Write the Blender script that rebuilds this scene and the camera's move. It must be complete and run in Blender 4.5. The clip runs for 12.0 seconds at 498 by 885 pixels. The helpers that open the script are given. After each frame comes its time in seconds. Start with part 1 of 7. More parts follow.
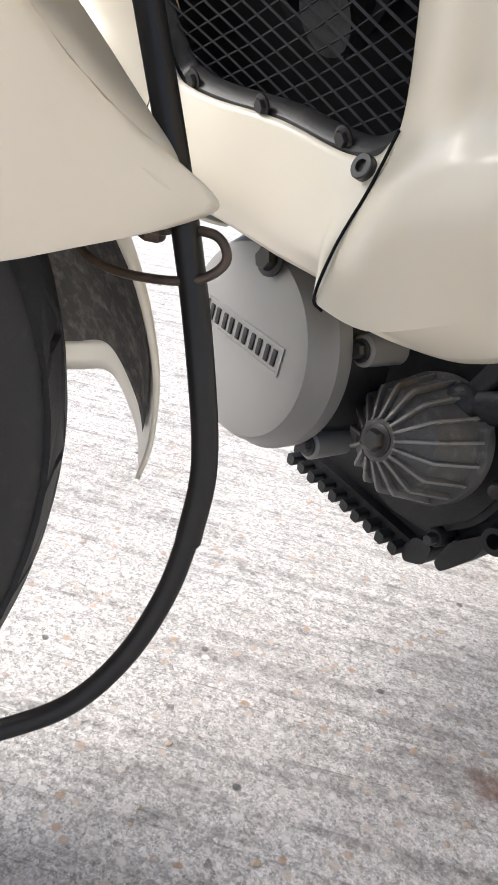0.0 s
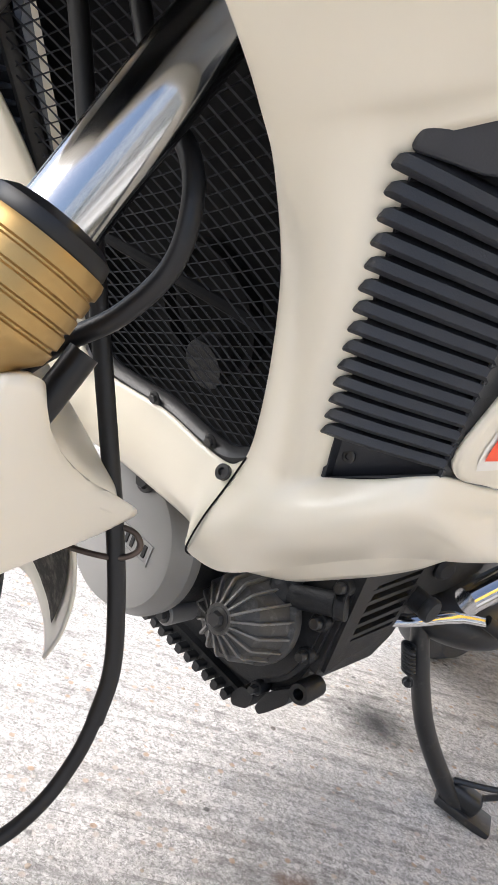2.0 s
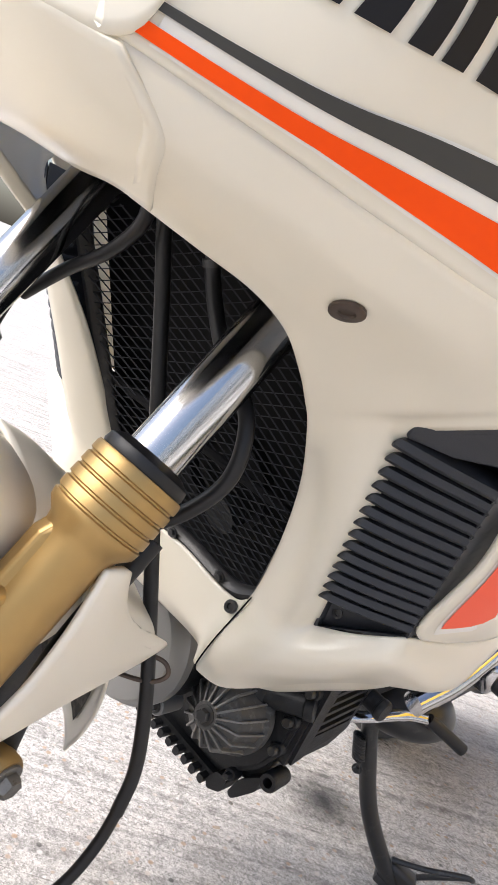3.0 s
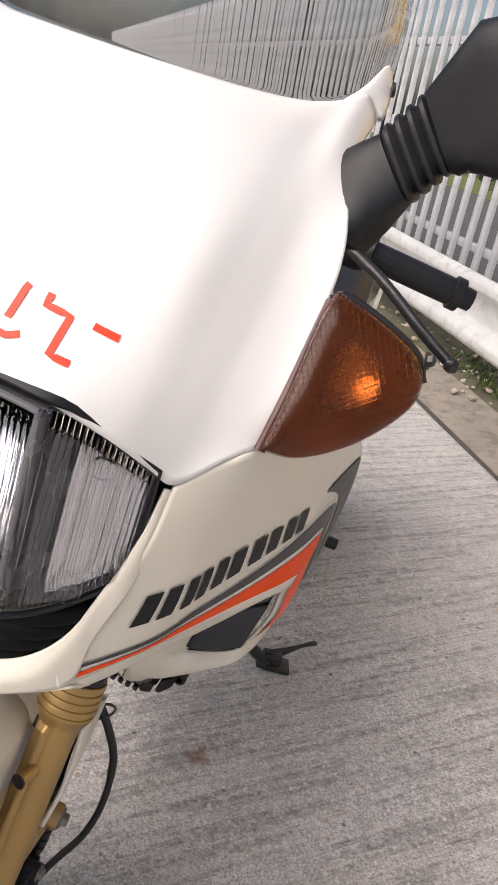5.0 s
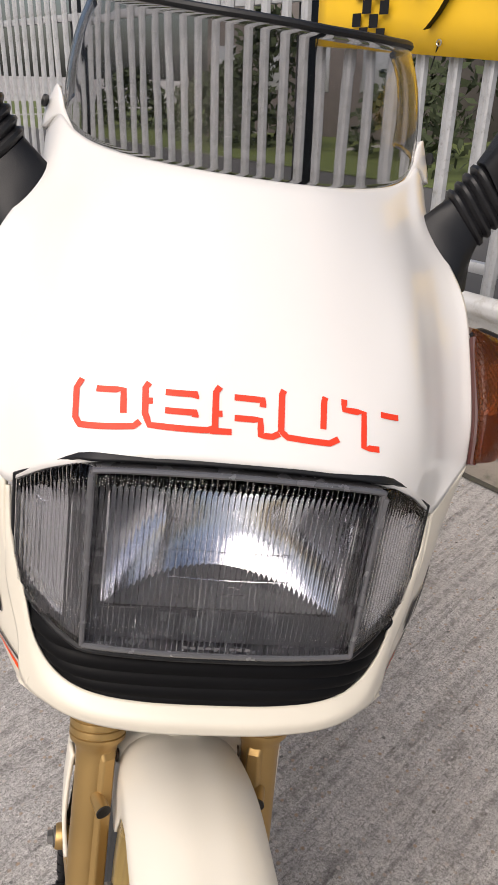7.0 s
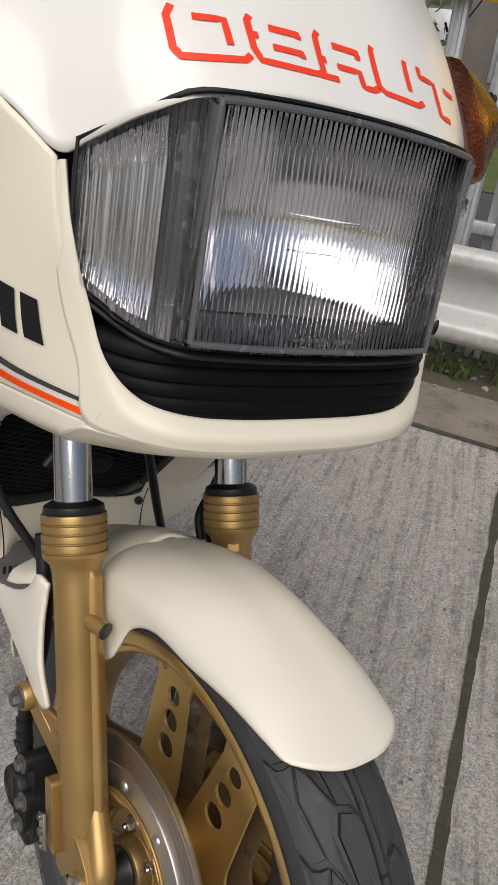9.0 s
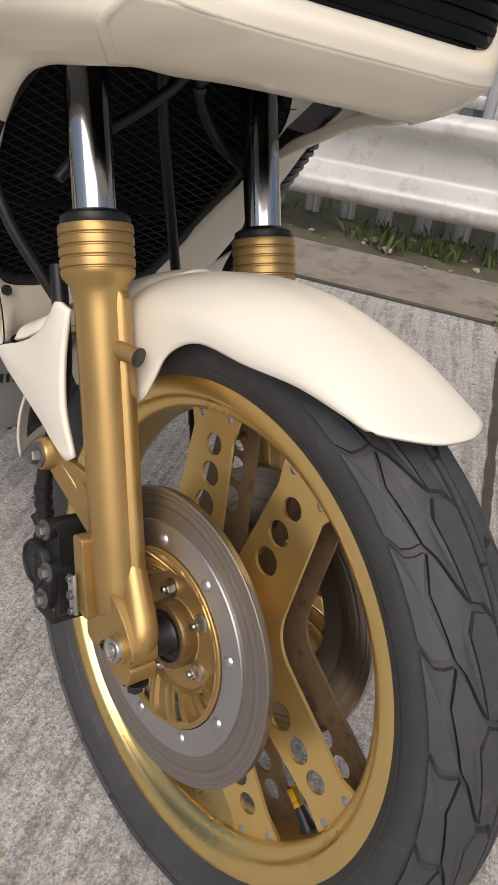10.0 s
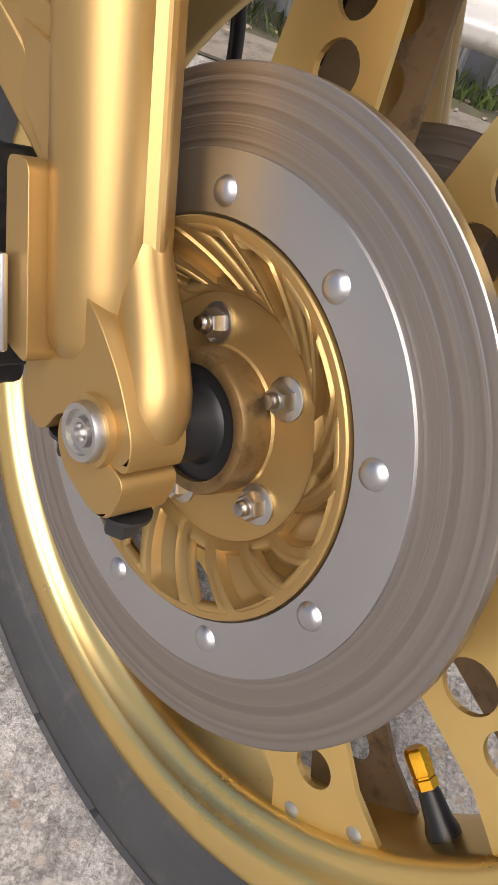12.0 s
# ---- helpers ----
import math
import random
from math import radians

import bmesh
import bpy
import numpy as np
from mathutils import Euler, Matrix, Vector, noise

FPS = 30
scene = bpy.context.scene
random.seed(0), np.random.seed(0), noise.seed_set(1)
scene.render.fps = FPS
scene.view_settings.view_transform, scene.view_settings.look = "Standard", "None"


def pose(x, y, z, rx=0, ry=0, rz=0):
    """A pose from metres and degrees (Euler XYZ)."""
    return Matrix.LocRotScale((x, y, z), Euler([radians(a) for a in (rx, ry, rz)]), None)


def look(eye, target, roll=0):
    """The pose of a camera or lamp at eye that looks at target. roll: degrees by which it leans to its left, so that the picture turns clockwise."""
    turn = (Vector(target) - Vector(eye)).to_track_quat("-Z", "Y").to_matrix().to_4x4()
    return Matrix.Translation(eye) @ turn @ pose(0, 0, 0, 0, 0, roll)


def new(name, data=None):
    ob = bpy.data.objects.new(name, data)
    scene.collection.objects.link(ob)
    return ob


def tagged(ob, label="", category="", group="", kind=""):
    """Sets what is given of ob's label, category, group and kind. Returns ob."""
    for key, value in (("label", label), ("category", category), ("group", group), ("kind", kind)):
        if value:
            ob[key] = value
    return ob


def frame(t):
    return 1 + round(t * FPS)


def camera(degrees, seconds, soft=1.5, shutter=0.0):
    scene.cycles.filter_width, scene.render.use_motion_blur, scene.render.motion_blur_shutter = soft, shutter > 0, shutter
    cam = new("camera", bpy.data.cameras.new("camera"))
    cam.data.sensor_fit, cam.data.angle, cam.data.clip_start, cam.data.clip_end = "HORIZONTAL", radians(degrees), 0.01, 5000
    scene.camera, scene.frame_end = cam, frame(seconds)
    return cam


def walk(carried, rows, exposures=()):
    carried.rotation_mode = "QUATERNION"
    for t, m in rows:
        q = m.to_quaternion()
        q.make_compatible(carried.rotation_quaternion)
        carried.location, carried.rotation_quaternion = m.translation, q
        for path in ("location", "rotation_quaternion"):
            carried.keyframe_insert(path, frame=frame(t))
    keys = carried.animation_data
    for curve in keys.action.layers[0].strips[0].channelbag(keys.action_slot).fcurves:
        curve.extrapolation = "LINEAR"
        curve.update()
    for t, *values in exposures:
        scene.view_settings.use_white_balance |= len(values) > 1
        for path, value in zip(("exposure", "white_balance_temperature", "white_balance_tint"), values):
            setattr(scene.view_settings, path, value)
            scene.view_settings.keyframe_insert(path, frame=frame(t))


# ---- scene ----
cam = camera(37.2, 12.0)
PATH = [
    (0, (0.413, 0.134, 0.507), (-0.967, 1.351, -0.277), 10.8),
    (0.5, (0.416, 0.159, 0.513), (-0.891, 1.473, -0.238), 11.4),
    (1, (0.439, 0.143, 0.531), (-0.818, 1.535, -0.163), 12.4),
    (1.5, (0.456, 0.067, 0.594), (-0.761, 1.535, -0.009), 14.6),
    (2, (0.477, -0.01, 0.645), (-0.693, 1.547, 0.19), 17.8),
    (2.5, (0.486, -0.095, 0.687), (-0.658, 1.519, 0.394), 21.4),
    (2.7, (0.479, -0.12, 0.698), (-0.667, 1.499, 0.44), 22.2),
    (4.3, (0.522, -0.253, 1.099), (-0.219, 1.435, 0.322), 17.5),
    (4.5, (0.519, -0.277, 1.154), (-0.133, 1.429, 0.338), 15.6),
    (5, (0.47, -0.377, 1.24), (0.023, 1.372, 0.38), 10.7),
    (5.5, (0.395, -0.511, 1.289), (0.129, 1.267, 0.411), 6.3),
    (6, (0.286, -0.539, 1.307), (0.176, 1.255, 0.43), 3.3),
    (6.5, (0.187, -0.497, 1.325), (0.21, 1.307, 0.462), 1.3),
    (7, (0.078, -0.504, 1.329), (0.276, 1.281, 0.447), 1.5),
    (7.2, (0.028, -0.524, 1.326), (0.301, 1.247, 0.437), 2.2),
    (8.8, (-0.194, -0.45, 1.145), (0.723, 1.085, 0.249), 6.2),
    (9, (-0.226, -0.451, 1.092), (0.757, 1.026, 0.169), 6.8),
    (9.5, (-0.268, -0.477, 0.949), (0.808, 0.881, -0.05), 7.6),
    (10, (-0.284, -0.448, 0.851), (0.746, 0.918, -0.185), 6.9),
    (10.5, (-0.277, -0.411, 0.748), (0.73, 0.955, -0.311), 7.6),
    (11, (-0.257, -0.339, 0.673), (0.75, 0.975, -0.449), 9.4),
    (11.5, (-0.228, -0.254, 0.583), (0.821, 0.971, -0.599), 12.8),
    (12, (-0.189, -0.21, 0.516), (0.925, 0.915, -0.707), 17.7),
]
SKY_LIGHT, SUN_LIGHT = 0.095, 2.6
walk(cam, [(t, look(eye, target, roll)) for t, eye, target, roll in PATH],
     [(0.0, 1.4, 6200, 10), (1.0, 1.4, 6200, 10), (2.0, 1.55, 6200, 10), (2.7, 1.45, 6250, 11), (4.3, 0.72, 6550, 14), (5.5, 0.35, 6600, 15), (7.2, -0.01, 6600, 13), (9.0, -0.38, 6450, 10), (9.6, -0.27, 6550, 12), (10.5, 0.28, 6600, 13), (12.0, 0.44, 6650, 14)])


# ---- light ----
world = bpy.data.worlds.new("sky")
scene.world = world
world.use_nodes = True
wn = world.node_tree
sky = wn.nodes.new("ShaderNodeTexSky")
sky.sky_type = "NISHITA"
sky.sun_disc = False
sky.sun_elevation = radians(50)
sky.sun_rotation = radians(215)
sky.dust_density = 4.0
sky.ozone_density = 0.6
wn.links.new(sky.outputs[0], wn.nodes["Background"].inputs[0])
wn.nodes["Background"].inputs[1].default_value = SKY_LIGHT
sun = new("sun", bpy.data.lights.new("sun", "SUN"))
sun.data.energy = SUN_LIGHT
sun.data.angle = radians(60)
sun.data.color = (1.0, 0.955, 0.89)
sun.matrix_world = look((-3, -3.5, 6), (0, 0.4, 0.4))


# ---- materials ----
def shader(name, base, rough=0.5, metal=0.0, coat=0.0, coat_rough=0.03, vary=0.12, scale=12.0, grain=0.0, grain_scale=400.0, wear=0.0,
           wear_color=(0.2, 0.15, 0.1), spec=0.5, rough_vary=0.1):
    m = bpy.data.materials.new(name)
    m.use_nodes = True
    nt = m.node_tree
    b = nt.nodes["Principled BSDF"]
    tc = nt.nodes.new("ShaderNodeTexCoord")
    n1 = nt.nodes.new("ShaderNodeTexNoise")
    n1.inputs["Scale"].default_value, n1.inputs["Detail"].default_value = scale, 5
    nt.links.new(tc.outputs["Object"], n1.inputs["Vector"])
    n2 = nt.nodes.new("ShaderNodeTexNoise")
    n2.inputs["Scale"].default_value, n2.inputs["Detail"].default_value = grain_scale, 3
    nt.links.new(tc.outputs["Object"], n2.inputs["Vector"])
    ramp = nt.nodes.new("ShaderNodeMix")
    ramp.data_type = "RGBA"
    ramp.inputs[6].default_value = (*[c * (1 - vary) for c in base], 1)
    ramp.inputs[7].default_value = (*[min(1, c * (1 + vary)) for c in base], 1)
    nt.links.new(n1.outputs[0], ramp.inputs[0])
    out = ramp.outputs[2]
    if wear:
        n3 = nt.nodes.new("ShaderNodeTexNoise")
        n3.inputs["Scale"].default_value, n3.inputs["Detail"].default_value, n3.inputs["Roughness"].default_value = scale * 2.3, 8, 0.7
        nt.links.new(tc.outputs["Object"], n3.inputs["Vector"])
        cr = nt.nodes.new("ShaderNodeValToRGB")
        cr.color_ramp.elements[0].position, cr.color_ramp.elements[1].position = 0.62 - wear * 0.3, 0.72
        nt.links.new(n3.outputs[0], cr.inputs[0])
        mix = nt.nodes.new("ShaderNodeMix")
        mix.data_type = "RGBA"
        mix.inputs[7].default_value = (*wear_color, 1)
        nt.links.new(cr.outputs[0], mix.inputs[0])
        nt.links.new(out, mix.inputs[6])
        out = mix.outputs[2]
    nt.links.new(out, b.inputs["Base Color"])
    rm = nt.nodes.new("ShaderNodeMapRange")
    rm.inputs[3].default_value, rm.inputs[4].default_value = max(0.02, rough - rough_vary), min(1, rough + rough_vary)
    nt.links.new(n1.outputs[0], rm.inputs[0])
    nt.links.new(rm.outputs[0], b.inputs["Roughness"])
    b.inputs["Metallic"].default_value = metal
    b.inputs["Coat Weight"].default_value = coat
    b.inputs["Coat Roughness"].default_value = coat_rough
    b.inputs["Specular IOR Level"].default_value = spec
    if grain:
        bp = nt.nodes.new("ShaderNodeBump")
        bp.inputs["Strength"].default_value, bp.inputs["Distance"].default_value = grain, 0.002
        nt.links.new(n2.outputs[0], bp.inputs["Height"])
        nt.links.new(bp.outputs[0], b.inputs["Normal"])
    return m


CREAM = shader("cream_paint", (0.77, 0.718, 0.598), 0.4, coat=0.5, coat_rough=0.16, vary=0.03, scale=6)
NOSE = shader("white_paint", (0.84, 0.82, 0.78), 0.35, coat=0.7, coat_rough=0.06, vary=0.02, scale=6)
FENDER = shader("cream_fender_paint", (0.82, 0.775, 0.67), 0.45, coat=0.35, coat_rough=0.2, vary=0.03, scale=6)
GOLD = shader("gold_paint", (0.42, 0.275, 0.106), 0.38, metal=0.70, vary=0.10, scale=14, grain=0.03, grain_scale=900)
GOLDRIM = shader("gold_anodised_rim", (0.88, 0.65, 0.265), 0.30, metal=1.0, vary=0.06, scale=10)
GOLDPLATE = shader("gold_anodised_plate", (0.84, 0.605, 0.235), 0.38, metal=0.92, vary=0.08, scale=18)
PLATESHADE = shader("shaded_plate_back", (0.20, 0.135, 0.075), 0.5, metal=0.5, vary=0.3, scale=25, wear=0.3, wear_color=(0.07, 0.05, 0.035))
CHROME = shader("chrome", (0.50, 0.50, 0.51), 0.13, metal=1.0, vary=0.04, scale=30, rough_vary=0.03)
STEEL = shader("disc_steel", (0.42, 0.40, 0.38), 0.30, metal=1.0, vary=0.10, scale=8)
DULLZINC = shader("weathered_bolt", (0.20, 0.195, 0.185), 0.42, metal=0.8, vary=0.3, scale=120, wear=0.3, wear_color=(0.10, 0.075, 0.05))
ZINC = shader("zinc_bolt", (0.55, 0.54, 0.52), 0.32, metal=1.0, vary=0.15, scale=90)
RUBBER = shader("tyre_rubber", (0.046, 0.047, 0.050), 0.6, spec=0.4, vary=0.25, scale=25, grain=0.15, grain_scale=600, wear=0.25, wear_color=(0.07, 0.068, 0.064))
BLACK = shader("black_plastic", (0.010, 0.0105, 0.012), 0.45, spec=0.35, vary=0.25, scale=30, grain=0.15, grain_scale=1200)
SATIN = shader("black_satin_metal", (0.02, 0.02, 0.021), 0.38, vary=0.3, scale=20, wear=0.2, wear_color=(0.06, 0.055, 0.05))
HOSE = shader("black_hose", (0.011, 0.011, 0.0125), 0.4, spec=0.4, vary=0.2, scale=40)
GRILLE = shader("grille_plastic", (0.006, 0.006, 0.007), 0.5, spec=0.22, vary=0.25, scale=30, grain=0.1, grain_scale=1200)
VENT = shader("vent_plastic", (0.022, 0.024, 0.03), 0.5, vary=0.2, scale=25, grain=0.1, grain_scale=900)
OXIDE = shader("oxidised_alloy", (0.085, 0.083, 0.080), 0.55, metal=0.4, vary=0.35, scale=40, grain=0.3, grain_scale=500, wear=0.3, wear_color=(0.16, 0.155, 0.15))
ALLOY = shader("cast_alloy", (0.21, 0.205, 0.20), 0.45, metal=0.6, vary=0.22, scale=22, grain=0.25, grain_scale=700, wear=0.35, wear_color=(0.10, 0.095, 0.085))
COVER = shader("grey_engine_paint", (0.235, 0.232, 0.228), 0.45, metal=0.25, vary=0.12, scale=14, grain=0.1, grain_scale=900)
CRANK = shader("black_engine_paint", (0.0105, 0.0108, 0.012), 0.5, spec=0.4, vary=0.4, scale=30, grain=0.25, grain_scale=500, wear=0.3, wear_color=(0.027, 0.027, 0.029))
MUD = shader("dried_mud", (0.05, 0.045, 0.04), 0.9, vary=0.5, scale=40, grain=0.5, grain_scale=150, wear=0.5, wear_color=(0.20, 0.18, 0.15))
GRILLE = shader("black_grille_plastic", (0.004, 0.004, 0.0045), 0.5, vary=0.2, scale=30, spec=0.12)
RUST = shader("worn_wire", (0.10, 0.075, 0.06), 0.45, metal=0.6, vary=0.5, scale=150)
ORANGE = shader("orange_red_tape", (1.0, 0.085, 0.002), 0.5, coat=0.0, spec=0.15, vary=0.03, scale=9)
SALMON = shader("faded_red_tape", (0.95, 0.14, 0.075), 0.5, coat=0.0, spec=0.15, vary=0.03, scale=9)
GREY = shader("grey_tape", (0.055, 0.054, 0.05), 0.45, coat=0.0, spec=0.25, vary=0.05, scale=9)
WHITE = shader("white_tape", (0.82, 0.80, 0.74), 0.35, coat=0.5, vary=0.02, scale=9)
INK = shader("black_tape", (0.012, 0.012, 0.014), 0.5, coat=0.0, spec=0.2, vary=0.1, scale=9)
REDTAPE = shader("red_lettering", (0.86, 0.055, 0.02), 0.5, coat=0.1, spec=0.3, vary=0.06, scale=20)
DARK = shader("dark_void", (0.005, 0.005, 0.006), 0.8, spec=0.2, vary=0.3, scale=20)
GALV = shader("galvanised_steel", (0.55, 0.56, 0.57), 0.42, metal=0.55, vary=0.22, scale=9, grain=0.1, grain_scale=300, wear=0.25, wear_color=(0.34, 0.34, 0.33))
RAIL = shader("weathered_rail", (0.58, 0.58, 0.57), 0.5, metal=0.35, vary=0.18, scale=5, grain=0.1, grain_scale=200, wear=0.35, wear_color=(0.40, 0.38, 0.34))
YELLOW = shader("yellow_banner", (0.85, 0.52, 0.02), 0.5, vary=0.05, scale=4)
KERB = shader("old_kerb", (0.24, 0.21, 0.175), 0.9, vary=0.3, scale=5, grain=0.8, grain_scale=60, wear=0.45, wear_color=(0.10, 0.095, 0.07))
SOIL = shader("mossy_soil", (0.085, 0.075, 0.05), 0.95, vary=0.5, scale=9, grain=1.0, grain_scale=50, wear=0.5, wear_color=(0.09, 0.11, 0.035))
JOINT = shader("joint_dirt", (0.060, 0.055, 0.044), 0.95, vary=0.5, scale=14, grain=1.0, grain_scale=60, wear=0.35, wear_color=(0.10, 0.105, 0.05))
LEAF = shader("weed_leaf", (0.09, 0.13, 0.035), 0.6, vary=0.5, scale=30)
GRASS = shader("grass", (0.11, 0.14, 0.035), 0.9, vary=0.5, scale=3, grain=0.8, grain_scale=25)
TARMAC = shader("tarmac", (0.09, 0.088, 0.085), 0.9, vary=0.2, scale=4, grain=0.6, grain_scale=80)
FAR = shader("far_foliage", (0.045, 0.06, 0.025), 0.9, vary=0.6, scale=6)
BRICKWALL = shader("far_wall", (0.16, 0.14, 0.13), 0.8, vary=0.3, scale=4)
VALVECAP = shader("gold_valve_cap", (0.85, 0.42, 0.03), 0.2, metal=1.0, vary=0.05, scale=60)
STONE = shader("loose_stone", (0.34, 0.28, 0.22), 0.85, vary=0.6, scale=4)


def glass(name, color, rough=0.03, ior=1.45, mixed=0.0):
    m = bpy.data.materials.new(name)
    m.use_nodes = True
    nt = m.node_tree
    b = nt.nodes["Principled BSDF"]
    b.inputs["Base Color"].default_value = (*color, 1)
    b.inputs["Roughness"].default_value = rough
    b.inputs["Transmission Weight"].default_value = 1.0
    b.inputs["IOR"].default_value = ior
    return m


LENS = glass("clear_lens", (0.95, 0.95, 0.96), 0.02, 1.22)
SCREEN = glass("smoked_screen", (0.61, 0.60, 0.60), 0.03, 1.14)
REFLECTOR = shader("bright_reflector", (0.86, 0.86, 0.88), 0.10, metal=1.0, vary=0.03, scale=20, rough_vary=0.05)


def concrete():
    """Brushed concrete slab: stripes along x + 0.42 y, pale paste, dark pits, coloured aggregate, stains."""
    m = bpy.data.materials.new("brushed_concrete")
    m.use_nodes = True
    nt = m.node_tree
    b = nt.nodes["Principled BSDF"]
    tc = nt.nodes.new("ShaderNodeTexCoord")
    mp = nt.nodes.new("ShaderNodeMapping")
    mp.inputs["Rotation"].default_value[2] = radians(-STRIPE)
    nt.links.new(tc.outputs["Object"], mp.inputs["Vector"])

    def tex(kind, scale, detail=4, src=None, **kw):
        n = nt.nodes.new(kind)
        n.inputs["Scale"].default_value = scale
        if "Detail" in n.inputs:
            n.inputs["Detail"].default_value = detail
        nt.links.new(src or tc.outputs["Object"], n.inputs["Vector"])
        return n

    def ramp(src, lo, hi, c0=(0, 0, 0, 1), c1=(1, 1, 1, 1)):
        r = nt.nodes.new("ShaderNodeValToRGB")
        r.color_ramp.elements[0].position, r.color_ramp.elements[1].position = lo, hi
        r.color_ramp.elements[0].color, r.color_ramp.elements[1].color = c0, c1
        nt.links.new(src, r.inputs[0])
        return r.outputs[0]

    def mix(fac, a, c, mode="MIX"):
        n = nt.nodes.new("ShaderNodeMix")
        n.data_type, n.blend_type = "RGBA", mode
        if isinstance(fac, float):
            n.inputs[0].default_value = fac
        else:
            nt.links.new(fac, n.inputs[0])
        for i, s in ((6, a), (7, c)):
            if isinstance(s, tuple):
                n.inputs[i].default_value = s
            else:
                nt.links.new(s, n.inputs[i])
        return n.outputs[2]

    big = tex("ShaderNodeTexNoise", 1.6, 6)
    mid = tex("ShaderNodeTexNoise", 38, 8)
    mid.inputs["Roughness"].default_value = 0.75
    fine = tex("ShaderNodeTexNoise", 170, 4)
    stretch = nt.nodes.new("ShaderNodeMapping")
    stretch.inputs["Scale"].default_value = (0.7, 11, 1)
    nt.links.new(mp.outputs[0], stretch.inputs["Vector"])
    brush = tex("ShaderNodeTexNoise", 3.6, 3, stretch.outputs[0])
    brush.inputs["Roughness"].default_value = 0.55
    vor = tex("ShaderNodeTexVoronoi", 82, 0)
    cell = tex("ShaderNodeTexVoronoi", 240, 0)
    cell2 = tex("ShaderNodeTexVoronoi", 520, 0)
    csep, csep2 = nt.nodes.new("ShaderNodeSeparateColor"), nt.nodes.new("ShaderNodeSeparateColor")
    nt.links.new(cell.outputs["Color"], csep.inputs[0])
    nt.links.new(cell2.outputs["Color"], csep2.inputs[0])
    sep = nt.nodes.new("ShaderNodeSeparateColor")
    nt.links.new(vor.outputs["Color"], sep.inputs[0])
    base = mix(ramp(mid.outputs[0], 0.36, 0.62), (0.23, 0.212, 0.193, 1), (0.70, 0.672, 0.638, 1))
    base = mix(0.58, base, ramp(csep.outputs[0], 0.08, 0.92, (0.06, 0.055, 0.05, 1), (0.90, 0.865, 0.83, 1)))
    base = mix(0.42, base, ramp(csep2.outputs[0], 0.1, 0.9, (0.08, 0.074, 0.067, 1), (0.90, 0.875, 0.85, 1)))
    base = mix(mix(0.35, (0, 0, 0, 1), ramp(big.outputs[0], 0.35, 0.7)), base, (0.45, 0.42, 0.385, 1))
    dark = ramp(brush.outputs[0], 0.40, 0.50, (1, 1, 1, 1), (0, 0, 0, 1))
    broken = nt.nodes.new("ShaderNodeMath")
    broken.operation = "MULTIPLY"
    nt.links.new(dark, broken.inputs[0])
    nt.links.new(ramp(mid.outputs[0], 0.38, 0.6, (1, 1, 1, 1), (0.15, 0.15, 0.15, 1)), broken.inputs[1])
    base = mix(broken.outputs[0], base, mix(0.72, base, (0.10, 0.09, 0.08, 1)))
    comb = nt.nodes.new("ShaderNodeMapping")
    comb.inputs["Scale"].default_value = (0.22, 9, 1)
    nt.links.new(mp.outputs[0], comb.inputs["Vector"])
    line = tex("ShaderNodeTexNoise", 3.0, 1, comb.outputs[0])
    off = nt.nodes.new("ShaderNodeMath")
    off.operation, off.inputs[1].default_value = "SUBTRACT", 0.52
    nt.links.new(line.outputs[0], off.inputs[0])
    dist = nt.nodes.new("ShaderNodeMath")
    dist.operation = "ABSOLUTE"
    nt.links.new(off.outputs[0], dist.inputs[0])
    rough_line = nt.nodes.new("ShaderNodeMath")
    rough_line.operation = "MULTIPLY"
    nt.links.new(ramp(dist.outputs[0], 0.004, 0.016, (1, 1, 1, 1), (0, 0, 0, 1)), rough_line.inputs[0])
    nt.links.new(ramp(mid.outputs[0], 0.40, 0.56, (1, 1, 1, 1), (0.2, 0.2, 0.2, 1)), rough_line.inputs[1])
    base = mix(rough_line.outputs[0], base, mix(0.62, base, (0.09, 0.08, 0.072, 1)))
    blot = tex("ShaderNodeTexNoise", 9, 7)
    blot.inputs["Roughness"].default_value = 0.7
    base = mix(ramp(blot.outputs[0], 0.40, 0.56, (0.40, 0.40, 0.40, 1), (0, 0, 0, 1)), base, mix(0.5, base, (0.16, 0.145, 0.13, 1)))
    speck = ramp(sep.outputs[0], 0.76, 0.80)
    edge = ramp(vor.outputs["Distance"], 0.25, 0.42, (1, 1, 1, 1), (0, 0, 0, 1))
    both = nt.nodes.new("ShaderNodeMath")
    both.operation = "MULTIPLY"
    nt.links.new(speck, both.inputs[0])
    nt.links.new(edge, both.inputs[1])
    tint = ramp(sep.outputs[1], 0.1, 0.9, (0.62, 0.60, 0.58, 1), (0.36, 0.24, 0.15, 1))
    base = mix(both.outputs[0], base, tint)
    pits = ramp(sep.outputs[2], 0.993, 0.997)
    pit = nt.nodes.new("ShaderNodeMath")
    pit.operation = "MULTIPLY"
    nt.links.new(pits, pit.inputs[0])
    nt.links.new(edge, pit.inputs[1])
    base = mix(pit.outputs[0], base, (0.05, 0.045, 0.04, 1))
    base = mix(0.22, base, ramp(fine.outputs[0], 0.3, 0.7, (0.12, 0.115, 0.11, 1), (0.60, 0.59, 0.57, 1)))
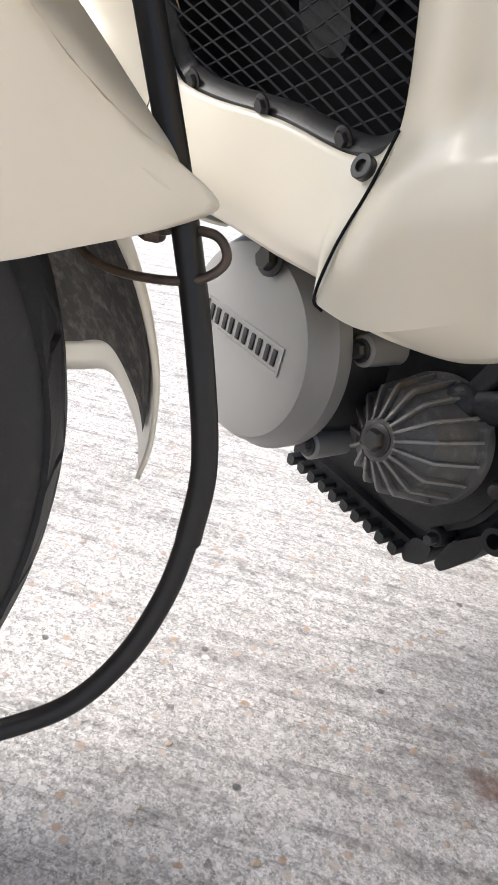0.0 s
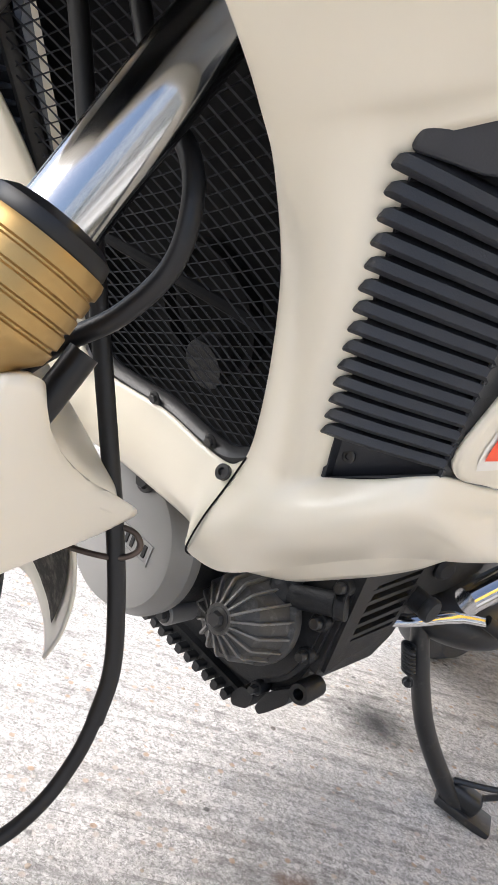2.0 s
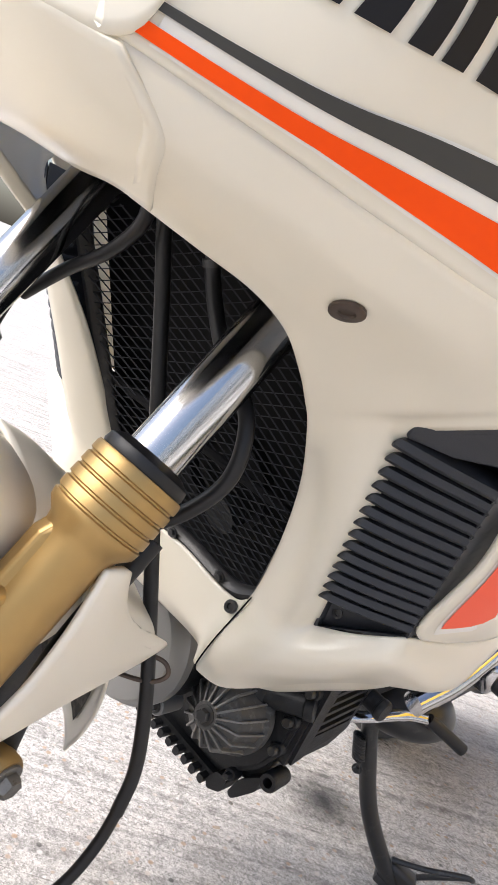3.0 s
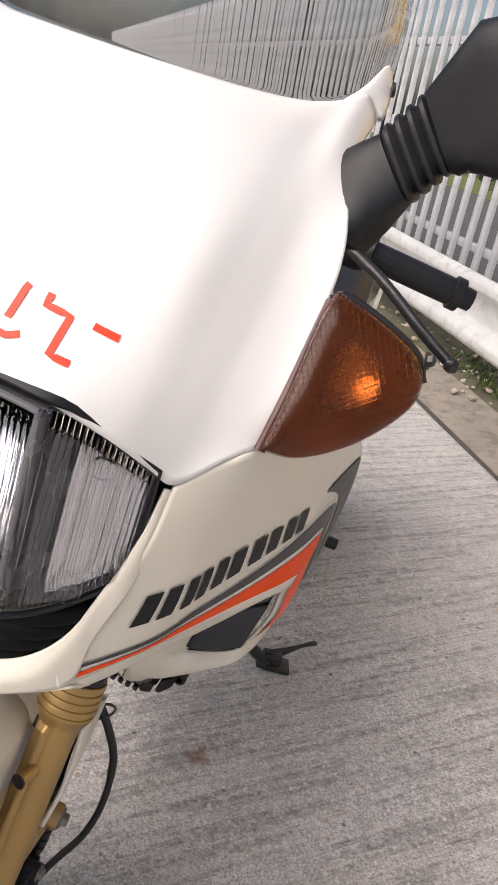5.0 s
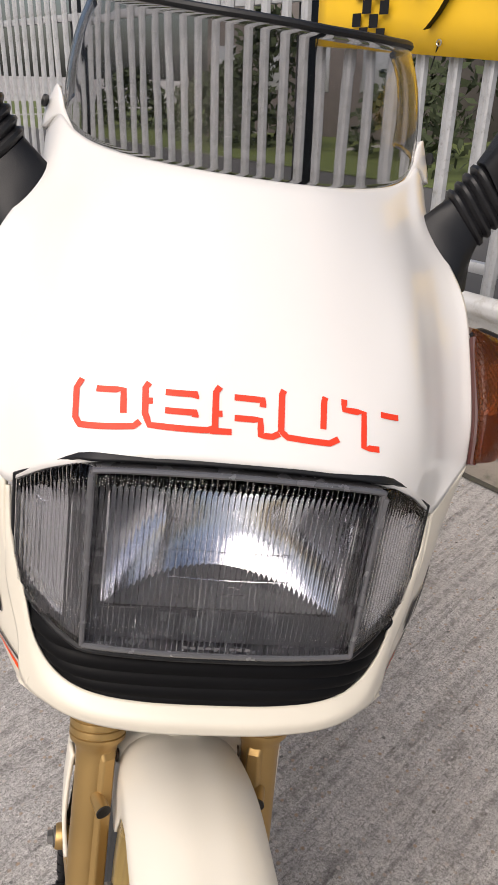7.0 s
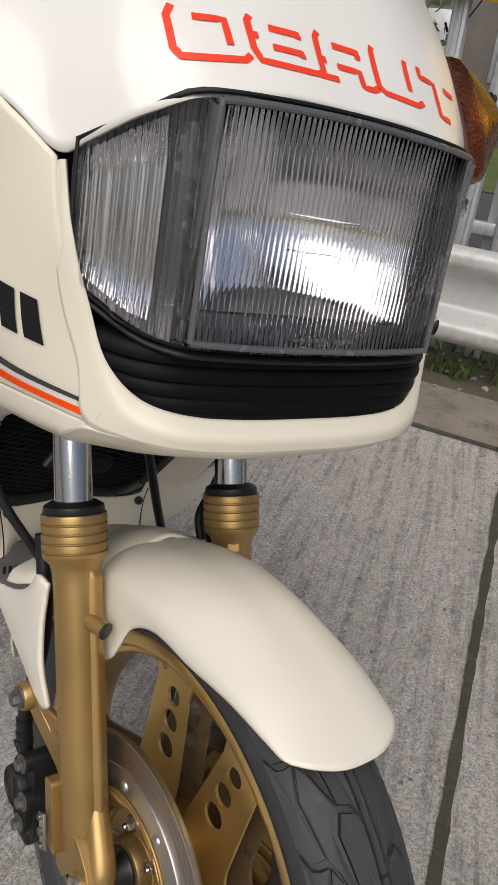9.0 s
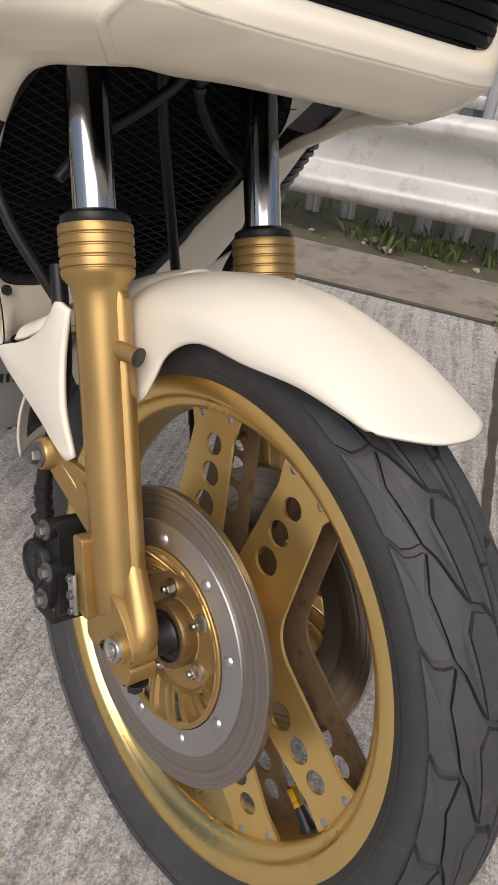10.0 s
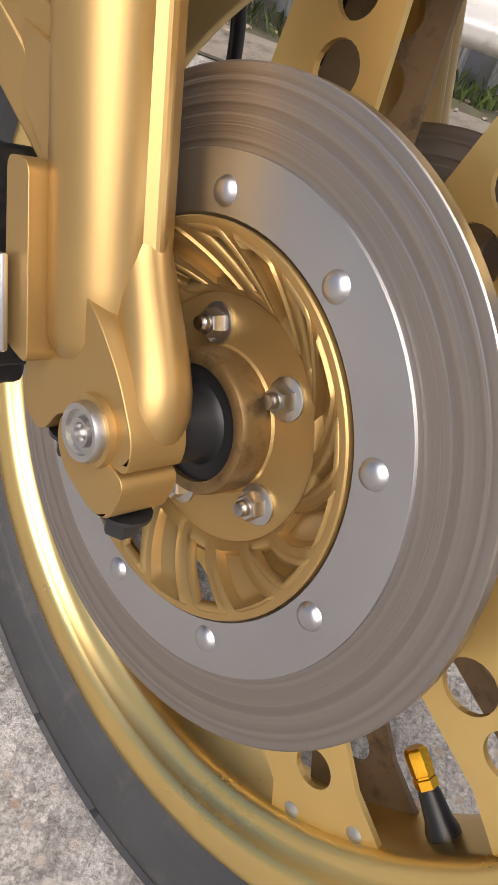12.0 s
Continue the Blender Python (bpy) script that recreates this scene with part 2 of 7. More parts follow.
    # an oil drip and a rust mark
    for (cx, cy), r0, r1, col in (((0.088, 1.079), 0.02, 0.10, (0.012, 0.013, 0.015, 1)), ((0.217, 0.681), 0.004, 0.035, (0.16, 0.075, 0.04, 1))):
        sub = nt.nodes.new("ShaderNodeVectorMath")
        sub.operation = "DISTANCE"
        sub.inputs[1].default_value = (cx, cy, 0)
        nt.links.new(tc.outputs["Object"], sub.inputs[0])
        wob = nt.nodes.new("ShaderNodeMath")
        wob.operation = "MULTIPLY_ADD"
        wob.inputs[1].default_value = 0.06
        nt.links.new(mid.outputs[0], wob.inputs[0])
        nt.links.new(sub.outputs["Value"], wob.inputs[2])
        base = mix(ramp(wob.outputs[0], r0 + 0.02, r1 + 0.03, (0.92, 0.92, 0.92, 1), (0, 0, 0, 1)), base, col)
    nt.links.new(base, b.inputs["Base Color"])
    b.inputs["Roughness"].default_value = 0.9
    hsum = nt.nodes.new("ShaderNodeMath")
    hsum.operation = "MULTIPLY_ADD"
    hsum.inputs[1].default_value = 1.1
    nt.links.new(brush.outputs[0], hsum.inputs[0])
    nt.links.new(mid.outputs[0], hsum.inputs[2])
    bp = nt.nodes.new("ShaderNodeBump")
    bp.inputs["Strength"].default_value, bp.inputs["Distance"].default_value = 0.9, 0.008
    nt.links.new(hsum.outputs[0], bp.inputs["Height"])
    nt.links.new(bp.outputs[0], b.inputs["Normal"])
    return m


STRIPE = 42.0
CONCRETE = concrete()


# ---- mesh helpers ----
def empty(name, m=None, **tags):
    ob = new(name)
    ob.empty_display_size = 0.05
    if m is not None:
        ob.matrix_world = m
    return tagged(ob, **tags)


def part(name, bm, material, parent=None, label="", smooth=True, **tags):
    me = bpy.data.meshes.new(name)
    bm.to_mesh(me)
    bm.free()
    me.materials.append(material)
    if smooth:
        me.shade_smooth()
        me.set_sharp_from_angle(angle=radians(38))
    ob = new(name, me)
    if parent is not None:
        ob.parent = parent
    return tagged(ob, label=label, **tags)


def thicken(ob, t, offset=-1.0):
    s = ob.modifiers.new("thickness", "SOLIDIFY")
    s.thickness, s.offset = t, offset
    return ob


def catmull(p, t):
    n = len(p) - 1
    i = min(int(t), n - 1)
    f = t - i
    p0, p1, p2, p3 = p[max(i - 1, 0)], p[i], p[i + 1], p[min(i + 2, n)]
    if i == 0:
        p0 = 2 * p1 - p2
    if i == n - 1:
        p3 = 2 * p2 - p1
    return 0.5 * (2 * p1 + (p2 - p0) * f + (2 * p0 - 5 * p1 + 4 * p2 - p3) * f * f + (3 * p1 - p0 - 3 * p2 + p3) * f ** 3)


def spline(points, n=60):
    p = [np.array(q, float) for q in points]
    return [catmull(p, (len(p) - 1) * k / (n - 1)) for k in range(n)]


class Sheet:
    """A smooth surface through rows of points; u runs along a row, v from row to row, both 0 to 1. side -1 mirrors it."""

    def __init__(self, rows, side=1, centre=(0, 0.5, 0.75)):
        self.rows = [[np.array((side * x, y, z), float) for x, y, z in row] for row in rows]
        self.centre = np.array(centre, float)

    def at(self, u, v):
        n = len(self.rows[0]) - 1
        col = [catmull(r, u * n) for r in self.rows]
        return catmull(col, v * (len(col) - 1))

    def normal(self, u, v):
        e = 1e-3
        a = self.at(min(u + e, 1), v) - self.at(max(u - e, 0), v)
        b = self.at(u, min(v + e, 1)) - self.at(u, max(v - e, 0))
        n = np.cross(a, b)
        n /= np.linalg.norm(n) + 1e-12
        return n if n @ (self.at(u, v) - self.centre) >= 0 else -n

    def grid(self, nu, nv, box=(0, 1, 0, 1), lift=0.0, lo=None, hi=None):
        """lo, hi: the v limits as functions of u."""
        bm = bmesh.new()
        u0, u1, v0, v1 = box
        vs = []
        for i in range(nu + 1):
            u = u0 + (u1 - u0) * i / nu
            a, b = (lo(u) if lo else v0), (hi(u) if hi else v1)
            for j in range(nv + 1):
                v = a + (b - a) * j / nv
                p = self.at(u, v)
                if lift:
                    p = p + lift * self.normal(u, v)
                vs.append(bm.verts.new(p))
        k = nv + 1
        for i in range(nu):
            for j in range(nv):
                bm.faces.new((vs[i * k + j], vs[(i + 1) * k + j], vs[(i + 1) * k + j + 1], vs[i * k + j + 1]))
        face_out(bm, self.centre)
        return bm


def face_out(bm, centre):
    bm.normal_update()
    c = Vector(centre)
    s = sum(f.normal.dot(f.calc_center_median() - c) * f.calc_area() for f in bm.faces)
    if s < 0:
        bmesh.ops.reverse_faces(bm, faces=bm.faces)


def frame_of(axis):
    a = Vector(axis).normalized()
    return a.to_track_quat("Z", "Y").to_matrix().to_4x4()


def lathe(profile, origin=(0, 0, 0), axis=(0, 0, 1), n=48, arc=(0, 360), bm=None):
    """profile: (radius, height along axis)."""
    bm = bm or bmesh.new()
    m = Matrix.Translation(origin) @ frame_of(axis)
    full = abs(arc[1] - arc[0]) >= 359.9
    rings = []
    for k in range(n if full else n + 1):
        a = radians(arc[0] + (arc[1] - arc[0]) * k / n)
        rings.append([bm.verts.new(m @ Vector((r * math.cos(a), r * math.sin(a), h))) for r, h in profile])
    for k in range(n):
        a, b = rings[k], rings[(k + 1) % len(rings)]
        for i in range(len(profile) - 1):
            q = [a[i], b[i], b[i + 1], a[i + 1]]
            if profile[i][0] < 1e-6:
                q = [a[i], b[i + 1], a[i + 1]]
            elif profile[i + 1][0] < 1e-6:
                q = [a[i], b[i], a[i + 1]]
            bm.faces.new(q)
    bmesh.ops.remove_doubles(bm, verts=bm.verts, dist=1e-6)
    bmesh.ops.recalc_face_normals(bm, faces=bm.faces)
    return bm


def tube(points, r, n=12, bm=None, caps=True, flat=1.0):
    """A round bar along points; r is a number or one for each point."""
    bm = bm or bmesh.new()
    pts = [Vector(p) for p in points]
    rs = r if isinstance(r, (list, tuple)) else [r] * len(pts)
    t = (pts[1] - pts[0]).normalized()
    x = t.orthogonal().normalized()
    rings = []
    for i, p in enumerate(pts):
        t2 = (pts[min(i + 1, len(pts) - 1)] - pts[max(i - 1, 0)]).normalized()
        x = (t.rotation_difference(t2) @ x).normalized()
        t = t2
        y = t.cross(x)
        rings.append([bm.verts.new(p + rs[i] * (math.cos(2 * math.pi * k / n) * x + flat * math.sin(2 * math.pi * k / n) * y)) for k in range(n)])
    for a, b in zip(rings, rings[1:]):
        for k in range(n):
            bm.faces.new((a[k], a[(k + 1) % n], b[(k + 1) % n], b[k]))
    if caps:
        bm.faces.new(rings[0][::-1])
        bm.faces.new(rings[-1])
    bmesh.ops.recalc_face_normals(bm, faces=bm.faces)
    return bm


def block(size, m=None, bevel=0.003, seg=2, bm=None):
    tmp = bmesh.new()
    bmesh.ops.create_cube(tmp, size=1)
    bmesh.ops.scale(tmp, vec=size, verts=tmp.verts)
    if bevel:
        bmesh.ops.bevel(tmp, geom=tmp.edges[:], offset=min(bevel, min(size) * 0.45), segments=seg, affect="EDGES", profile=0.5)
    if m is not None:
        bmesh.ops.transform(tmp, matrix=m, verts=tmp.verts)
    if bm is None:
        return tmp
    return join(bm, tmp)


def join(bm, other):
    me = bpy.data.meshes.new("tmp")
    other.to_mesh(me)
    other.free()
    bm.from_mesh(me)
    bpy.data.meshes.remove(me)
    return bm


def plate(outline, holes, t, m=None, bevel=0.0):
    """A flat plate with holes, in xy, from z -t/2 to t/2."""
    bm = bmesh.new()
    edges = []
    for loop in [outline, *holes]:
        vs = [bm.verts.new((x, y, -t / 2)) for x, y in loop]
        edges += [bm.edges.new((vs[i], vs[(i + 1) % len(vs)])) for i in range(len(vs))]
    bmesh.ops.triangle_fill(bm, edges=edges, use_beauty=True, use_dissolve=False)
    ext = bmesh.ops.extrude_face_region(bm, geom=bm.faces[:])
    bmesh.ops.translate(bm, vec=(0, 0, t), verts=[v for v in ext["geom"] if isinstance(v, bmesh.types.BMVert)])
    bmesh.ops.recalc_face_normals(bm, faces=bm.faces)
    if m is not None:
        bmesh.ops.transform(bm, matrix=m, verts=bm.verts)
    return bm


def circle(cx, cy, r, n=20):
    return [(cx + r * math.cos(2 * math.pi * k / n), cy + r * math.sin(2 * math.pi * k / n)) for k in range(n)]


def rounded(points, r, n=5):
    """A polygon with its corners rounded."""
    out = []
    k = len(points)
    rr = r if isinstance(r, (list, tuple)) else [r] * k
    for i in range(k):
        p, a, b = (Vector(points[j % k]) for j in (i, i - 1, i + 1))
        da, db = (a - p), (b - p)
        s = min(rr[i], da.length * 0.45, db.length * 0.45)
        p0, p1 = p + da.normalized() * s, p + db.normalized() * s
        for j in range(n + 1):
            f = j / n
            q = p0 * (1 - f) ** 2 + p * 2 * f * (1 - f) + p1 * f * f
            out.append((q.x, q.y))
    return out


def bolt(name, place, axis, r, parent, material=ZINC, h=None, washer=True, hexagon=True, socket=False):
    h = h or r * 0.9
    bm = bmesh.new()
    if washer:
        lathe([(0, 0), (r * 1.45, 0), (r * 1.45, r * 0.22), (r * 1.3, r * 0.3), (0, r * 0.3)], place, axis, 20, bm=bm)
    prof = [(0, 0), (r, 0), (r, h * 0.8), (r * 0.85, h), (0, h)]
    if socket:
        prof = [(0, 0), (r, 0), (r, h * 0.85), (r * 0.9, h), (r * 0.5, h), (r * 0.45, h * 0.4), (0, h * 0.4)]
    lathe(prof, place, axis, 6 if hexagon else 20, bm=bm)
    return part(name, bm, material, parent)

# ---- ground and surroundings ----
ALONG, OUT = Vector((-0.53, 0.848, 0)), Vector((0.848, 0.53, 0))   # the barrier's run and its far side


def site(a, o, z=0.0):
    return ALONG * a + OUT * o + Vector((0, 0, z))




def site_box(a0, a1, o0, o1, z0, z1, bevel=0.004):
    bm = block((a1 - a0, o1 - o0, z1 - z0), None, bevel)
    bmesh.ops.translate(bm, vec=((a0 + a1) / 2, (o0 + o1) / 2, (z0 + z1) / 2), verts=bm.verts)
    for v in bm.verts:
        v.co = site(v.co.x, v.co.y, v.co.z)
    bmesh.ops.recalc_face_normals(bm, faces=bm.faces)
    return bm


def ground_sheet():
    bm = bmesh.new()
    bmesh.ops.create_grid(bm, x_segments=40, y_segments=40, size=400)
    for v in bm.verts:
        # finer towards the middle
        for i in (0, 1):
            f = v.co[i] / 400
            v.co[i] = 400 * math.copysign(abs(f) ** 3, f)
    return part("ground", bm, CONCRETE, label="pale brushed concrete slab with stones and an oil drip", kind="structure", category="ground")


ground_sheet()


def strip(name, a0, a1, o0, o1, z0, z1, material, label, nu=60, nv=6, rough=0.01, category="ground", seed=0):
    bm = bmesh.new()
    vs = [[bm.verts.new(site(a0 + (a1 - a0) * i / nu, o0 + (o1 - o0) * j / nv,
                             z0 + (z1 - z0) * j / nv + (rough * noise.noise((i * 0.9 + seed, j * 0.9, 3.1)) if 0 < j < nv else 0)))
           for j in range(nv + 1)] for i in range(nu + 1)]
    for i in range(nu):
        for j in range(nv):
            bm.faces.new((vs[i][j], vs[i + 1][j], vs[i + 1][j + 1], vs[i][j + 1]))
    face_out(bm, (0, 0, -50))
    return part(name, bm, material, label=label, kind="structure", category=category)


strip("kerb", -6, 8, 1.99, 2.32, 0.004, 0.035, KERB, "worn dirty concrete kerb strip", 140, 6, 0.006)
strip("verge", -6, 8, 2.32, 3.0, 0.035, 0.05, SOIL, "mossy soil verge with rubble and weeds", 140, 12, 0.05, seed=9)
strip("road", -30, 40, 3.0, 8.5, 0.012, 0.012, TARMAC, "grey tarmac road behind the fence", 30, 4, 0.0)
strip("lawn", -30, 40, 8.5, 60, 0.02, 0.02, GRASS, "rough green grass bank", 40, 12, 0.08)


def joint_line(p, q, w):
    p, q = Vector((*p, 0)), Vector((*q, 0))
    s = (q - p).cross(Vector((0, 0, 1))).normalized() * w / 2
    bm = bmesh.new()
    n = 50
    rows = []
    for i in range(n + 1):
        c = p + (q - p) * i / n
        k = 1 + 0.5 * noise.noise((i * 0.7, p.x, 1.0))
        rows.append([bm.verts.new(c + s * k + Vector((0, 0, 0.004))), bm.verts.new(c - s * k + Vector((0, 0, 0.004)))])
    for a, b in zip(rows, rows[1:]):
        bm.faces.new((a[0], b[0], b[1], a[1]))
    face_out(bm, (0, 0, -50))
    return part("slab_joint", bm, JOINT, label="mossy dirt-filled joint between slabs", kind="structure", category="joint")


joint_line((0.30, -0.19), (1.85, 1.02), 0.020)
joint_line(site(-5, 1.975).xy, site(7, 1.975).xy, 0.035)


def guard_rail():
    """W-shaped steel crash barrier on posts."""
    rail = empty("guard_rail", label="weathered galvanised steel crash barrier on short posts", category="crash barrier")
    prof = [(2.40, 0.555), (2.36, 0.563), (2.33, 0.545), (2.322, 0.52), (2.33, 0.49), (2.39, 0.45), (2.402, 0.42), (2.402, 0.35), (2.39, 0.32), (2.33, 0.28), (2.322, 0.25), (2.33, 0.222), (2.36, 0.20), (2.40, 0.207)]
    sm = spline([(o, z, 0) for o, z in prof], 60)
    for a0, a1, push in ((-6.0, 1.75, 0.0), (1.70, 40.0, -0.004)):
        bm = bmesh.new()
        rows = []
        for i in range(41):
            a = a0 + (a1 - a0) * i / 40
            rows.append([bm.verts.new(site(a, o + push, z)) for o, z, _ in sm])
        for r0, r1 in zip(rows, rows[1:]):
            for j in range(len(sm) - 1):
                bm.faces.new((r0[j], r1[j], r1[j + 1], r0[j + 1]))
        face_out(bm, site(1, 2.6, 0.38))
        thicken(part("rail_beam", bm, RAIL, rail, "wavy galvanised beam"), 0.003)
    for a in (-3.9, 1.95, 4.9):
        part("post", site_box(a - 0.05, a + 0.05, 2.405, 2.52, 0.03, 0.53), SATIN, rail)
        part("base_plate", site_box(a - 0.14, a + 0.14, 2.33, 2.62, 0.028, 0.045), SATIN, rail)
        for da, do in ((-0.1, 2.37), (0.1, 2.37)):
            bolt("bolt", site(a + da, do, 0.045), (0, 0, 1), 0.012, rail, SATIN)
    for a, z in ((-0.07, 0.385), (1.62, 0.44), (1.62, 0.33), (1.80, 0.44), (1.80, 0.33), (1.62, 0.5), (1.80, 0.26)):
        lathe_bm = lathe([(0, 0), (0.017, 0), (0.015, 0.006), (0.006, 0.01), (0, 0.01)], site(a, 2.402 if 0.31 < z < 0.43 else 2.345, z), -OUT, 14)
        part("bolt", lathe_bm, GALV if z != 0.385 else DARK, rail)
    return rail


guard_rail()


def palisade():
    """Steel palisade fence: W-section pales on two rails, with posts."""
    fence = empty("palisade_fence", label="galvanised steel palisade fence behind the crash barrier", category="fence")
    for z in (0.58, 1.72):
        part("fence_rail", site_box(-7, 41.2, 2.695, 2.735, z - 0.025, z + 0.025), GALV, fence)
    bm = bmesh.new()
    prof = [(-0.034, 0.012), (-0.026, -0.004), (-0.014, -0.008), (-0.006, 0.004), (0.006, 0.004), (0.014, -0.008), (0.026, -0.004), (0.034, 0.012)]
    rows = []
    for z, s in ((0.06, 1), (2.28, 1), (2.40, 0.25)):
        rows.append([bm.verts.new((x * s, y, z)) for x, y in prof])
    for a, b in zip(rows, rows[1:]):
        for i in range(len(prof) - 1):
            bm.faces.new((a[i], a[i + 1], b[i + 1], b[i]))
    ext = bmesh.ops.extrude_face_region(bm, geom=bm.faces[:])
    bmesh.ops.translate(bm, vec=(0, 0.003, 0), verts=[v for v in ext["geom"] if isinstance(v, bmesh.types.BMVert)])
    bmesh.ops.recalc_face_normals(bm, faces=bm.faces)
    first = part("pale", bm, GALV, fence, smooth=False)
    turn = Matrix.Rotation(math.atan2(0.848, -0.53), 4, "Z")
    for i in range(290):
        a = -6.6 + 0.165 * i
        ob = first if i == 0 else new("pale", first.data)
        ob.parent = fence
        ob.matrix_basis = Matrix.Translation(site(a, 2.675)) @ turn @ Matrix.Rotation(math.pi, 4, "Z") @ Matrix.Rotation(random.uniform(-0.02, 0.02), 4, "Y")
    for a in (-2.4, 0.2, 2.88, 5.6, 8.3, 11.0, 13.7, 16.4, 19.1, 21.8, 24.5, 27.2, 29.9, 32.6, 35.3, 38.0, 40.7):
        part("fence_post", site_box(a - 0.045, a + 0.045, 2.74, 2.83, 0.0, 2.35), GALV if a < 2 else SATIN, fence)
    return fence


palisade()


def banner():
    """Yellow banner with chequers and broad script strokes."""
    b = empty("banner", label="yellow advertising banner with black chequers tied to fence", category="banner")
    o = 2.63

    def foot(a):
        return 1.485 - 0.062 * (2.65 - a)
    bm = bmesh.new()
    n = 48
    vs = []
    for i in range(n + 1):
        a = 2.65 - 3.6 * i / n
        vs.append([bm.verts.new(site(a, o - 0.012 * math.sin(i * 0.7) * (1 - j / 6), foot(a) + 0.9 * j / 6)) for j in range(7)])
    for i in range(n):
        for j in range(6):
            bm.faces.new((vs[i][j], vs[i + 1][j], vs[i + 1][j + 1], vs[i][j + 1]))
    face_out(bm, site(1, 5, 1.8))
    thicken(part("sheet", bm, YELLOW, b), 0.002)
    for r in range(13):
        for c in ((1, 3) if r % 2 == 0 else (0, 2)):
            a = 2.395 - 0.054 * c - 0.006 * r
            z = foot(a) + 0.035 + 0.055 * r
            part("chequer", site_box(a - 0.054, a, o - 0.021, o - 0.019, z, z + 0.055, 0), INK, b, smooth=False)
    for pts in ([(1.74, 1.80), (1.80, 1.70), (1.87, 1.60), (1.93, 1.54)], [(2.04, 1.82), (2.02, 1.72), (1.98, 1.69), (1.94, 1.74), (1.90, 1.86)], [(1.68, 1.82), (1.65, 1.72), (1.60, 1.69), (1.55, 1.76), (1.52, 1.86)],
                [(1.44, 1.80), (1.41, 1.70), (1.36, 1.68), (1.32, 1.78), (1.28, 1.86)], [(1.20, 1.70), (1.12, 1.80), (1.04, 1.68), (0.96, 1.82)], [(0.86, 1.68), (0.78, 1.80), (0.70, 1.68), (0.6, 1.82)]):
        sp = spline([site(a, o - 0.022, z) for a, z in pts], 40)
        part("script_stroke", tube(sp, 0.036, 10, flat=0.06), INK, b)
        part("script_stroke", tube([q - np.array(OUT) * 0.003 for q in sp], 0.026, 10, flat=0.06), WHITE, b)
    for a in (2.61, 1.86, 1.1, 0.4):
        z = foot(a) + 0.05
        part("eyelet", tube([site(a + 0.012 * math.cos(t), o - 0.02, z + 0.012 * math.sin(t)) for t in np.linspace(0, 6.28, 14)], 0.003, 6, caps=False), ZINC, b)
        part("tie", tube([site(a, o - 0.022, z), site(a + 0.03, o + 0.0, z - 0.05), site(a + 0.07, o + 0.03, z - 0.10)], 0.003, 6), BLACK, b)
    return b


banner()


def weeds():
    """Small leaf blades and rubble along the verge."""
    bm = bmesh.new()
    for i in range(1600):
        a, o = random.uniform(-2.5, 4), random.gauss(2.52, 0.10)
        if noise.noise((a * 1.6, o * 2, 0.3)) < -0.05 or o < 2.36:
            continue
        p = site(a, o, 0.03)
        h, w = random.uniform(0.02, 0.09), random.uniform(0.003, 0.012)
        lean = Vector((random.uniform(-1, 1), random.uniform(-1, 1), 0)) * h * 0.7
        s = Vector((random.uniform(-1, 1), random.uniform(-1, 1), 0)).normalized() * w
        v = [bm.verts.new(p - s * 0.4), bm.verts.new(p + s * 0.4), bm.verts.new(p + lean * 0.5 + s + Vector((0, 0, h * 0.7))), bm.verts.new(p + lean + Vector((0, 0, h))), bm.verts.new(p + lean * 0.5 - s + Vector((0, 0, h * 0.7)))]
        bm.faces.new(v)
    # tufts and moss where the slab joint meets the verge
    for i in range(260):
        f = 1.05 - abs(random.gauss(0, 0.10))
        p = Vector((0.30, -0.19, 0.004)).lerp(Vector((1.85, 1.02, 0.004)), f) + Vector((random.gauss(0, 0.016), random.gauss(0, 0.016), 0))
        h, w = random.uniform(0.003, 0.014) * (1.8 if f > 0.97 else 1), random.uniform(0.002, 0.007)
        lean = Vector((random.uniform(-1, 1), random.uniform(-1, 1), 0)) * h
        s = Vector((random.uniform(-1, 1), random.uniform(-1, 1), 0)).normalized() * w
        bm.faces.new([bm.verts.new(p - s), bm.verts.new(p + s), bm.verts.new(p + lean + s * 0.6 + Vector((0, 0, h * 0.8))), bm.verts.new(p + lean * 1.2 + Vector((0, 0, h)))])
    part("weeds", bm, LEAF, label="small green weeds and moss along the verge", category="weeds", kind="stuff", smooth=False)
    bm = bmesh.new()
    for i in range(420):
        if i < 260:
            p, r = site(random.uniform(-2.5, 4), random.gauss(2.5, 0.13), 0.04), random.uniform(0.006, 0.03)
        else:
            p, r = Vector((random.uniform(-0.7, 1.3), random.uniform(0.2, 2.2), 0.0)), random.uniform(0.002, 0.0055)
        t = bmesh.new()
        bmesh.ops.create_icosphere(t, subdivisions=1, radius=r)
        for v in t.verts:
            v.co *= random.uniform(0.7, 1.2)
            v.co.z *= 0.6
        bmesh.ops.translate(t, vec=p, verts=t.verts)
        join(bm, t)
    part("rubble", bm, STONE, label="scattered small stones and rubble", category="stones", kind="stuff", smooth=False)


weeds()


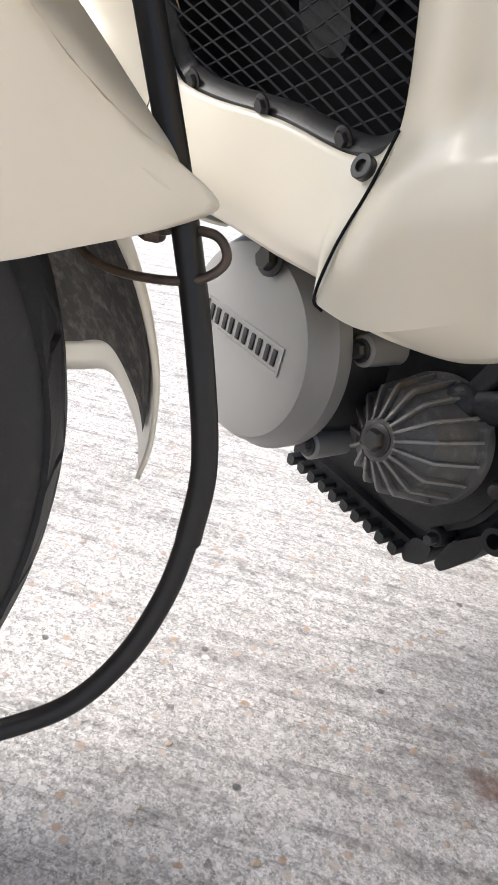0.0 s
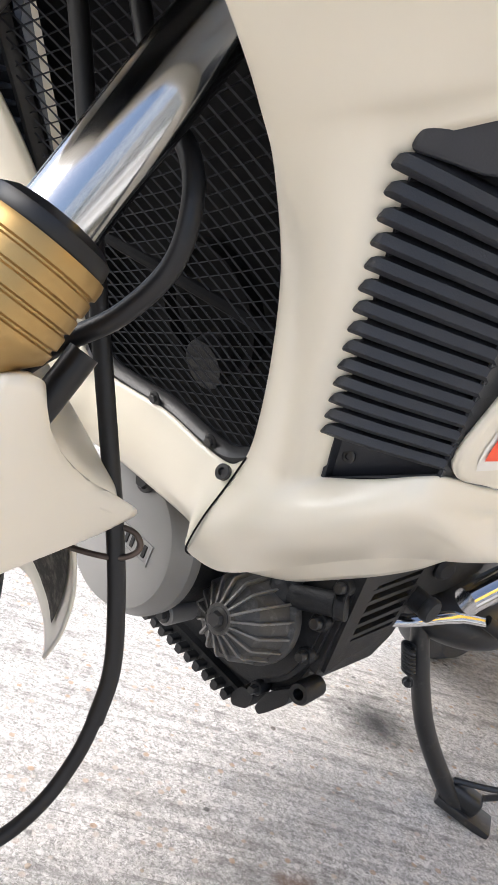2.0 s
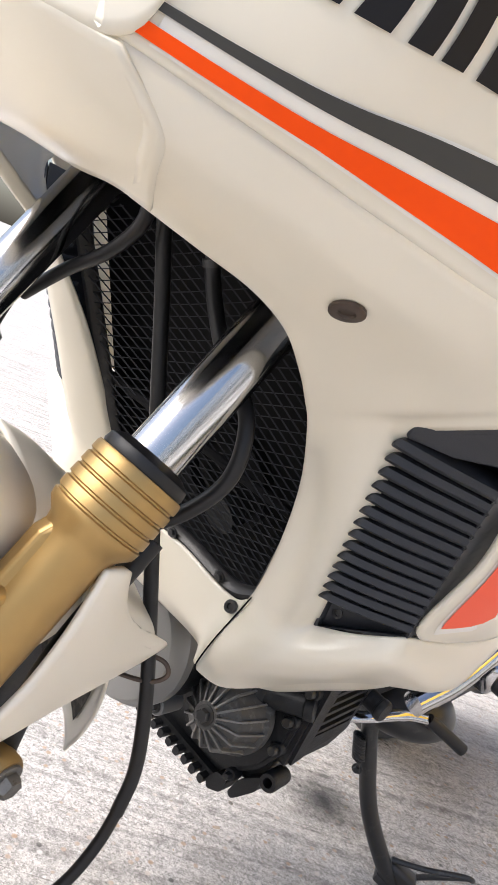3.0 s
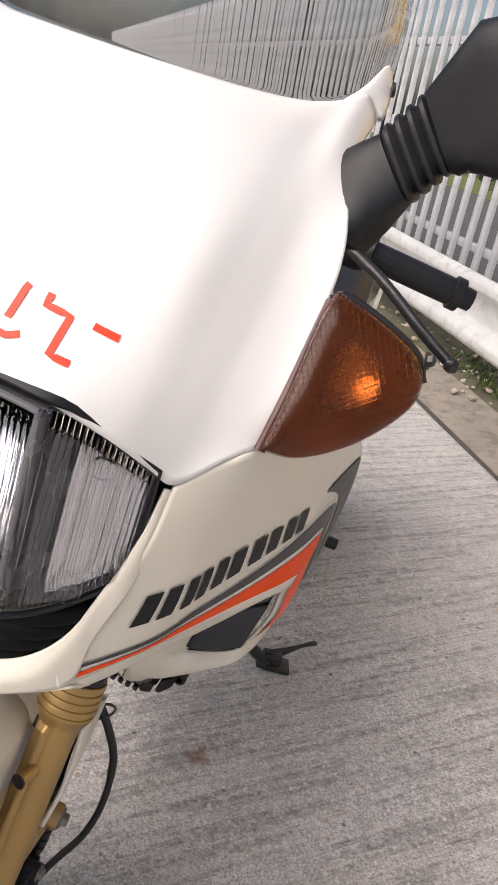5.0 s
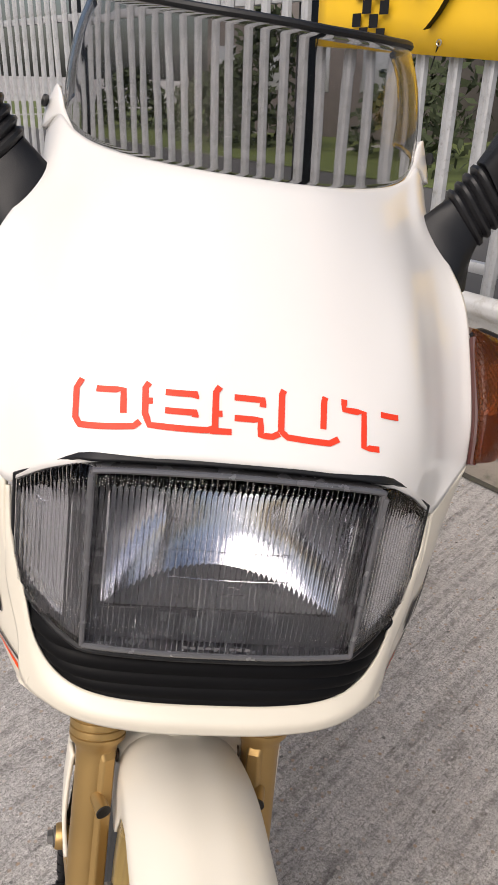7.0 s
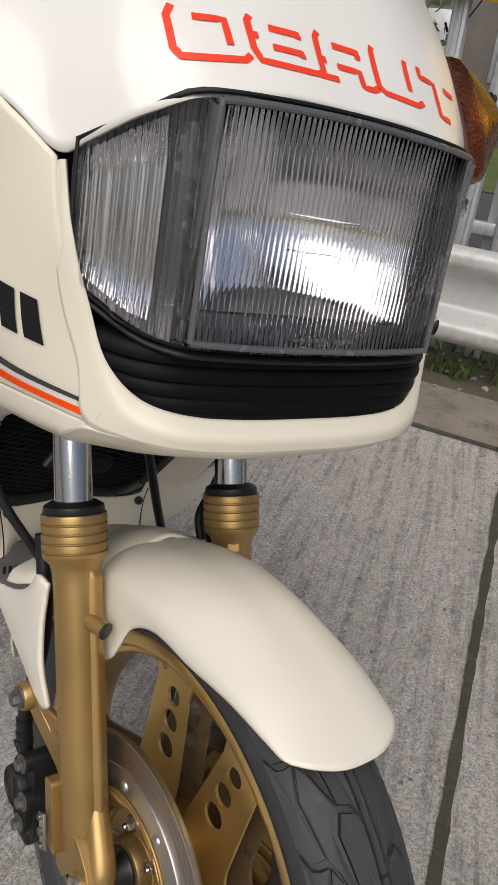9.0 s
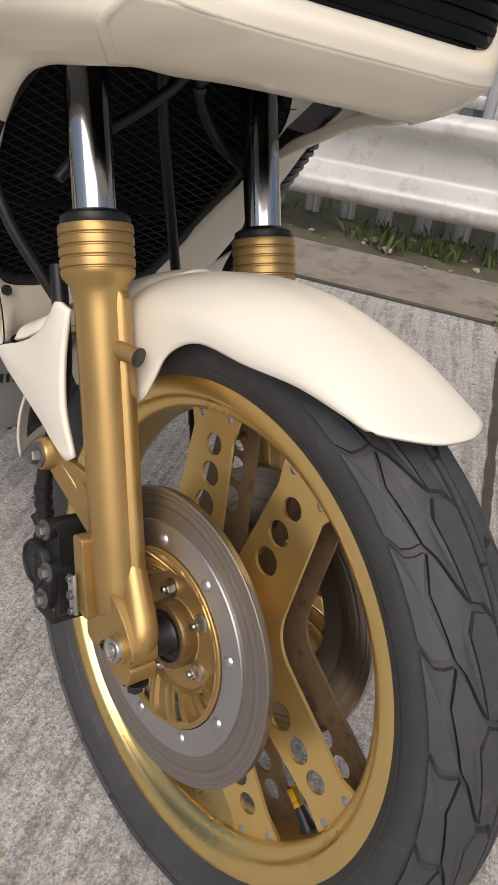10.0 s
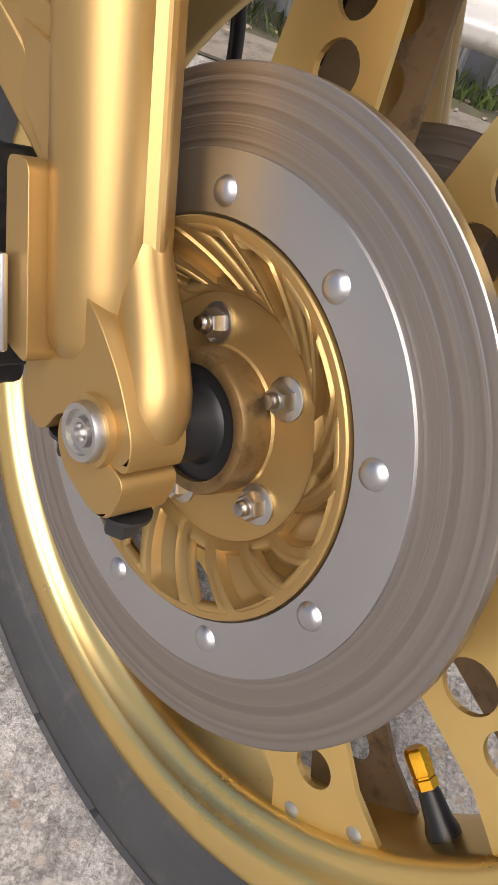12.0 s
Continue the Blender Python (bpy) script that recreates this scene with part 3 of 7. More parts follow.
def far_things():
    """Buildings and bushes beyond the road."""
    for a, o, w, d, h in ((-6, 13, 6, 5, 3.4), (5, 15, 7, 5, 4.2), (16, 14, 8, 5, 3.6)):
        b = empty("far_building", label="dark low building beyond the road", category="building")
        part("wall", site_box(a - w / 2, a + w / 2, o, o + d, 0, h, 0.02), BRICKWALL, b)
        part("roof", site_box(a - w / 2 - 0.2, a + w / 2 + 0.2, o - 0.2, o + d + 0.2, h, h + 0.25, 0.02), SATIN, b)
        for k in range(4):
            x = a - w / 2 + w * (k + 0.5) / 4
            part("window", site_box(x - 0.45, x + 0.45, o - 0.03, o + 0.02, 1.1, 2.2, 0.01), GALV, b)
    for i in range(14):
        a, o = -12 + 2.4 * i + random.uniform(-0.8, 0.8), random.uniform(9.5, 12)
        bm = bmesh.new()
        hh = random.uniform(1.2, 3.2)
        for k in range(700):
            th, ph, r = random.uniform(0, 6.28), random.uniform(0, 1.5), random.uniform(0.5, 1) ** 0.6
            c = site(a, o, 0.1) + Vector((math.cos(th) * math.cos(ph) * r * 1.2, math.sin(th) * math.cos(ph) * r * 1.2, math.sin(ph) * r * hh))
            u = Vector((random.gauss(0, 1), random.gauss(0, 1), random.gauss(0, 1))).normalized() * 0.11
            w = u.orthogonal().normalized() * 0.06
            bm.faces.new([bm.verts.new(c - u), bm.verts.new(c + w), bm.verts.new(c + u), bm.verts.new(c - w)])
        bush = empty("bush", label="dark green bush beyond the fence", category="bush", group="bushes beyond the road")
        part("crown", bm, FAR, bush, smooth=False)
        part("trunk", tube([site(a, o, 0), site(a, o, hh * 0.6)], [0.06, 0.02], 8), KERB, bush)


far_things()

# ---- the motorcycle: x to its left, y to its rear, z up, leaning on its side stand ----
BIKE = empty("motorcycle", pose(0, 0, 0, 0, 7, 0), label="cream sports motorcycle with gold wheels leaning on its side stand", category="motorcycle")
HUB = Vector((0, 0, 0.308))
STEER_AXIS, STEER_FOOT = Vector((0, 0.403, 0.915)), Vector((0, 0.065, 0.308))
STEER = Matrix.Translation(STEER_FOOT) @ Matrix.Rotation(radians(6.5), 4, STEER_AXIS) @ Matrix.Translation(-STEER_FOOT)   # bars turned a little to the left


def steered(name, label):
    ob = empty(name, STEER, label=label)
    ob.parent = BIKE
    return ob


def wheel_point(lat, r, deg):
    a = radians(deg)
    return Vector((lat, -r * math.cos(a), HUB.z + r * math.sin(a)))


def wheel_matrix(lat, deg=0.0):
    """x forward at deg = 0, y up, z to the left."""
    a = radians(deg)
    f, u = Vector((0, -math.cos(a), math.sin(a))), Vector((0, math.sin(a), math.cos(a)))
    return Matrix(((f.x, u.x, 1, lat), (f.y, u.y, 0, 0), (f.z, u.z, 0, HUB.z), (0, 0, 0, 1)))


def front_wheel():
    wheel = steered("front_wheel", "gold riveted plate-spoke front wheel with black tyre")
    # tyre
    prof = [(0.244, -0.034), (0.250, -0.042), (0.265, -0.051), (0.282, -0.054), (0.296, -0.047), (0.307, -0.034), (0.313, -0.017), (0.315, 0),
            (0.313, 0.017), (0.307, 0.034), (0.296, 0.047), (0.282, 0.054), (0.265, 0.051), (0.250, 0.042), (0.244, 0.034)]
    sm = [(r, h) for r, h, _ in spline([(r, h, 0) for r, h in prof], 43)]
    tyre = part("tyre", lathe(sm, HUB, (1, 0, 0), 128), RUBBER, wheel)
    # tread blocks
    bm = bmesh.new()

    def surf(ang, s, lift):
        # s: arc position across the tyre
        t = 0.5 + s
        p = catmull([np.array((r, h, 0.0)) for r, h in prof], t * (len(prof) - 1))
        q = catmull([np.array((r, h, 0.0)) for r, h in prof], min(max(t + 0.01, 0), 1) * (len(prof) - 1)) - catmull([np.array((r, h, 0.0)) for r, h in prof], min(max(t - 0.01, 0), 1) * (len(prof) - 1))
        nr, nh = q[1], -q[0]
        l = math.hypot(nr, nh)
        r, h = p[0] + lift * nr / l, p[1] + lift * nh / l
        return wheel_point(h, r, ang)

    def pad(corners):
        lo, hi = [], []
        cx = sum(c[0] for c in corners) / len(corners)
        cy = sum(c[1] for c in corners) / len(corners)
        edge = []
        for i, c in enumerate(corners):
            d = corners[(i + 1) % len(corners)]
            for k in range(3):
                f = k / 3
                edge.append((c[0] + (d[0] - c[0]) * f, c[1] + (d[1] - c[1]) * f))
        lo = [bm.verts.new(surf(a, s, 0.0002)) for a, s in edge]
        hi = [bm.verts.new(surf(cx + (a - cx) * 0.965, cy + (s - cy) * 0.965, 0.0042)) for a, s in edge]
        mid = bm.verts.new(surf(cx, cy, 0.0040))
        n = len(edge)
        for i in range(n):
            bm.faces.new((lo[i], lo[(i + 1) % n], hi[(i + 1) % n], hi[i]))
            bm.faces.new((hi[i], hi[(i + 1) % n], mid))

    # sweeping main grooves with kinked cross grooves between them
    step = 360 / 24
    sweep = lambda k, u: k * step - 16.0 * ((0.265 - u) / 0.245) ** 1.3 + 1.6 * math.sin(48 * u)
    cuts = (0.020, 0.092, 0.172, 0.262)
    for sgn in (1, -1):
        for k in range(24):
            q = k + (0.5 if sgn < 0 else 0.0)
            for u0, u1 in zip(cuts, cuts[1:]):
                a0, a1 = u0 + 0.0028, u1 - 0.0028
                kink = 0.026
                low = [(sweep(q, a0 + (a1 - a0) * f) + 0.48, a0 + (a1 - a0) * f) for f in (0, 0.33, 0.67, 1)]
                top = [(sweep(q + 1, a0 + (a1 - a0) * f) - 0.48, a0 + (a1 - a0) * f) for f in (1, 0.67, 0.33, 0)]
                hi = [(sweep(q + 0.62, a1 + kink), a1 + kink)] if u1 < 0.25 else []
                lo = [(sweep(q + 0.62, a0 + kink), a0 + kink)] if u0 > 0.03 else []
                pad([(a, sgn * u) for a, u in low + hi + top + lo])
    for k in range(24):
        pad([(15 * k, -0.013), (15 * k + 14.99, -0.013), (15 * k + 14.99, 0.013), (15 * k, 0.013)])
    bmesh.ops.recalc_face_normals(bm, faces=bm.faces)
    part("tread", bm, RUBBER, tyre, "tread blocks between curved grooves", smooth=False)
    # moulded ribs on the wall
    for s in (-1, 1):
        part("wall_rib", lathe([(0.255, s * 0.0455), (0.257, s * 0.0480), (0.259, s * 0.0485), (0.261, s * 0.0495)], HUB, (1, 0, 0), 128), RUBBER, tyre)
    # rim
    outer = [(0.2505, 0.0350), (0.2520, 0.0380), (0.2505, 0.0405), (0.2480, 0.0410), (0.2350, 0.0395), (0.2310, 0.0380), (0.2290, 0.0350), (0.2275, 0.0300), (0.2240, 0.0275), (0.2205, 0.0265), (0.2190, 0.0250), (0.2165, 0.0225), (0.2155, 0.0150), (0.2155, 0)]
    prof_r = [(r, -h) for r, h in outer] + [(r, h) for r, h in outer[-2::-1]]
    loop = prof_r + [(0.244, 0.033), (0.234, 0.028), (0.229, 0.02), (0.229, -0.02), (0.234, -0.028), (0.244, -0.033), prof_r[0]]
    part("rim", lathe(loop, HUB, (1, 0, 0), 160), GOLDRIM, wheel, "polished gold rim")
    # spokes: three boomerangs a side
    for lat, s in ((-0.0165, -1), (0.0165, 1)):
        for k in range(3):
            a0 = -13.9 + 120 * k
            def pt(r, d):
                return (r * math.cos(radians(d)), r * math.sin(radians(d)))
            c1, c2 = a0, a0 + 84.6
            mid = a0 + 42.3
            tip = lambda c: [pt(0.217, c - 9.3), pt(0.2185, c - 4), pt(0.2190, c), pt(0.2185, c + 4), pt(0.217, c + 9.3)]
            bow = rounded([pt(0.200, c1 + 9.0), pt(0.099, mid), pt(0.200, c2 - 9.0)], [0.0, 0.030, 0.0], 8)[9:18]
            out = []
            out += tip(c1)
            out += [pt(0.200, c1 + 9.0), *bow, pt(0.200, c2 - 9.0)]
            out += tip(c2)
            out += [pt(0.190, c2 + 7.5), pt(0.085, c2 + 9), pt(0.047, c2 + 5), pt(0.040, mid), pt(0.047, c1 - 5), pt(0.085, c1 - 9), pt(0.190, c1 - 7.5)]
            holes = []
            for c, q in ((c1, 1), (c2, -1)):
                for r, rad, d in ((0.183, 0.0112, 0.3), (0.153, 0.0127, 1.8), (0.121, 0.0142, 5.5)):
                    x, y = pt(r, c + q * d)
                    holes.append(circle(x, y, rad, 22))
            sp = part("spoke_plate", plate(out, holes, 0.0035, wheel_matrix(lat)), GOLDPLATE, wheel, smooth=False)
            # backs in patchy brown: the shade between the plates is put into the colour
            sp.data.materials.append(PLATESHADE)
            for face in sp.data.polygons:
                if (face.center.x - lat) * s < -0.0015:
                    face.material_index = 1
            # left plates are brown on every face, a shaded copy of the gold
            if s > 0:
                sp.data.materials[0] = PLATESHADE
            for c in (c1, c2):
                for d in (-5.55, 5.55):
                    p = wheel_point(lat + s * 0.0018, 0.2125, c + d)
                    part("rivet", lathe([(0, 0.0012), (0.003, 0.001), (0.0047, 0)], p, (s, 0, 0), 14), ZINC, sp)
    # hub
    part("hub", lathe([(0.02, -0.046), (0.036, -0.046), (0.046, -0.040), (0.046, 0.040), (0.036, 0.046), (0.02, 0.046)], HUB, (1, 0, 0), 48), GOLD, wheel)
    # valve
    p, q = wheel_point(0.0, 0.2155, -33), wheel_point(0.0, 0.150, -33)
    v = part("valve", lathe([(0.0085, 0), (0.0085, 0.003), (0.0068, 0.008), (0.0055, 0.020), (0.0042, 0.024), (0, 0.024)], p, q - p, 20), HOSE, wheel, "black rubber valve")
    d = (q - p).normalized()
    part("valve_cap", lathe([(0.0045, 0.022), (0.0058, 0.0225), (0.0058, 0.027), (0.0052, 0.0275), (0.0052, 0.0285), (0.0058, 0.029), (0.0058, 0.040), (0.0045, 0.0415), (0, 0.0415)], p, d, 6), VALVECAP, v, "bright gold valve cap")
    for s in (-1, 1):
        brake_disc(wheel, s)
    return wheel


def brake_disc(wheel, s):
    disc = part("brake_disc", lathe([(0.108, s * 0.0615), (0.1453, s * 0.0615), (0.1460, s * 0.0620), (0.1460, s * 0.0685), (0.1454, s * 0.069), (0.115, s * 0.069), (0.108, s * 0.0685), (0.108, s * 0.0615)], HUB, (1, 0, 0), 128), DISC, wheel, "grooved steel brake disc")
    disc.location.x = s * 0.0025
    part("inner_ring", lathe([(0.084, s * 0.063), (0.1145, s * 0.063), (0.1145, s * 0.0702), (0.1142, s * 0.0706), (0.109, s * 0.0708), (0.0895, s * 0.0708), (0.0885, s * 0.069), (0.084, s * 0.063)], HUB, (1, 0, 0), 96), RING, disc, "bare steel carrier ring")
    # dished carrier: nine swept slots and nine shallow pockets between raised edges
    nt, nr, sw = 30, 12, -s
    bm = bmesh.new()
    grid = {}

    def cell(i, j):
        """0 solid, 1 slot, 2 pocket; i round one of nine fields, j outwards."""
        if not 2 <= j <= nr - 2:
            return 0
        return 1 if 2 <= i < 11 else 2 if 16 <= i < 27 else 0

    def vert(k, i, j):
        if i == nt:
            k, i = (k + 1) % 9, 0
        if (k, i, j) not in grid:
            f = j / nr
            r = 0.0555 + 0.0300 * f
            a = 19.7 + 40 * k + 40 * (i - 6.5) / nt + 27 * (f - 0.5)
            x = 0.0500 + 0.0225 * min(1.0, f / 0.92) ** 0.8
            near = [cell((i + di) % nt, j + dj) for di in (-1, 0) for dj in (-1, 0)]
            if all(c == 2 for c in near):
                x -= 0.0032
            elif any(near):
                x += 0.0016
            q = wheel_point(s * x, r, a if sw > 0 else 2 * (19.7 + 40 * k) - a)
            grid[k, i, j] = bm.verts.new(q)
        return grid[k, i, j]
    for k in range(9):
        for i in range(nt):
            for j in range(nr):
                if cell(i, j) != 1:
                    bm.faces.new((vert(k, i, j), vert(k, i + 1, j), vert(k, i + 1, j + 1), vert(k, i, j + 1)))
    face_out(bm, (-s, 0, HUB.z))
    carrier = thicken(part("disc_carrier", bm, GOLD, disc, "gold slotted disc carrier"), 0.005)
    part("carrier_rim", lathe([(0.083, s * 0.066), (0.0875, s * 0.066), (0.0882, s * 0.0722), (0.0875, s * 0.0730), (0.0850, s * 0.0732), (0.083, s * 0.0722)], HUB, (1, 0, 0), 96), GOLD, carrier)
    part("hub_flange", lathe([(0.028, s * 0.040), (0.0570, s * 0.044), (0.0578, s * 0.0510), (0.0570, s * 0.0522), (0.0345, s * 0.0522), (0.0330, s * 0.0535)], HUB, (1, 0, 0), 64), GOLD, carrier)
    part("hub_collar", lathe([(0.0335, s * 0.050), (0.0330, s * 0.066), (0.0318, s * 0.0685), (0.0290, s * 0.0695), (0.0265, s * 0.069), (0.0262, s * 0.060)], HUB, (1, 0, 0), 48), COLLAR, carrier, "bronze hub collar stained with grease")
    for k in range(9):
        a = 26.7 + 40 * k
        p = wheel_point(s * 0.0705, 0.0985, a)
        part("rivet", lathe([(0, 0.0036), (0.003, 0.0033), (0.0052, 0.0022), (0.0064, 0)], p, (s, 0, 0), 18), RING, disc)
    for k in range(5):
        a = 48 + 72 * k if s < 0 else 20 + 72 * k
        p = wheel_point(s * 0.0522, 0.0435, a)
        b = bolt("bolt", p, (s, 0, 0), 0.0066, carrier, ZINC, 0.0085)
        part("stud", lathe([(0.0, 0.0135), (0.0030, 0.0130), (0.0034, 0.012), (0.0037, 0.0115), (0.0034, 0.011), (0.0037, 0.0105), (0.0037, 0)], p, (s, 0, 0), 14), STEEL, b)
    # dark seal and spacer
    part("axle_spacer", lathe([(0.0268, s * 0.062), (0.0262, s * 0.0665), (0.0190, s * 0.0672), (0.0170, s * 0.070), (0.0165, s * 0.096), (0.0165, s * 0.102)], HUB, (1, 0, 0), 40), HOSE, disc)


def radial_steel(name, base, freq):
    """Turned steel: fine concentric grooves round the axle."""
    m = shader(name, base, 0.36, metal=1.0, vary=0.06, scale=8)
    nt = m.node_tree
    tc = nt.nodes.new("ShaderNodeTexCoord")
    mp = nt.nodes.new("ShaderNodeMapping")
    mp.inputs["Location"].default_value = (0, 0, -HUB.z)
    mp.inputs["Scale"].default_value = (0, 1, 1)
    ln = nt.nodes.new("ShaderNodeVectorMath")
    ln.operation = "LENGTH"
    nz = nt.nodes.new("ShaderNodeTexNoise")
    nz.noise_dimensions = "1D"
    nz.inputs["Scale"].default_value, nz.inputs["Detail"].default_value = freq, 4
    nt.links.new(tc.outputs["Object"], mp.inputs["Vector"])
    nt.links.new(mp.outputs[0], ln.inputs[0])
    nt.links.new(ln.outputs["Value"], nz.inputs["W"])
    bp = nt.nodes.new("ShaderNodeBump")
    bp.inputs["Strength"].default_value, bp.inputs["Distance"].default_value = 0.5, 0.0015
    nt.links.new(nz.outputs[0], bp.inputs["Height"])
    b = nt.nodes["Principled BSDF"]
    nt.links.new(bp.outputs[0], b.inputs["Normal"])
    cr = nt.nodes.new("ShaderNodeMix")
    cr.data_type = "RGBA"
    cr.inputs[6].default_value, cr.inputs[7].default_value = (*[c * 0.72 for c in base], 1), (*[min(1, c * 1.25) for c in base], 1)
    nt.links.new(nz.outputs[0], cr.inputs[0])
    nt.links.new(cr.outputs[2], b.inputs["Base Color"])
    b.inputs["Anisotropic"].default_value = 0.6
    return m


DISC = radial_steel("grooved_disc", (0.40, 0.365, 0.335), 260)
COLLAR = shader("greasy_bronze", (0.26, 0.17, 0.075), 0.38, metal=0.75, vary=0.25, scale=30, wear=0.4, wear_color=(0.10, 0.065, 0.035))
RING = shader("bare_steel_ring", (0.52, 0.52, 0.53), 0.36, metal=1.0, vary=0.14, scale=16)

front_wheel()

RAKE = Vector((0, 0.403, 0.915))


def fork_at(s, z, dx=0.0, dy=0.0):
    return Vector((s * 0.1025 + dx, 0.18 - 0.44 * (0.652 - z) + dy, z))


def soften(ob, w, seg=3):
    b = ob.modifiers.new("rounded_edges", "BEVEL")
    b.width, b.segments, b.limit_method, b.angle_limit = w, seg, "ANGLE", radians(35)
    return ob


def side_matrix(x):
    """x to the rear, y up, z to the left."""
    return Matrix(((0, 0, 1, x), (1, 0, 0, 0), (0, 1, 0, 0), (0, 0, 0, 1)))


def fork_leg(s):
    """Gold slider with cast lugs, dust cap and chromed stanchion; the axle sits ahead of the tube."""
    fork = steered("fork_leg", "gold painted telescopic fork leg with chrome tube")
    o = fork_at(s, 0.322)
    top = (0.650 - 0.322) / RAKE.z
    prof = [(0, -0.004), (0.012, -0.003), (0.019, 0.001), (0.0225, 0.008), (0.0228, 0.03), (0.0235, top - 0.075), (0.0242, top - 0.062), (0.0262, top - 0.054), (0.0325, top - 0.047), (0.0335, top - 0.042)]
    for k in range(4):
        h = top - 0.042 + 0.0095 * k
        prof += [(0.0335, h + 0.001), (0.0320, h + 0.002), (0.0320, h + 0.003), (0.0337, h + 0.004), (0.0337, h + 0.009)]
    prof += [(0.033, top - 0.002), (0.024, top - 0.001)]
    slider = part("slider", lathe(prof, o, RAKE, 56), GOLD, fork)
    part("dust_seal", lathe([(0.030, top - 0.003), (0.0315, top), (0.0305, top + 0.006), (0.024, top + 0.010), (0.0195, top + 0.011)], o, RAKE, 48), HOSE, fork, "black rubber dust seal")
    part("stanchion", lathe([(0.0195, top), (0.0195, top + 0.31), (0, top + 0.31)], o, RAKE, 48), CHROME, fork, "chromed fork tube")
    # sharp rib down the front face, running out into the axle lug
    side = Vector((-s * 0.55, -0.78, 0.30)).normalized()
    n = 24
    bm = bmesh.new()
    rings = []
    across = side.cross(RAKE).normalized()
    for k in range(n + 1):
        z = 0.335 + (0.613 - 0.335) * k / n
        p = fork_at(s, z)
        h = 0.0265 if 1 < k < n - 1 else 0.0215
        rings.append([bm.verts.new(p + side * 0.016 + across * 0.0125), bm.verts.new(p + side * (h + 0.001) + across * 0.0080), bm.verts.new(p + side * (h + 0.001) - across * 0.0080), bm.verts.new(p + side * 0.016 - across * 0.0125)])
    for a, b in zip(rings, rings[1:]):
        for i in range(3):
            bm.faces.new((a[i], a[i + 1], b[i + 1], b[i]))
    bm.faces.new(rings[0]), bm.faces.new(rings[-1][::-1])
    bmesh.ops.recalc_face_normals(bm, faces=bm.faces)
    soften(part("rib", bm, GOLD, slider, smooth=False), 0.003, 3)
    # axle lug: web under the tube, clamp and cap below a thin split
    cz, cy = HUB.z, 0.004
    web = [(0.069, 0.348), (0.064, 0.318), (0.055, 0.284), (0.036, 0.281), (0.028, 0.302), (-0.022, 0.3035), (-0.019, 0.318), (0.000, 0.336), (0.024, 0.350), (0.05, 0.356)]
    soften(part("axle_lug", plate(rounded(web, 0.010, 4), [], 0.028, side_matrix(s * 0.106)), GOLD, fork, smooth=True), 0.009, 4)
    flow = [fork_at(s, z) + side * d for z, d in ((0.412, 0.0195), (0.388, 0.0175), (0.362, 0.0165))] + [Vector((s * 0.100, -0.001, 0.326)), Vector((s * 0.102, -0.001, 0.306))]
    part("lug_flow", tube(spline(flow, 20), [float(v[0]) for v in spline([(0.004, 0, 0), (0.009, 0, 0), (0.0125, 0, 0), (0.0155, 0, 0), (0.0150, 0, 0)], 20)], 20), GOLD, slider)
    cap = [(0.027, 0.3005), (0.025, 0.288), (0.014, 0.279), (-0.010, 0.276), (-0.021, 0.281), (-0.023, 0.302)]
    soften(part("axle_cap", plate(rounded(cap, 0.008, 4), [], 0.028, side_matrix(s * 0.106)), GOLD, fork, smooth=True), 0.006)
    bm = lathe([(0.0, -0.01), (0.0215, -0.01), (0.0215, 0.013), (0.0185, 0.0165), (0.0155, 0.018), (0.0150, 0.0215), (0, 0.0215)], (s * 0.1015, cy, cz), (s, 0, 0), 40)
    part("axle_clamp", bm, GOLD, fork)
    for dy, z in ((0.034, 0.282), (-0.011, 0.275)):
        bolt("nut", Vector((s * 0.103, dy, z)), (0, -0.15, -1), 0.0085, fork, SATIN, 0.012)
    part("axle_end", lathe([(0, 0.0225), (0.0035, 0.0225), (0.0040, 0.0250), (0.0060, 0.0257), (0.0064, 0.0230), (0.0090, 0.0235), (0.0094, 0.0257), (0.0118, 0.0260), (0.0126, 0.0240), (0.0126, 0.018)], (s * 0.1015, cy, cz), (s, 0, 0), 36), ZINC, fork, "steel axle end with hexagon socket")
    # squared lug behind the tube that carries the caliper
    lug = [(0.18 - 0.44 * (0.652 - z) + dy, z) for dy, z in ((0.010, 0.387), (0.028, 0.383), (0.030, 0.314), (0.010, 0.314))]
    soften(part("caliper_lug", plate(rounded(lug, 0.006, 4), [], 0.030, side_matrix(s * 0.117)), GOLD, fork, smooth=True), 0.004)
    tilt = Matrix.Rotation(radians(-23.7), 4, "X")
    part("bracket_plate", block((0.004, 0.012, 0.040), Matrix.Translation(fork_at(s, 0.330, s * 0.034, 0.027)) @ tilt, 0.0015), ZINC, fork)
    for dz in (-0.0145, 0.0, 0.0145):
        bolt("screw", fork_at(s, 0.330 + dz, s * 0.036, 0.027), (s, 0, 0), 0.0046 if dz == 0 else 0.0034, fork, DULLZINC, 0.003, washer=False, hexagon=False, socket=True)
    # triangular arm behind the leg
    eye = Vector((s * 0.126, 0.160, 0.430))
    for z, w in ((0.422, 0.011), (0.378, 0.009)):
        a = fork_at(s, z, s * 0.006, 0.008)
        run = eye - a
        m = Matrix.Translation((a + eye) / 2) @ run.to_track_quat("Y", "X").to_matrix().to_4x4()
        soften(part("arm", block((0.022, run.length, w * 0.7), m, 0.0), GOLD, fork, smooth=False), 0.002)
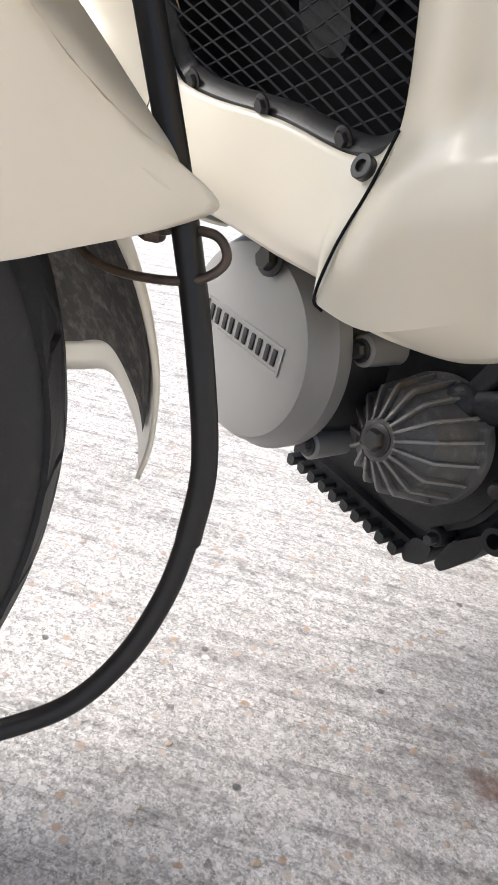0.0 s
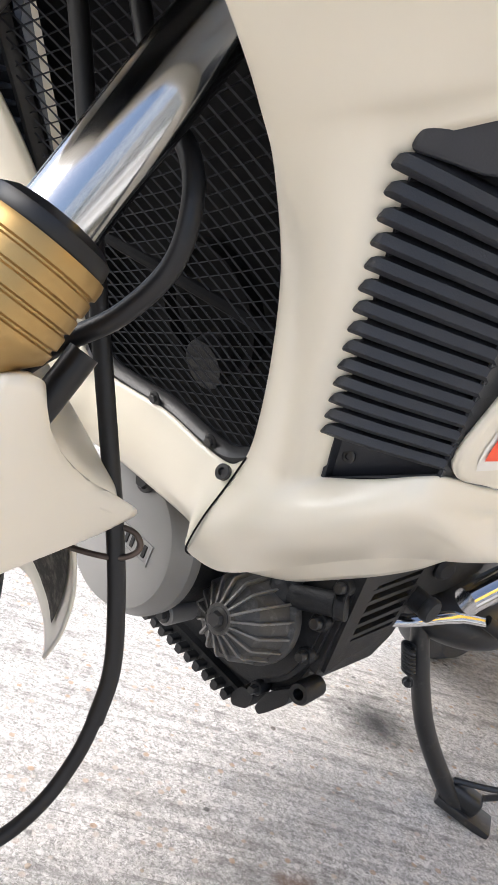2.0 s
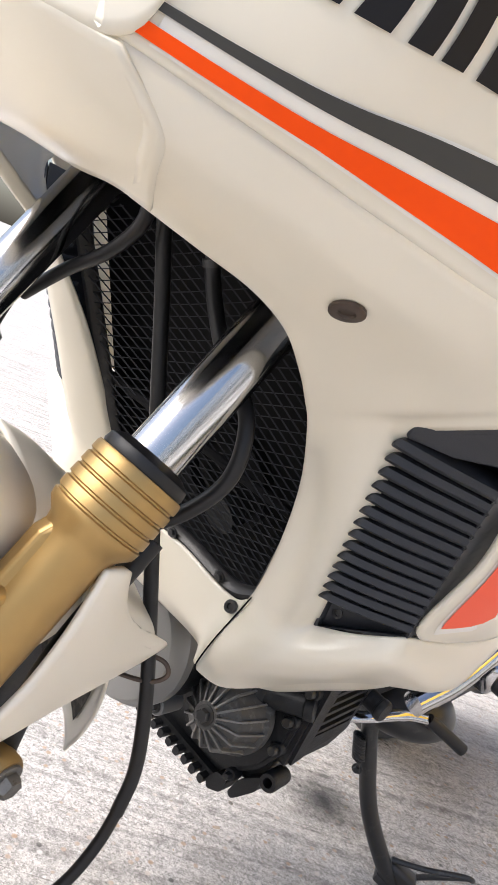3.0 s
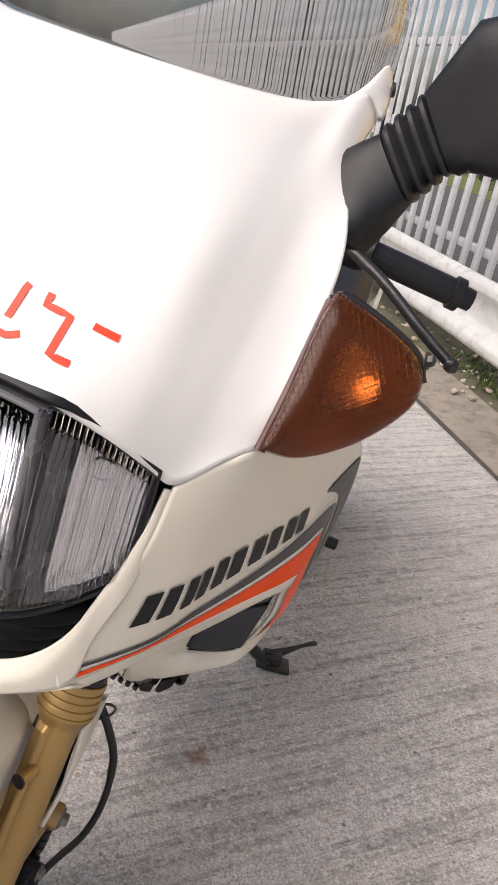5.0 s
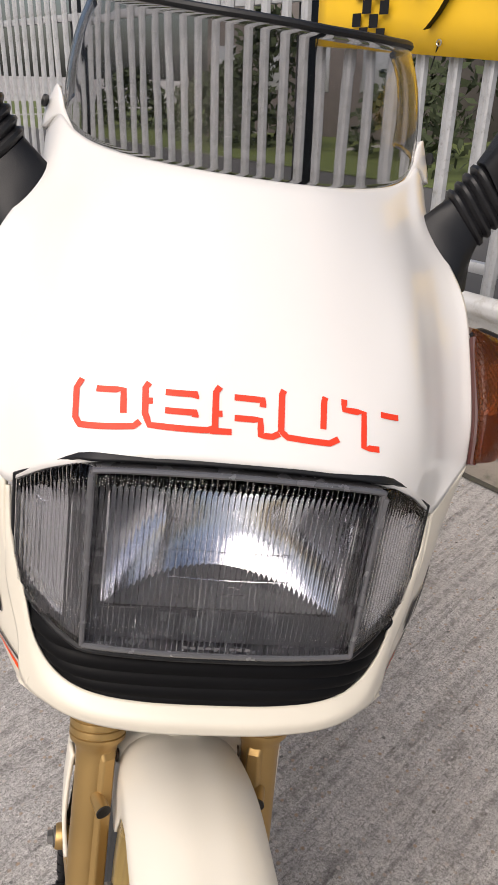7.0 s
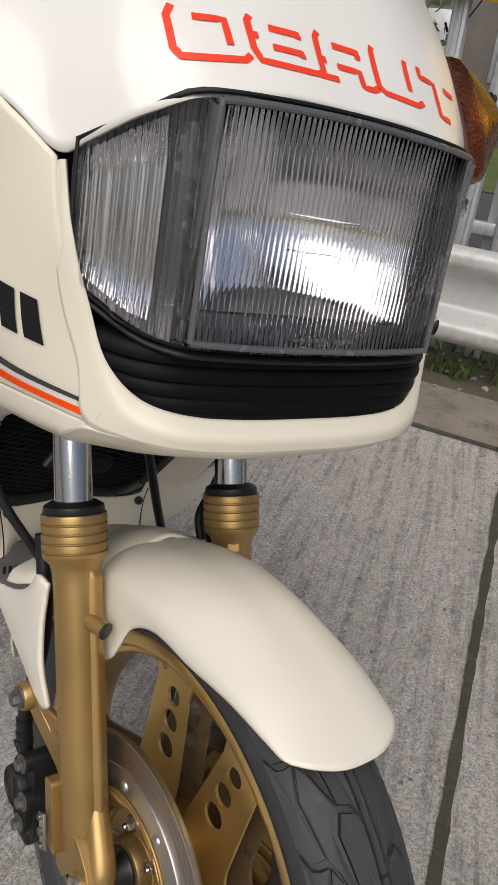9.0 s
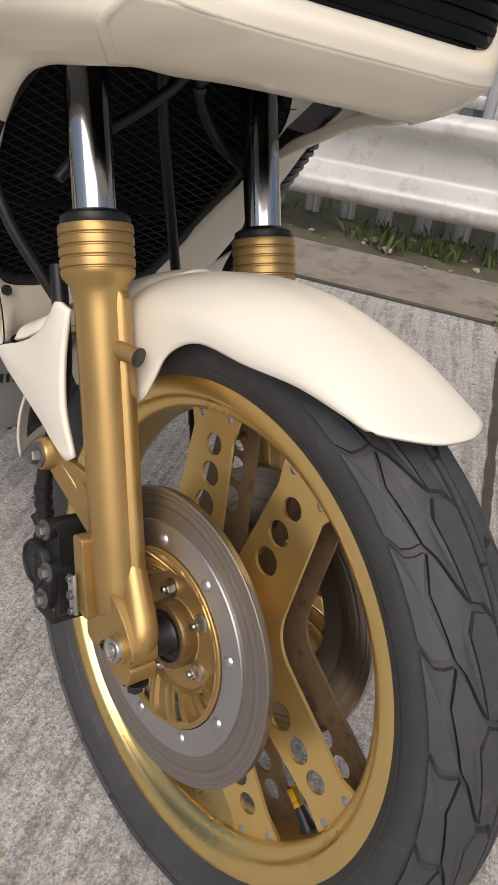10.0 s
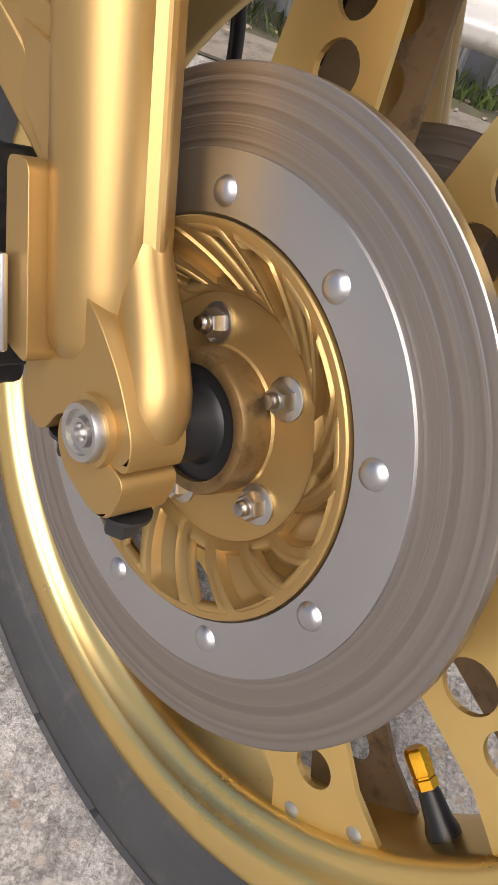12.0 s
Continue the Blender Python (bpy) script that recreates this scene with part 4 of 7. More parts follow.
    soften(part("arm_web", plate([(fork_at(s, 0.422).y, 0.422), (0.154, 0.430), (0.150, 0.420), (fork_at(s, 0.378).y + 0.01, 0.378)], [], 0.006, side_matrix(s * 0.117)), GOLD, fork, smooth=False), 0.001)
    part("arm_eye", lathe([(0, -0.016), (0.0145, -0.016), (0.0160, -0.012), (0.0160, 0.009), (0.0145, 0.012), (0, 0.012)], eye, (s, 0, 0), 32), GOLD, fork)
    bolt("bolt", eye + Vector((s * 0.012, 0, 0)), (s, 0, 0), 0.0088, fork, DULLZINC, 0.010)
    # mudguard peg
    part("peg", tube([fork_at(s, 0.556, -s * 0.002, -0.016), fork_at(s, 0.558, -s * 0.010, -0.044)], [0.0088, 0.0082], 16), GOLD, fork)
    part("peg_head", tube([fork_at(s, 0.558, -s * 0.0101, -0.0442), fork_at(s, 0.558, -s * 0.0108, -0.046)], 0.0090, 16), SATIN, fork)
    return fork


for s in (-1, 1):
    fork_leg(s)


def caliper(s):
    cal = steered("brake_caliper", "black twin-piston brake caliper behind the fork leg")
    m = Matrix.Translation((s * 0.112, 0.132, 0.314)) @ Matrix.Rotation(radians(-16), 4, "X")
    bm = plate(rounded([(-0.030, -0.046), (0.012, -0.054), (0.026, -0.040), (0.030, -0.010), (0.026, 0.026), (0.014, 0.040), (-0.004, 0.040), (-0.010, 0.056), (-0.026, 0.056), (-0.030, 0.036)], 0.008, 4), [], 0.036, m @ Matrix(((0, 0, 1, 0), (1, 0, 0, 0), (0, 1, 0, 0), (0, 0, 0, 1))))
    soften(part("body", bm, CRANK, cal, smooth=False), 0.006)
    low = block((0.042, 0.040, 0.022), m @ Matrix.Translation((0, 0.0, -0.046)) @ Matrix.Rotation(radians(10), 4, "X"), 0.005, 3)
    part("pad_spring_cover", low, CRANK, cal)
    cap = part("piston_cap", lathe([(0.0245, -0.004), (0.0245, 0.006), (0.0232, 0.0085), (0.0205, 0.0085), (0.0200, 0.0072), (0, 0.0072)], m @ Vector((s * 0.018, 0.010, 0.002)), (s, 0, 0), 36), CRANK, cal)
    for k in range(5):
        part("mark", block((0.0014, 0.0055, 0.0032), m @ Matrix.Translation((s * 0.0256, 0.008, 0.012 - 0.0055 * k)), 0.0004), SATIN, cap)
    # strap with two bolts before the cap
    strap = plate(rounded([(-0.030, 0.010), (-0.016, 0.014), (-0.002, -0.030), (-0.014, -0.040), (-0.022, -0.034)], 0.005, 4), [], 0.010, m @ Matrix.Translation((s * 0.020, 0, 0)) @ Matrix(((0, 0, 1, 0), (1, 0, 0, 0), (0, 1, 0, 0), (0, 0, 0, 1))))
    soften(part("strap", strap, CRANK, cal, smooth=False), 0.003)
    for dy, dz in ((-0.017, 0.046), (-0.021, 0.003), (-0.011, -0.029)):
        part("boss", lathe([(0.0105, -0.02), (0.0105, 0.005), (0.009, 0.006), (0, 0.006)], m @ Vector((s * 0.020, dy, dz)), (s, 0, 0), 20), CRANK, cal)
        bolt("bolt", m @ Vector((s * 0.026, dy, dz)), (s, 0, 0), 0.0072, cal, DULLZINC, 0.008)
    part("bleed_cap", tube([m @ Vector((s * 0.008, 0.024, 0.030)), m @ Vector((s * 0.010, 0.038, 0.042))], [0.0055, 0.0045], 12), HOSE, cal)
    hose = spline([m @ Vector((s * 0.008, 0.016, 0.036)), m @ Vector((s * 0.010, 0.016, 0.085)), fork_at(s, 0.50, s * 0.012, 0.062), fork_at(s, 0.60, s * 0.01, 0.060)], 24)
    h = part("hose", tube(hose, 0.0085, 12), HOSE, cal)
    for k in (2, 4, 6):
        part("hose_ring", tube([hose[k], hose[k + 1]], 0.0098, 12), HOSE, h)
    return cal


for s in (-1, 1):
    caliper(s)


def mudguard():
    """Front mudguard: a curved trough with a rounded front and skirts."""
    guard = steered("front_mudguard", "cream front mudguard over the tyre")
    rows = []
    for d, w, r0, drop in ((60, 0.066, 0.3545, 0.001), (66, 0.070, 0.3535, 0.010), (74, 0.073, 0.3535, 0.020), (86, 0.075, 0.3535, 0.036), (97, 0.076, 0.353, 0.050), (105, 0.076, 0.352, 0.066), (110, 0.076, 0.351, 0.092), (115, 0.075, 0.350, 0.110), (122, 0.074, 0.348, 0.110), (132, 0.072, 0.346, 0.090), (142, 0.070, 0.345, 0.06)):
        row = []
        for f in (-1, -0.97, -0.88, -0.66, -0.34, 0, 0.34, 0.66, 0.88, 0.97, 1):
            k = abs(f)
            if k >= 0.97:
                r = r0 - max(drop * (1.0 if k == 1 else 0.55) + 0.006 * (k == 1), (0.052 if k == 1 else 0.043) * min(1.0, 0.36 + 0.64 * (d - 60) / 26))
                x = w * (1.0 if k < 1 else 0.985)
            else:
                r = r0 - 0.045 * k ** 3.2 * min(1.0, 0.36 + 0.64 * (d - 60) / 26)
                x = w * (k / 0.93 if k < 0.9 else 0.965)
            row.append(tuple(wheel_point(math.copysign(min(x, w), f) if f else 0, r, d + 5 * k ** 2.5 * max(0, 1 - (d - 60) / 26))))
        rows.append(row)
    sh = Sheet(rows, 1, tuple(HUB))
    shell = thicken(part("shell", sh.grid(48, 56), FENDER, guard), 0.003)
    shell.location = (0, 0.004, -0.010)
    for s in (-1, 1):
        bolt("bolt", wheel_point(s * 0.0745, 0.318, 119) + Vector((0, 0.004, -0.010)), (s, 0, 0), 0.008, guard, RUST, 0.003, washer=False, hexagon=False, socket=True)
    # rear fin and flap
    hood = []
    for y, w, zc, ze in ((0.150, 0.072, 0.617, 0.572), (0.185, 0.105, 0.604, 0.556), (0.220, 0.122, 0.585, 0.538), (0.252, 0.124, 0.556, 0.517), (0.276, 0.122, 0.534, 0.505), (0.294, 0.106, 0.516, 0.496)):
        hood.append([(w * f, y + 0.02 * (1 - abs(f)) * (y > 0.24), ze + (zc - ze) * (1 - abs(f) ** 1.6) - (0.010 if abs(f) == 1 else 0)) for f in (-1, -0.94, -0.75, -0.4, 0, 0.4, 0.75, 0.94, 1)])
    cover = thicken(part("rear_hood", Sheet(hood, 1, (0, 0.2, 0.4)).grid(40, 24), FENDER, guard), 0.004)
    cover.location = (0.004, 0, 0.006)
    for s in (-1, 1):
        fin = [[(0.128, 0.158, 0.590), (0.131, 0.150, 0.545), (0.131, 0.136, 0.500), (0.125, 0.118, 0.460)],
               [(0.131, 0.172, 0.592), (0.132, 0.175, 0.540), (0.131, 0.165, 0.490), (0.126, 0.128, 0.452)],
               [(0.129, 0.182, 0.584), (0.130, 0.212, 0.512), (0.129, 0.200, 0.488), (0.127, 0.145, 0.456)],
               [(0.126, 0.188, 0.560), (0.1255, 0.256, 0.508), (0.1255, 0.251, 0.487), (0.127, 0.170, 0.464)],
               [(0.124, 0.190, 0.535), (0.122, 0.291, 0.500), (0.122, 0.285, 0.486), (0.127, 0.188, 0.470)]]
        wing = thicken(part("side_fin", Sheet(fin, s, (0, 0.2, 0.5)).grid(24, 18), FENDER, guard), 0.005, 0)
        wing.location.z = -0.012 if s < 0 else 0.004
    rows = []
    for d, w in ((140, 0.080), (152, 0.086), (163, 0.085), (172, 0.078), (178, 0.068)):
        r = 0.346 + 0.016 * (d - 140) / 38
        rows.append([tuple(wheel_point(w * f, r - 0.022 * abs(f) ** 3, d - 5 * (1 - abs(f)) * (d > 170))) for f in (-1, -0.85, -0.5, 0, 0.5, 0.85, 1)])
    flap = Sheet(rows, 1, tuple(HUB))
    apron = thicken(part("rear_flap", flap.grid(28, 20), FENDER, guard), 0.003)
    apron.location = (0.006, 0, -0.004)
    lining = part("flap_lining", flap.grid(28, 20, (0.18, 0.80, 0.30, 0.86), -0.0045), MUD, guard, "muddy inner face of the flap")
    lining.location = apron.location
    return guard


mudguard()


# ---- fairing ----
FAIRING = empty("fairing", label="cream fairing with orange and grey stripes")
FAIRING.parent = BIKE

NOSE_HALF = [
    [(0, -0.006, 1.072), (0.06, -0.005, 1.071), (0.115, 0.002, 1.060), (0.150, 0.020, 1.042), (0.174, 0.042, 1.020), (0.190, 0.056, 1.008), (0.212, 0.078, 1.027), (0.231, 0.099, 1.040)],
    [(0, 0.030, 1.108), (0.06, 0.030, 1.107), (0.112, 0.034, 1.099), (0.150, 0.045, 1.086), (0.176, 0.066, 1.075), (0.196, 0.085, 1.068), (0.217, 0.106, 1.072), (0.233, 0.121, 1.080)],
    [(0, 0.076, 1.165), (0.06, 0.079, 1.163), (0.112, 0.088, 1.156), (0.148, 0.096, 1.147), (0.174, 0.120, 1.138), (0.196, 0.142, 1.132), (0.217, 0.160, 1.134), (0.233, 0.174, 1.142)],
    [(0, 0.122, 1.215), (0.06, 0.127, 1.213), (0.110, 0.142, 1.207), (0.145, 0.158, 1.200), (0.170, 0.178, 1.193), (0.192, 0.196, 1.187), (0.211, 0.205, 1.183), (0.225, 0.209, 1.181)],
    [(0, 0.160, 1.250), (0.06, 0.169, 1.249), (0.108, 0.195, 1.246), (0.142, 0.222, 1.243), (0.166, 0.246, 1.240), (0.182, 0.256, 1.238), (0.193, 0.263, 1.233), (0.200, 0.267, 1.228)],
    [(0, 0.178, 1.260), (0.06, 0.189, 1.260), (0.108, 0.222, 1.260), (0.146, 0.258, 1.263), (0.170, 0.286, 1.271), (0.184, 0.306, 1.281), (0.193, 0.313, 1.274), (0.199, 0.316, 1.263)],
]


def nose_cowl():
    rows = [[(-x, y, z) for x, y, z in r[:0:-1]] + r for r in NOSE_HALF]
    sh = Sheet(rows, 1, (0, 0.5, 0.95))
    cowl = thicken(part("nose_cowl", sh.grid(84, 40), NOSE, FAIRING, "white upper nose panel"), 0.004)
    # ears beside the screen
    for s in (-1, 1):
        ear = [[(0.168, 0.284, 1.268), (0.187, 0.308, 1.279), (0.204, 0.316, 1.266)],
               [(0.180, 0.308, 1.285), (0.190, 0.319, 1.293), (0.203, 0.326, 1.279)],
               [(0.187, 0.322, 1.301), (0.192, 0.329, 1.307), (0.199, 0.334, 1.295)]]
        thicken(part("ear", Sheet(ear, s, (0, 0.5, 1.0)).grid(10, 12), NOSE, cowl), 0.006)
        bolt("bolt", (s * 0.201, 0.324, 1.290), (s, 0.3, 0.2), 0.006, cowl, SATIN, 0.003, hexagon=False, washer=False)
    # mirrored script: red drop-shadow strokes, reading from the rider's right to left
    letter_o = [[(0.033, 0.717), (0.019, 0.543), (0.024, 0.055), (0.039, -0.046), (0.192, 0.141), (0.209, 0.234)], [(0.077, 0.615), (0.155, 0.693), (0.16, 0.316)]]
    letter_b = [[(0.227, 0.883), (0.217, 0.796), (0.221, 0.377), (0.236, 0.203), (0.401, 0.232), (0.421, 0.269)], [(0.219, 0.576), (0.241, 0.595)], [(0.275, 0.769), (0.364, 0.792), (0.362, 0.723)], [(0.277, 0.472), (0.365, 0.493), (0.364, 0.417)]]
    letter_r = [[(0.432, 0.961), (0.421, 0.864), (0.423, 0.251)], [(0.409, 0.227), (0.472, 0.236)], [(0.422, 0.504), (0.443, 0.514)], [(0.476, 0.804), (0.563, 0.802), (0.561, 0.682)], [(0.479, 0.463), (0.556, 0.465), (0.558, 0.221), (0.593, 0.22), (0.613, 0.277)]]
    letter_u = [[(0.624, 1.01), (0.618, 0.936), (0.618, 0.326), (0.637, 0.233), (0.766, 0.175), (0.795, 0.245)], [(0.752, 0.945), (0.748, 0.872), (0.746, 0.404)]]
    letter_t = [[(0.812, 0.917), (0.812, 0.744), (0.878, 0.686), (0.877, 0.102), (0.93, 0.043)], [(0.936, 0.645), (1.0, 0.551)]]
    strokes = letter_o + letter_b + letter_r + letter_u + letter_t

    def place(a, b):
        x = -0.138 + 0.268 * a
        zt = 1.081 + 0.037 * b
        # solve the sheet for this x and z
        u, v = 0.5 + x / 0.5, 0.2
        for _ in range(14):
            p = sh.at(u, v)
            e = 1e-3
            du, dv = (sh.at(u + e, v) - p) / e, (sh.at(u, v + e) - p) / e
            A = np.array([[du[0], dv[0]], [du[2], dv[2]]])
            d = np.linalg.solve(A, np.array([x - p[0], zt - p[2]]))
            u, v = min(max(u + d[0], 0.02), 0.98), min(max(v + d[1], 0.0), 0.9)
        return sh.at(u, v), sh.normal(u, v)

    for st in strokes:
        pts = []
        for (a0, b0), (a1, b1) in zip(st, st[1:]):
            n = max(2, int(30 * abs(a1 - a0)) + 2)
            pts += [(a0 + (a1 - a0) * k / n, b0 + (b1 - b0) * k / n) for k in range(n)]
        pts.append(st[-1])
        pos = [place(a, b) for a, b in pts]
        bm = bmesh.new()
        prev = None
        for i, (p, nrm) in enumerate(pos):
            t = pos[min(i + 1, len(pos) - 1)][0] - pos[max(i - 1, 0)][0]
            sd = np.cross(nrm, t)
            sd /= np.linalg.norm(sd)
            hw = 0.0026
            cur = [bm.verts.new(p + nrm * 0.0008 + sd * hw), bm.verts.new(p + nrm * 0.0008 - sd * hw)]
            if prev:
                bm.faces.new((prev[0], cur[0], cur[1], prev[1]))
            prev = cur
        face_out(bm, (0, 0.5, 0.95))
        part("script_stroke", bm, REDTAPE, cowl, "red lettering stroke", smooth=False)
    return cowl


nose_cowl()

# side: seam, letter line, stripe lines and the ridge
SIDE = [
    [(0.190, 0.057, 1.005), (0.211, 0.078, 1.024), (0.231, 0.099, 1.037), (0.258, 0.155, 1.035), (0.284, 0.227, 1.022), (0.293, 0.300, 0.985), (0.296, 0.380, 0.925), (0.296, 0.460, 0.840), (0.292, 0.540, 0.745), (0.286, 0.620, 0.640)],
    [(0.186, 0.042, 0.955), (0.212, 0.078, 0.960), (0.231, 0.115, 0.965), (0.258, 0.180, 0.965), (0.277, 0.250, 0.957), (0.288, 0.315, 0.928), (0.292, 0.380, 0.878), (0.291, 0.445, 0.795), (0.287, 0.515, 0.705), (0.281, 0.596, 0.622)],
    [(0.1668, 0.0198, 0.888), (0.210, 0.076, 0.892), (0.231, 0.125, 0.897), (0.258, 0.200, 0.900), (0.277, 0.273, 0.895), (0.286, 0.335, 0.874), (0.286, 0.383, 0.828), (0.284, 0.430, 0.745), (0.279, 0.490, 0.660), (0.274, 0.570, 0.606)],
    [(0.1575, 0.0035, 0.853), (0.201, 0.068, 0.854), (0.223, 0.120, 0.857), (0.254, 0.197, 0.859), (0.277, 0.268, 0.855), (0.286, 0.328, 0.838), (0.283, 0.372, 0.775), (0.280, 0.412, 0.690), (0.271, 0.452, 0.624), (0.267, 0.530, 0.594)],
    [(0.160, 0.002, 0.832), (0.190, 0.061, 0.830), (0.211, 0.106, 0.828), (0.239, 0.167, 0.826), (0.267, 0.223, 0.823), (0.281, 0.279, 0.806), (0.272, 0.330, 0.755), (0.268, 0.365, 0.685), (0.249, 0.388, 0.607), (0.2565, 0.446, 0.594)],
]
# from the ridge under to the edge of the radiator opening
UNDER = [
    [SIDE[4][0], SIDE[4][1], SIDE[4][2], SIDE[4][3], SIDE[4][4], SIDE[4][5], (0.270, 0.300, 0.785)],
    [(0.170, 0.026, 0.815), (0.186, 0.062, 0.811), (0.204, 0.108, 0.807), (0.226, 0.165, 0.801), (0.245, 0.220, 0.795), (0.254, 0.265, 0.783), (0.255, 0.285, 0.772)],
    [(0.162, 0.038, 0.803), (0.176, 0.074, 0.798), (0.190, 0.118, 0.793), (0.203, 0.165, 0.786), (0.213, 0.215, 0.774), (0.217, 0.248, 0.758), (0.212, 0.272, 0.745)],
    [(0.150, 0.052, 0.794), (0.165, 0.088, 0.788), (0.176, 0.128, 0.782), (0.183, 0.168, 0.774), (0.187, 0.210, 0.758), (0.187, 0.238, 0.742), (0.185, 0.258, 0.728)],
    [(0.135, 0.066, 0.788), (0.153, 0.098, 0.782), (0.163, 0.135, 0.776), (0.166, 0.170, 0.765), (0.164, 0.205, 0.747), (0.159, 0.235, 0.730), (0.155, 0.262, 0.712)],
]
LEG = [
    [(0.212, 0.272, 0.745), (0.200, 0.262, 0.738), (0.183, 0.256, 0.728), (0.155, 0.262, 0.712), (0.148, 0.275, 0.706)],
    [(0.203, 0.302, 0.692), (0.190, 0.290, 0.686), (0.172, 0.290, 0.678), (0.146, 0.305, 0.668), (0.139, 0.318, 0.664)],
    [(0.192, 0.338, 0.635), (0.178, 0.326, 0.628), (0.159, 0.330, 0.620), (0.132, 0.348, 0.612), (0.126, 0.360, 0.610)],
    [(0.182, 0.372, 0.578), (0.166, 0.360, 0.570), (0.146, 0.366, 0.562), (0.116, 0.386, 0.556), (0.110, 0.396, 0.554)],
    [(0.177, 0.386, 0.557), (0.160, 0.374, 0.546), (0.138, 0.380, 0.538), (0.108, 0.400, 0.528), (0.102, 0.405, 0.524)],
]
LOWER = [
    [(0.102, 0.405, 0.524), (0.108, 0.400, 0.528), (0.138, 0.380, 0.538), (0.160, 0.374, 0.546), (0.177, 0.384, 0.557), (0.208, 0.384, 0.574), (0.242, 0.390, 0.596), (0.253, 0.440, 0.593), (0.262, 0.520, 0.588), (0.270, 0.610, 0.600)],
    [(0.101, 0.3985, 0.503), (0.106, 0.3965, 0.507), (0.134, 0.376, 0.514), (0.158, 0.370, 0.522), (0.180, 0.374, 0.533), (0.211, 0.378, 0.550), (0.243, 0.390, 0.570), (0.256, 0.440, 0.565), (0.262, 0.510, 0.556), (0.266, 0.585, 0.560)],
    [(0.0985, 0.3925, 0.478), (0.104, 0.391, 0.480), (0.127, 0.380, 0.483), (0.150, 0.378, 0.491), (0.174, 0.388, 0.503), (0.203, 0.402, 0.522), (0.232, 0.425, 0.543), (0.250, 0.465, 0.540), (0.258, 0.505, 0.533), (0.262, 0.555, 0.530)],
    [(0.0975, 0.390, 0.450), (0.102, 0.391, 0.446), (0.121, 0.406, 0.442), (0.140, 0.426, 0.452), (0.158, 0.452, 0.466), (0.178, 0.468, 0.482), (0.202, 0.484, 0.499), (0.222, 0.498, 0.510), (0.238, 0.515, 0.516), (0.248, 0.545, 0.518)],
    [(0.100, 0.412, 0.439), (0.106, 0.450, 0.427), (0.116, 0.490, 0.419), (0.130, 0.503, 0.423), (0.142, 0.515, 0.430), (0.158, 0.545, 0.439), (0.179, 0.550, 0.456), (0.202, 0.555, 0.478), (0.217, 0.558, 0.496), (0.228, 0.570, 0.508)],
]


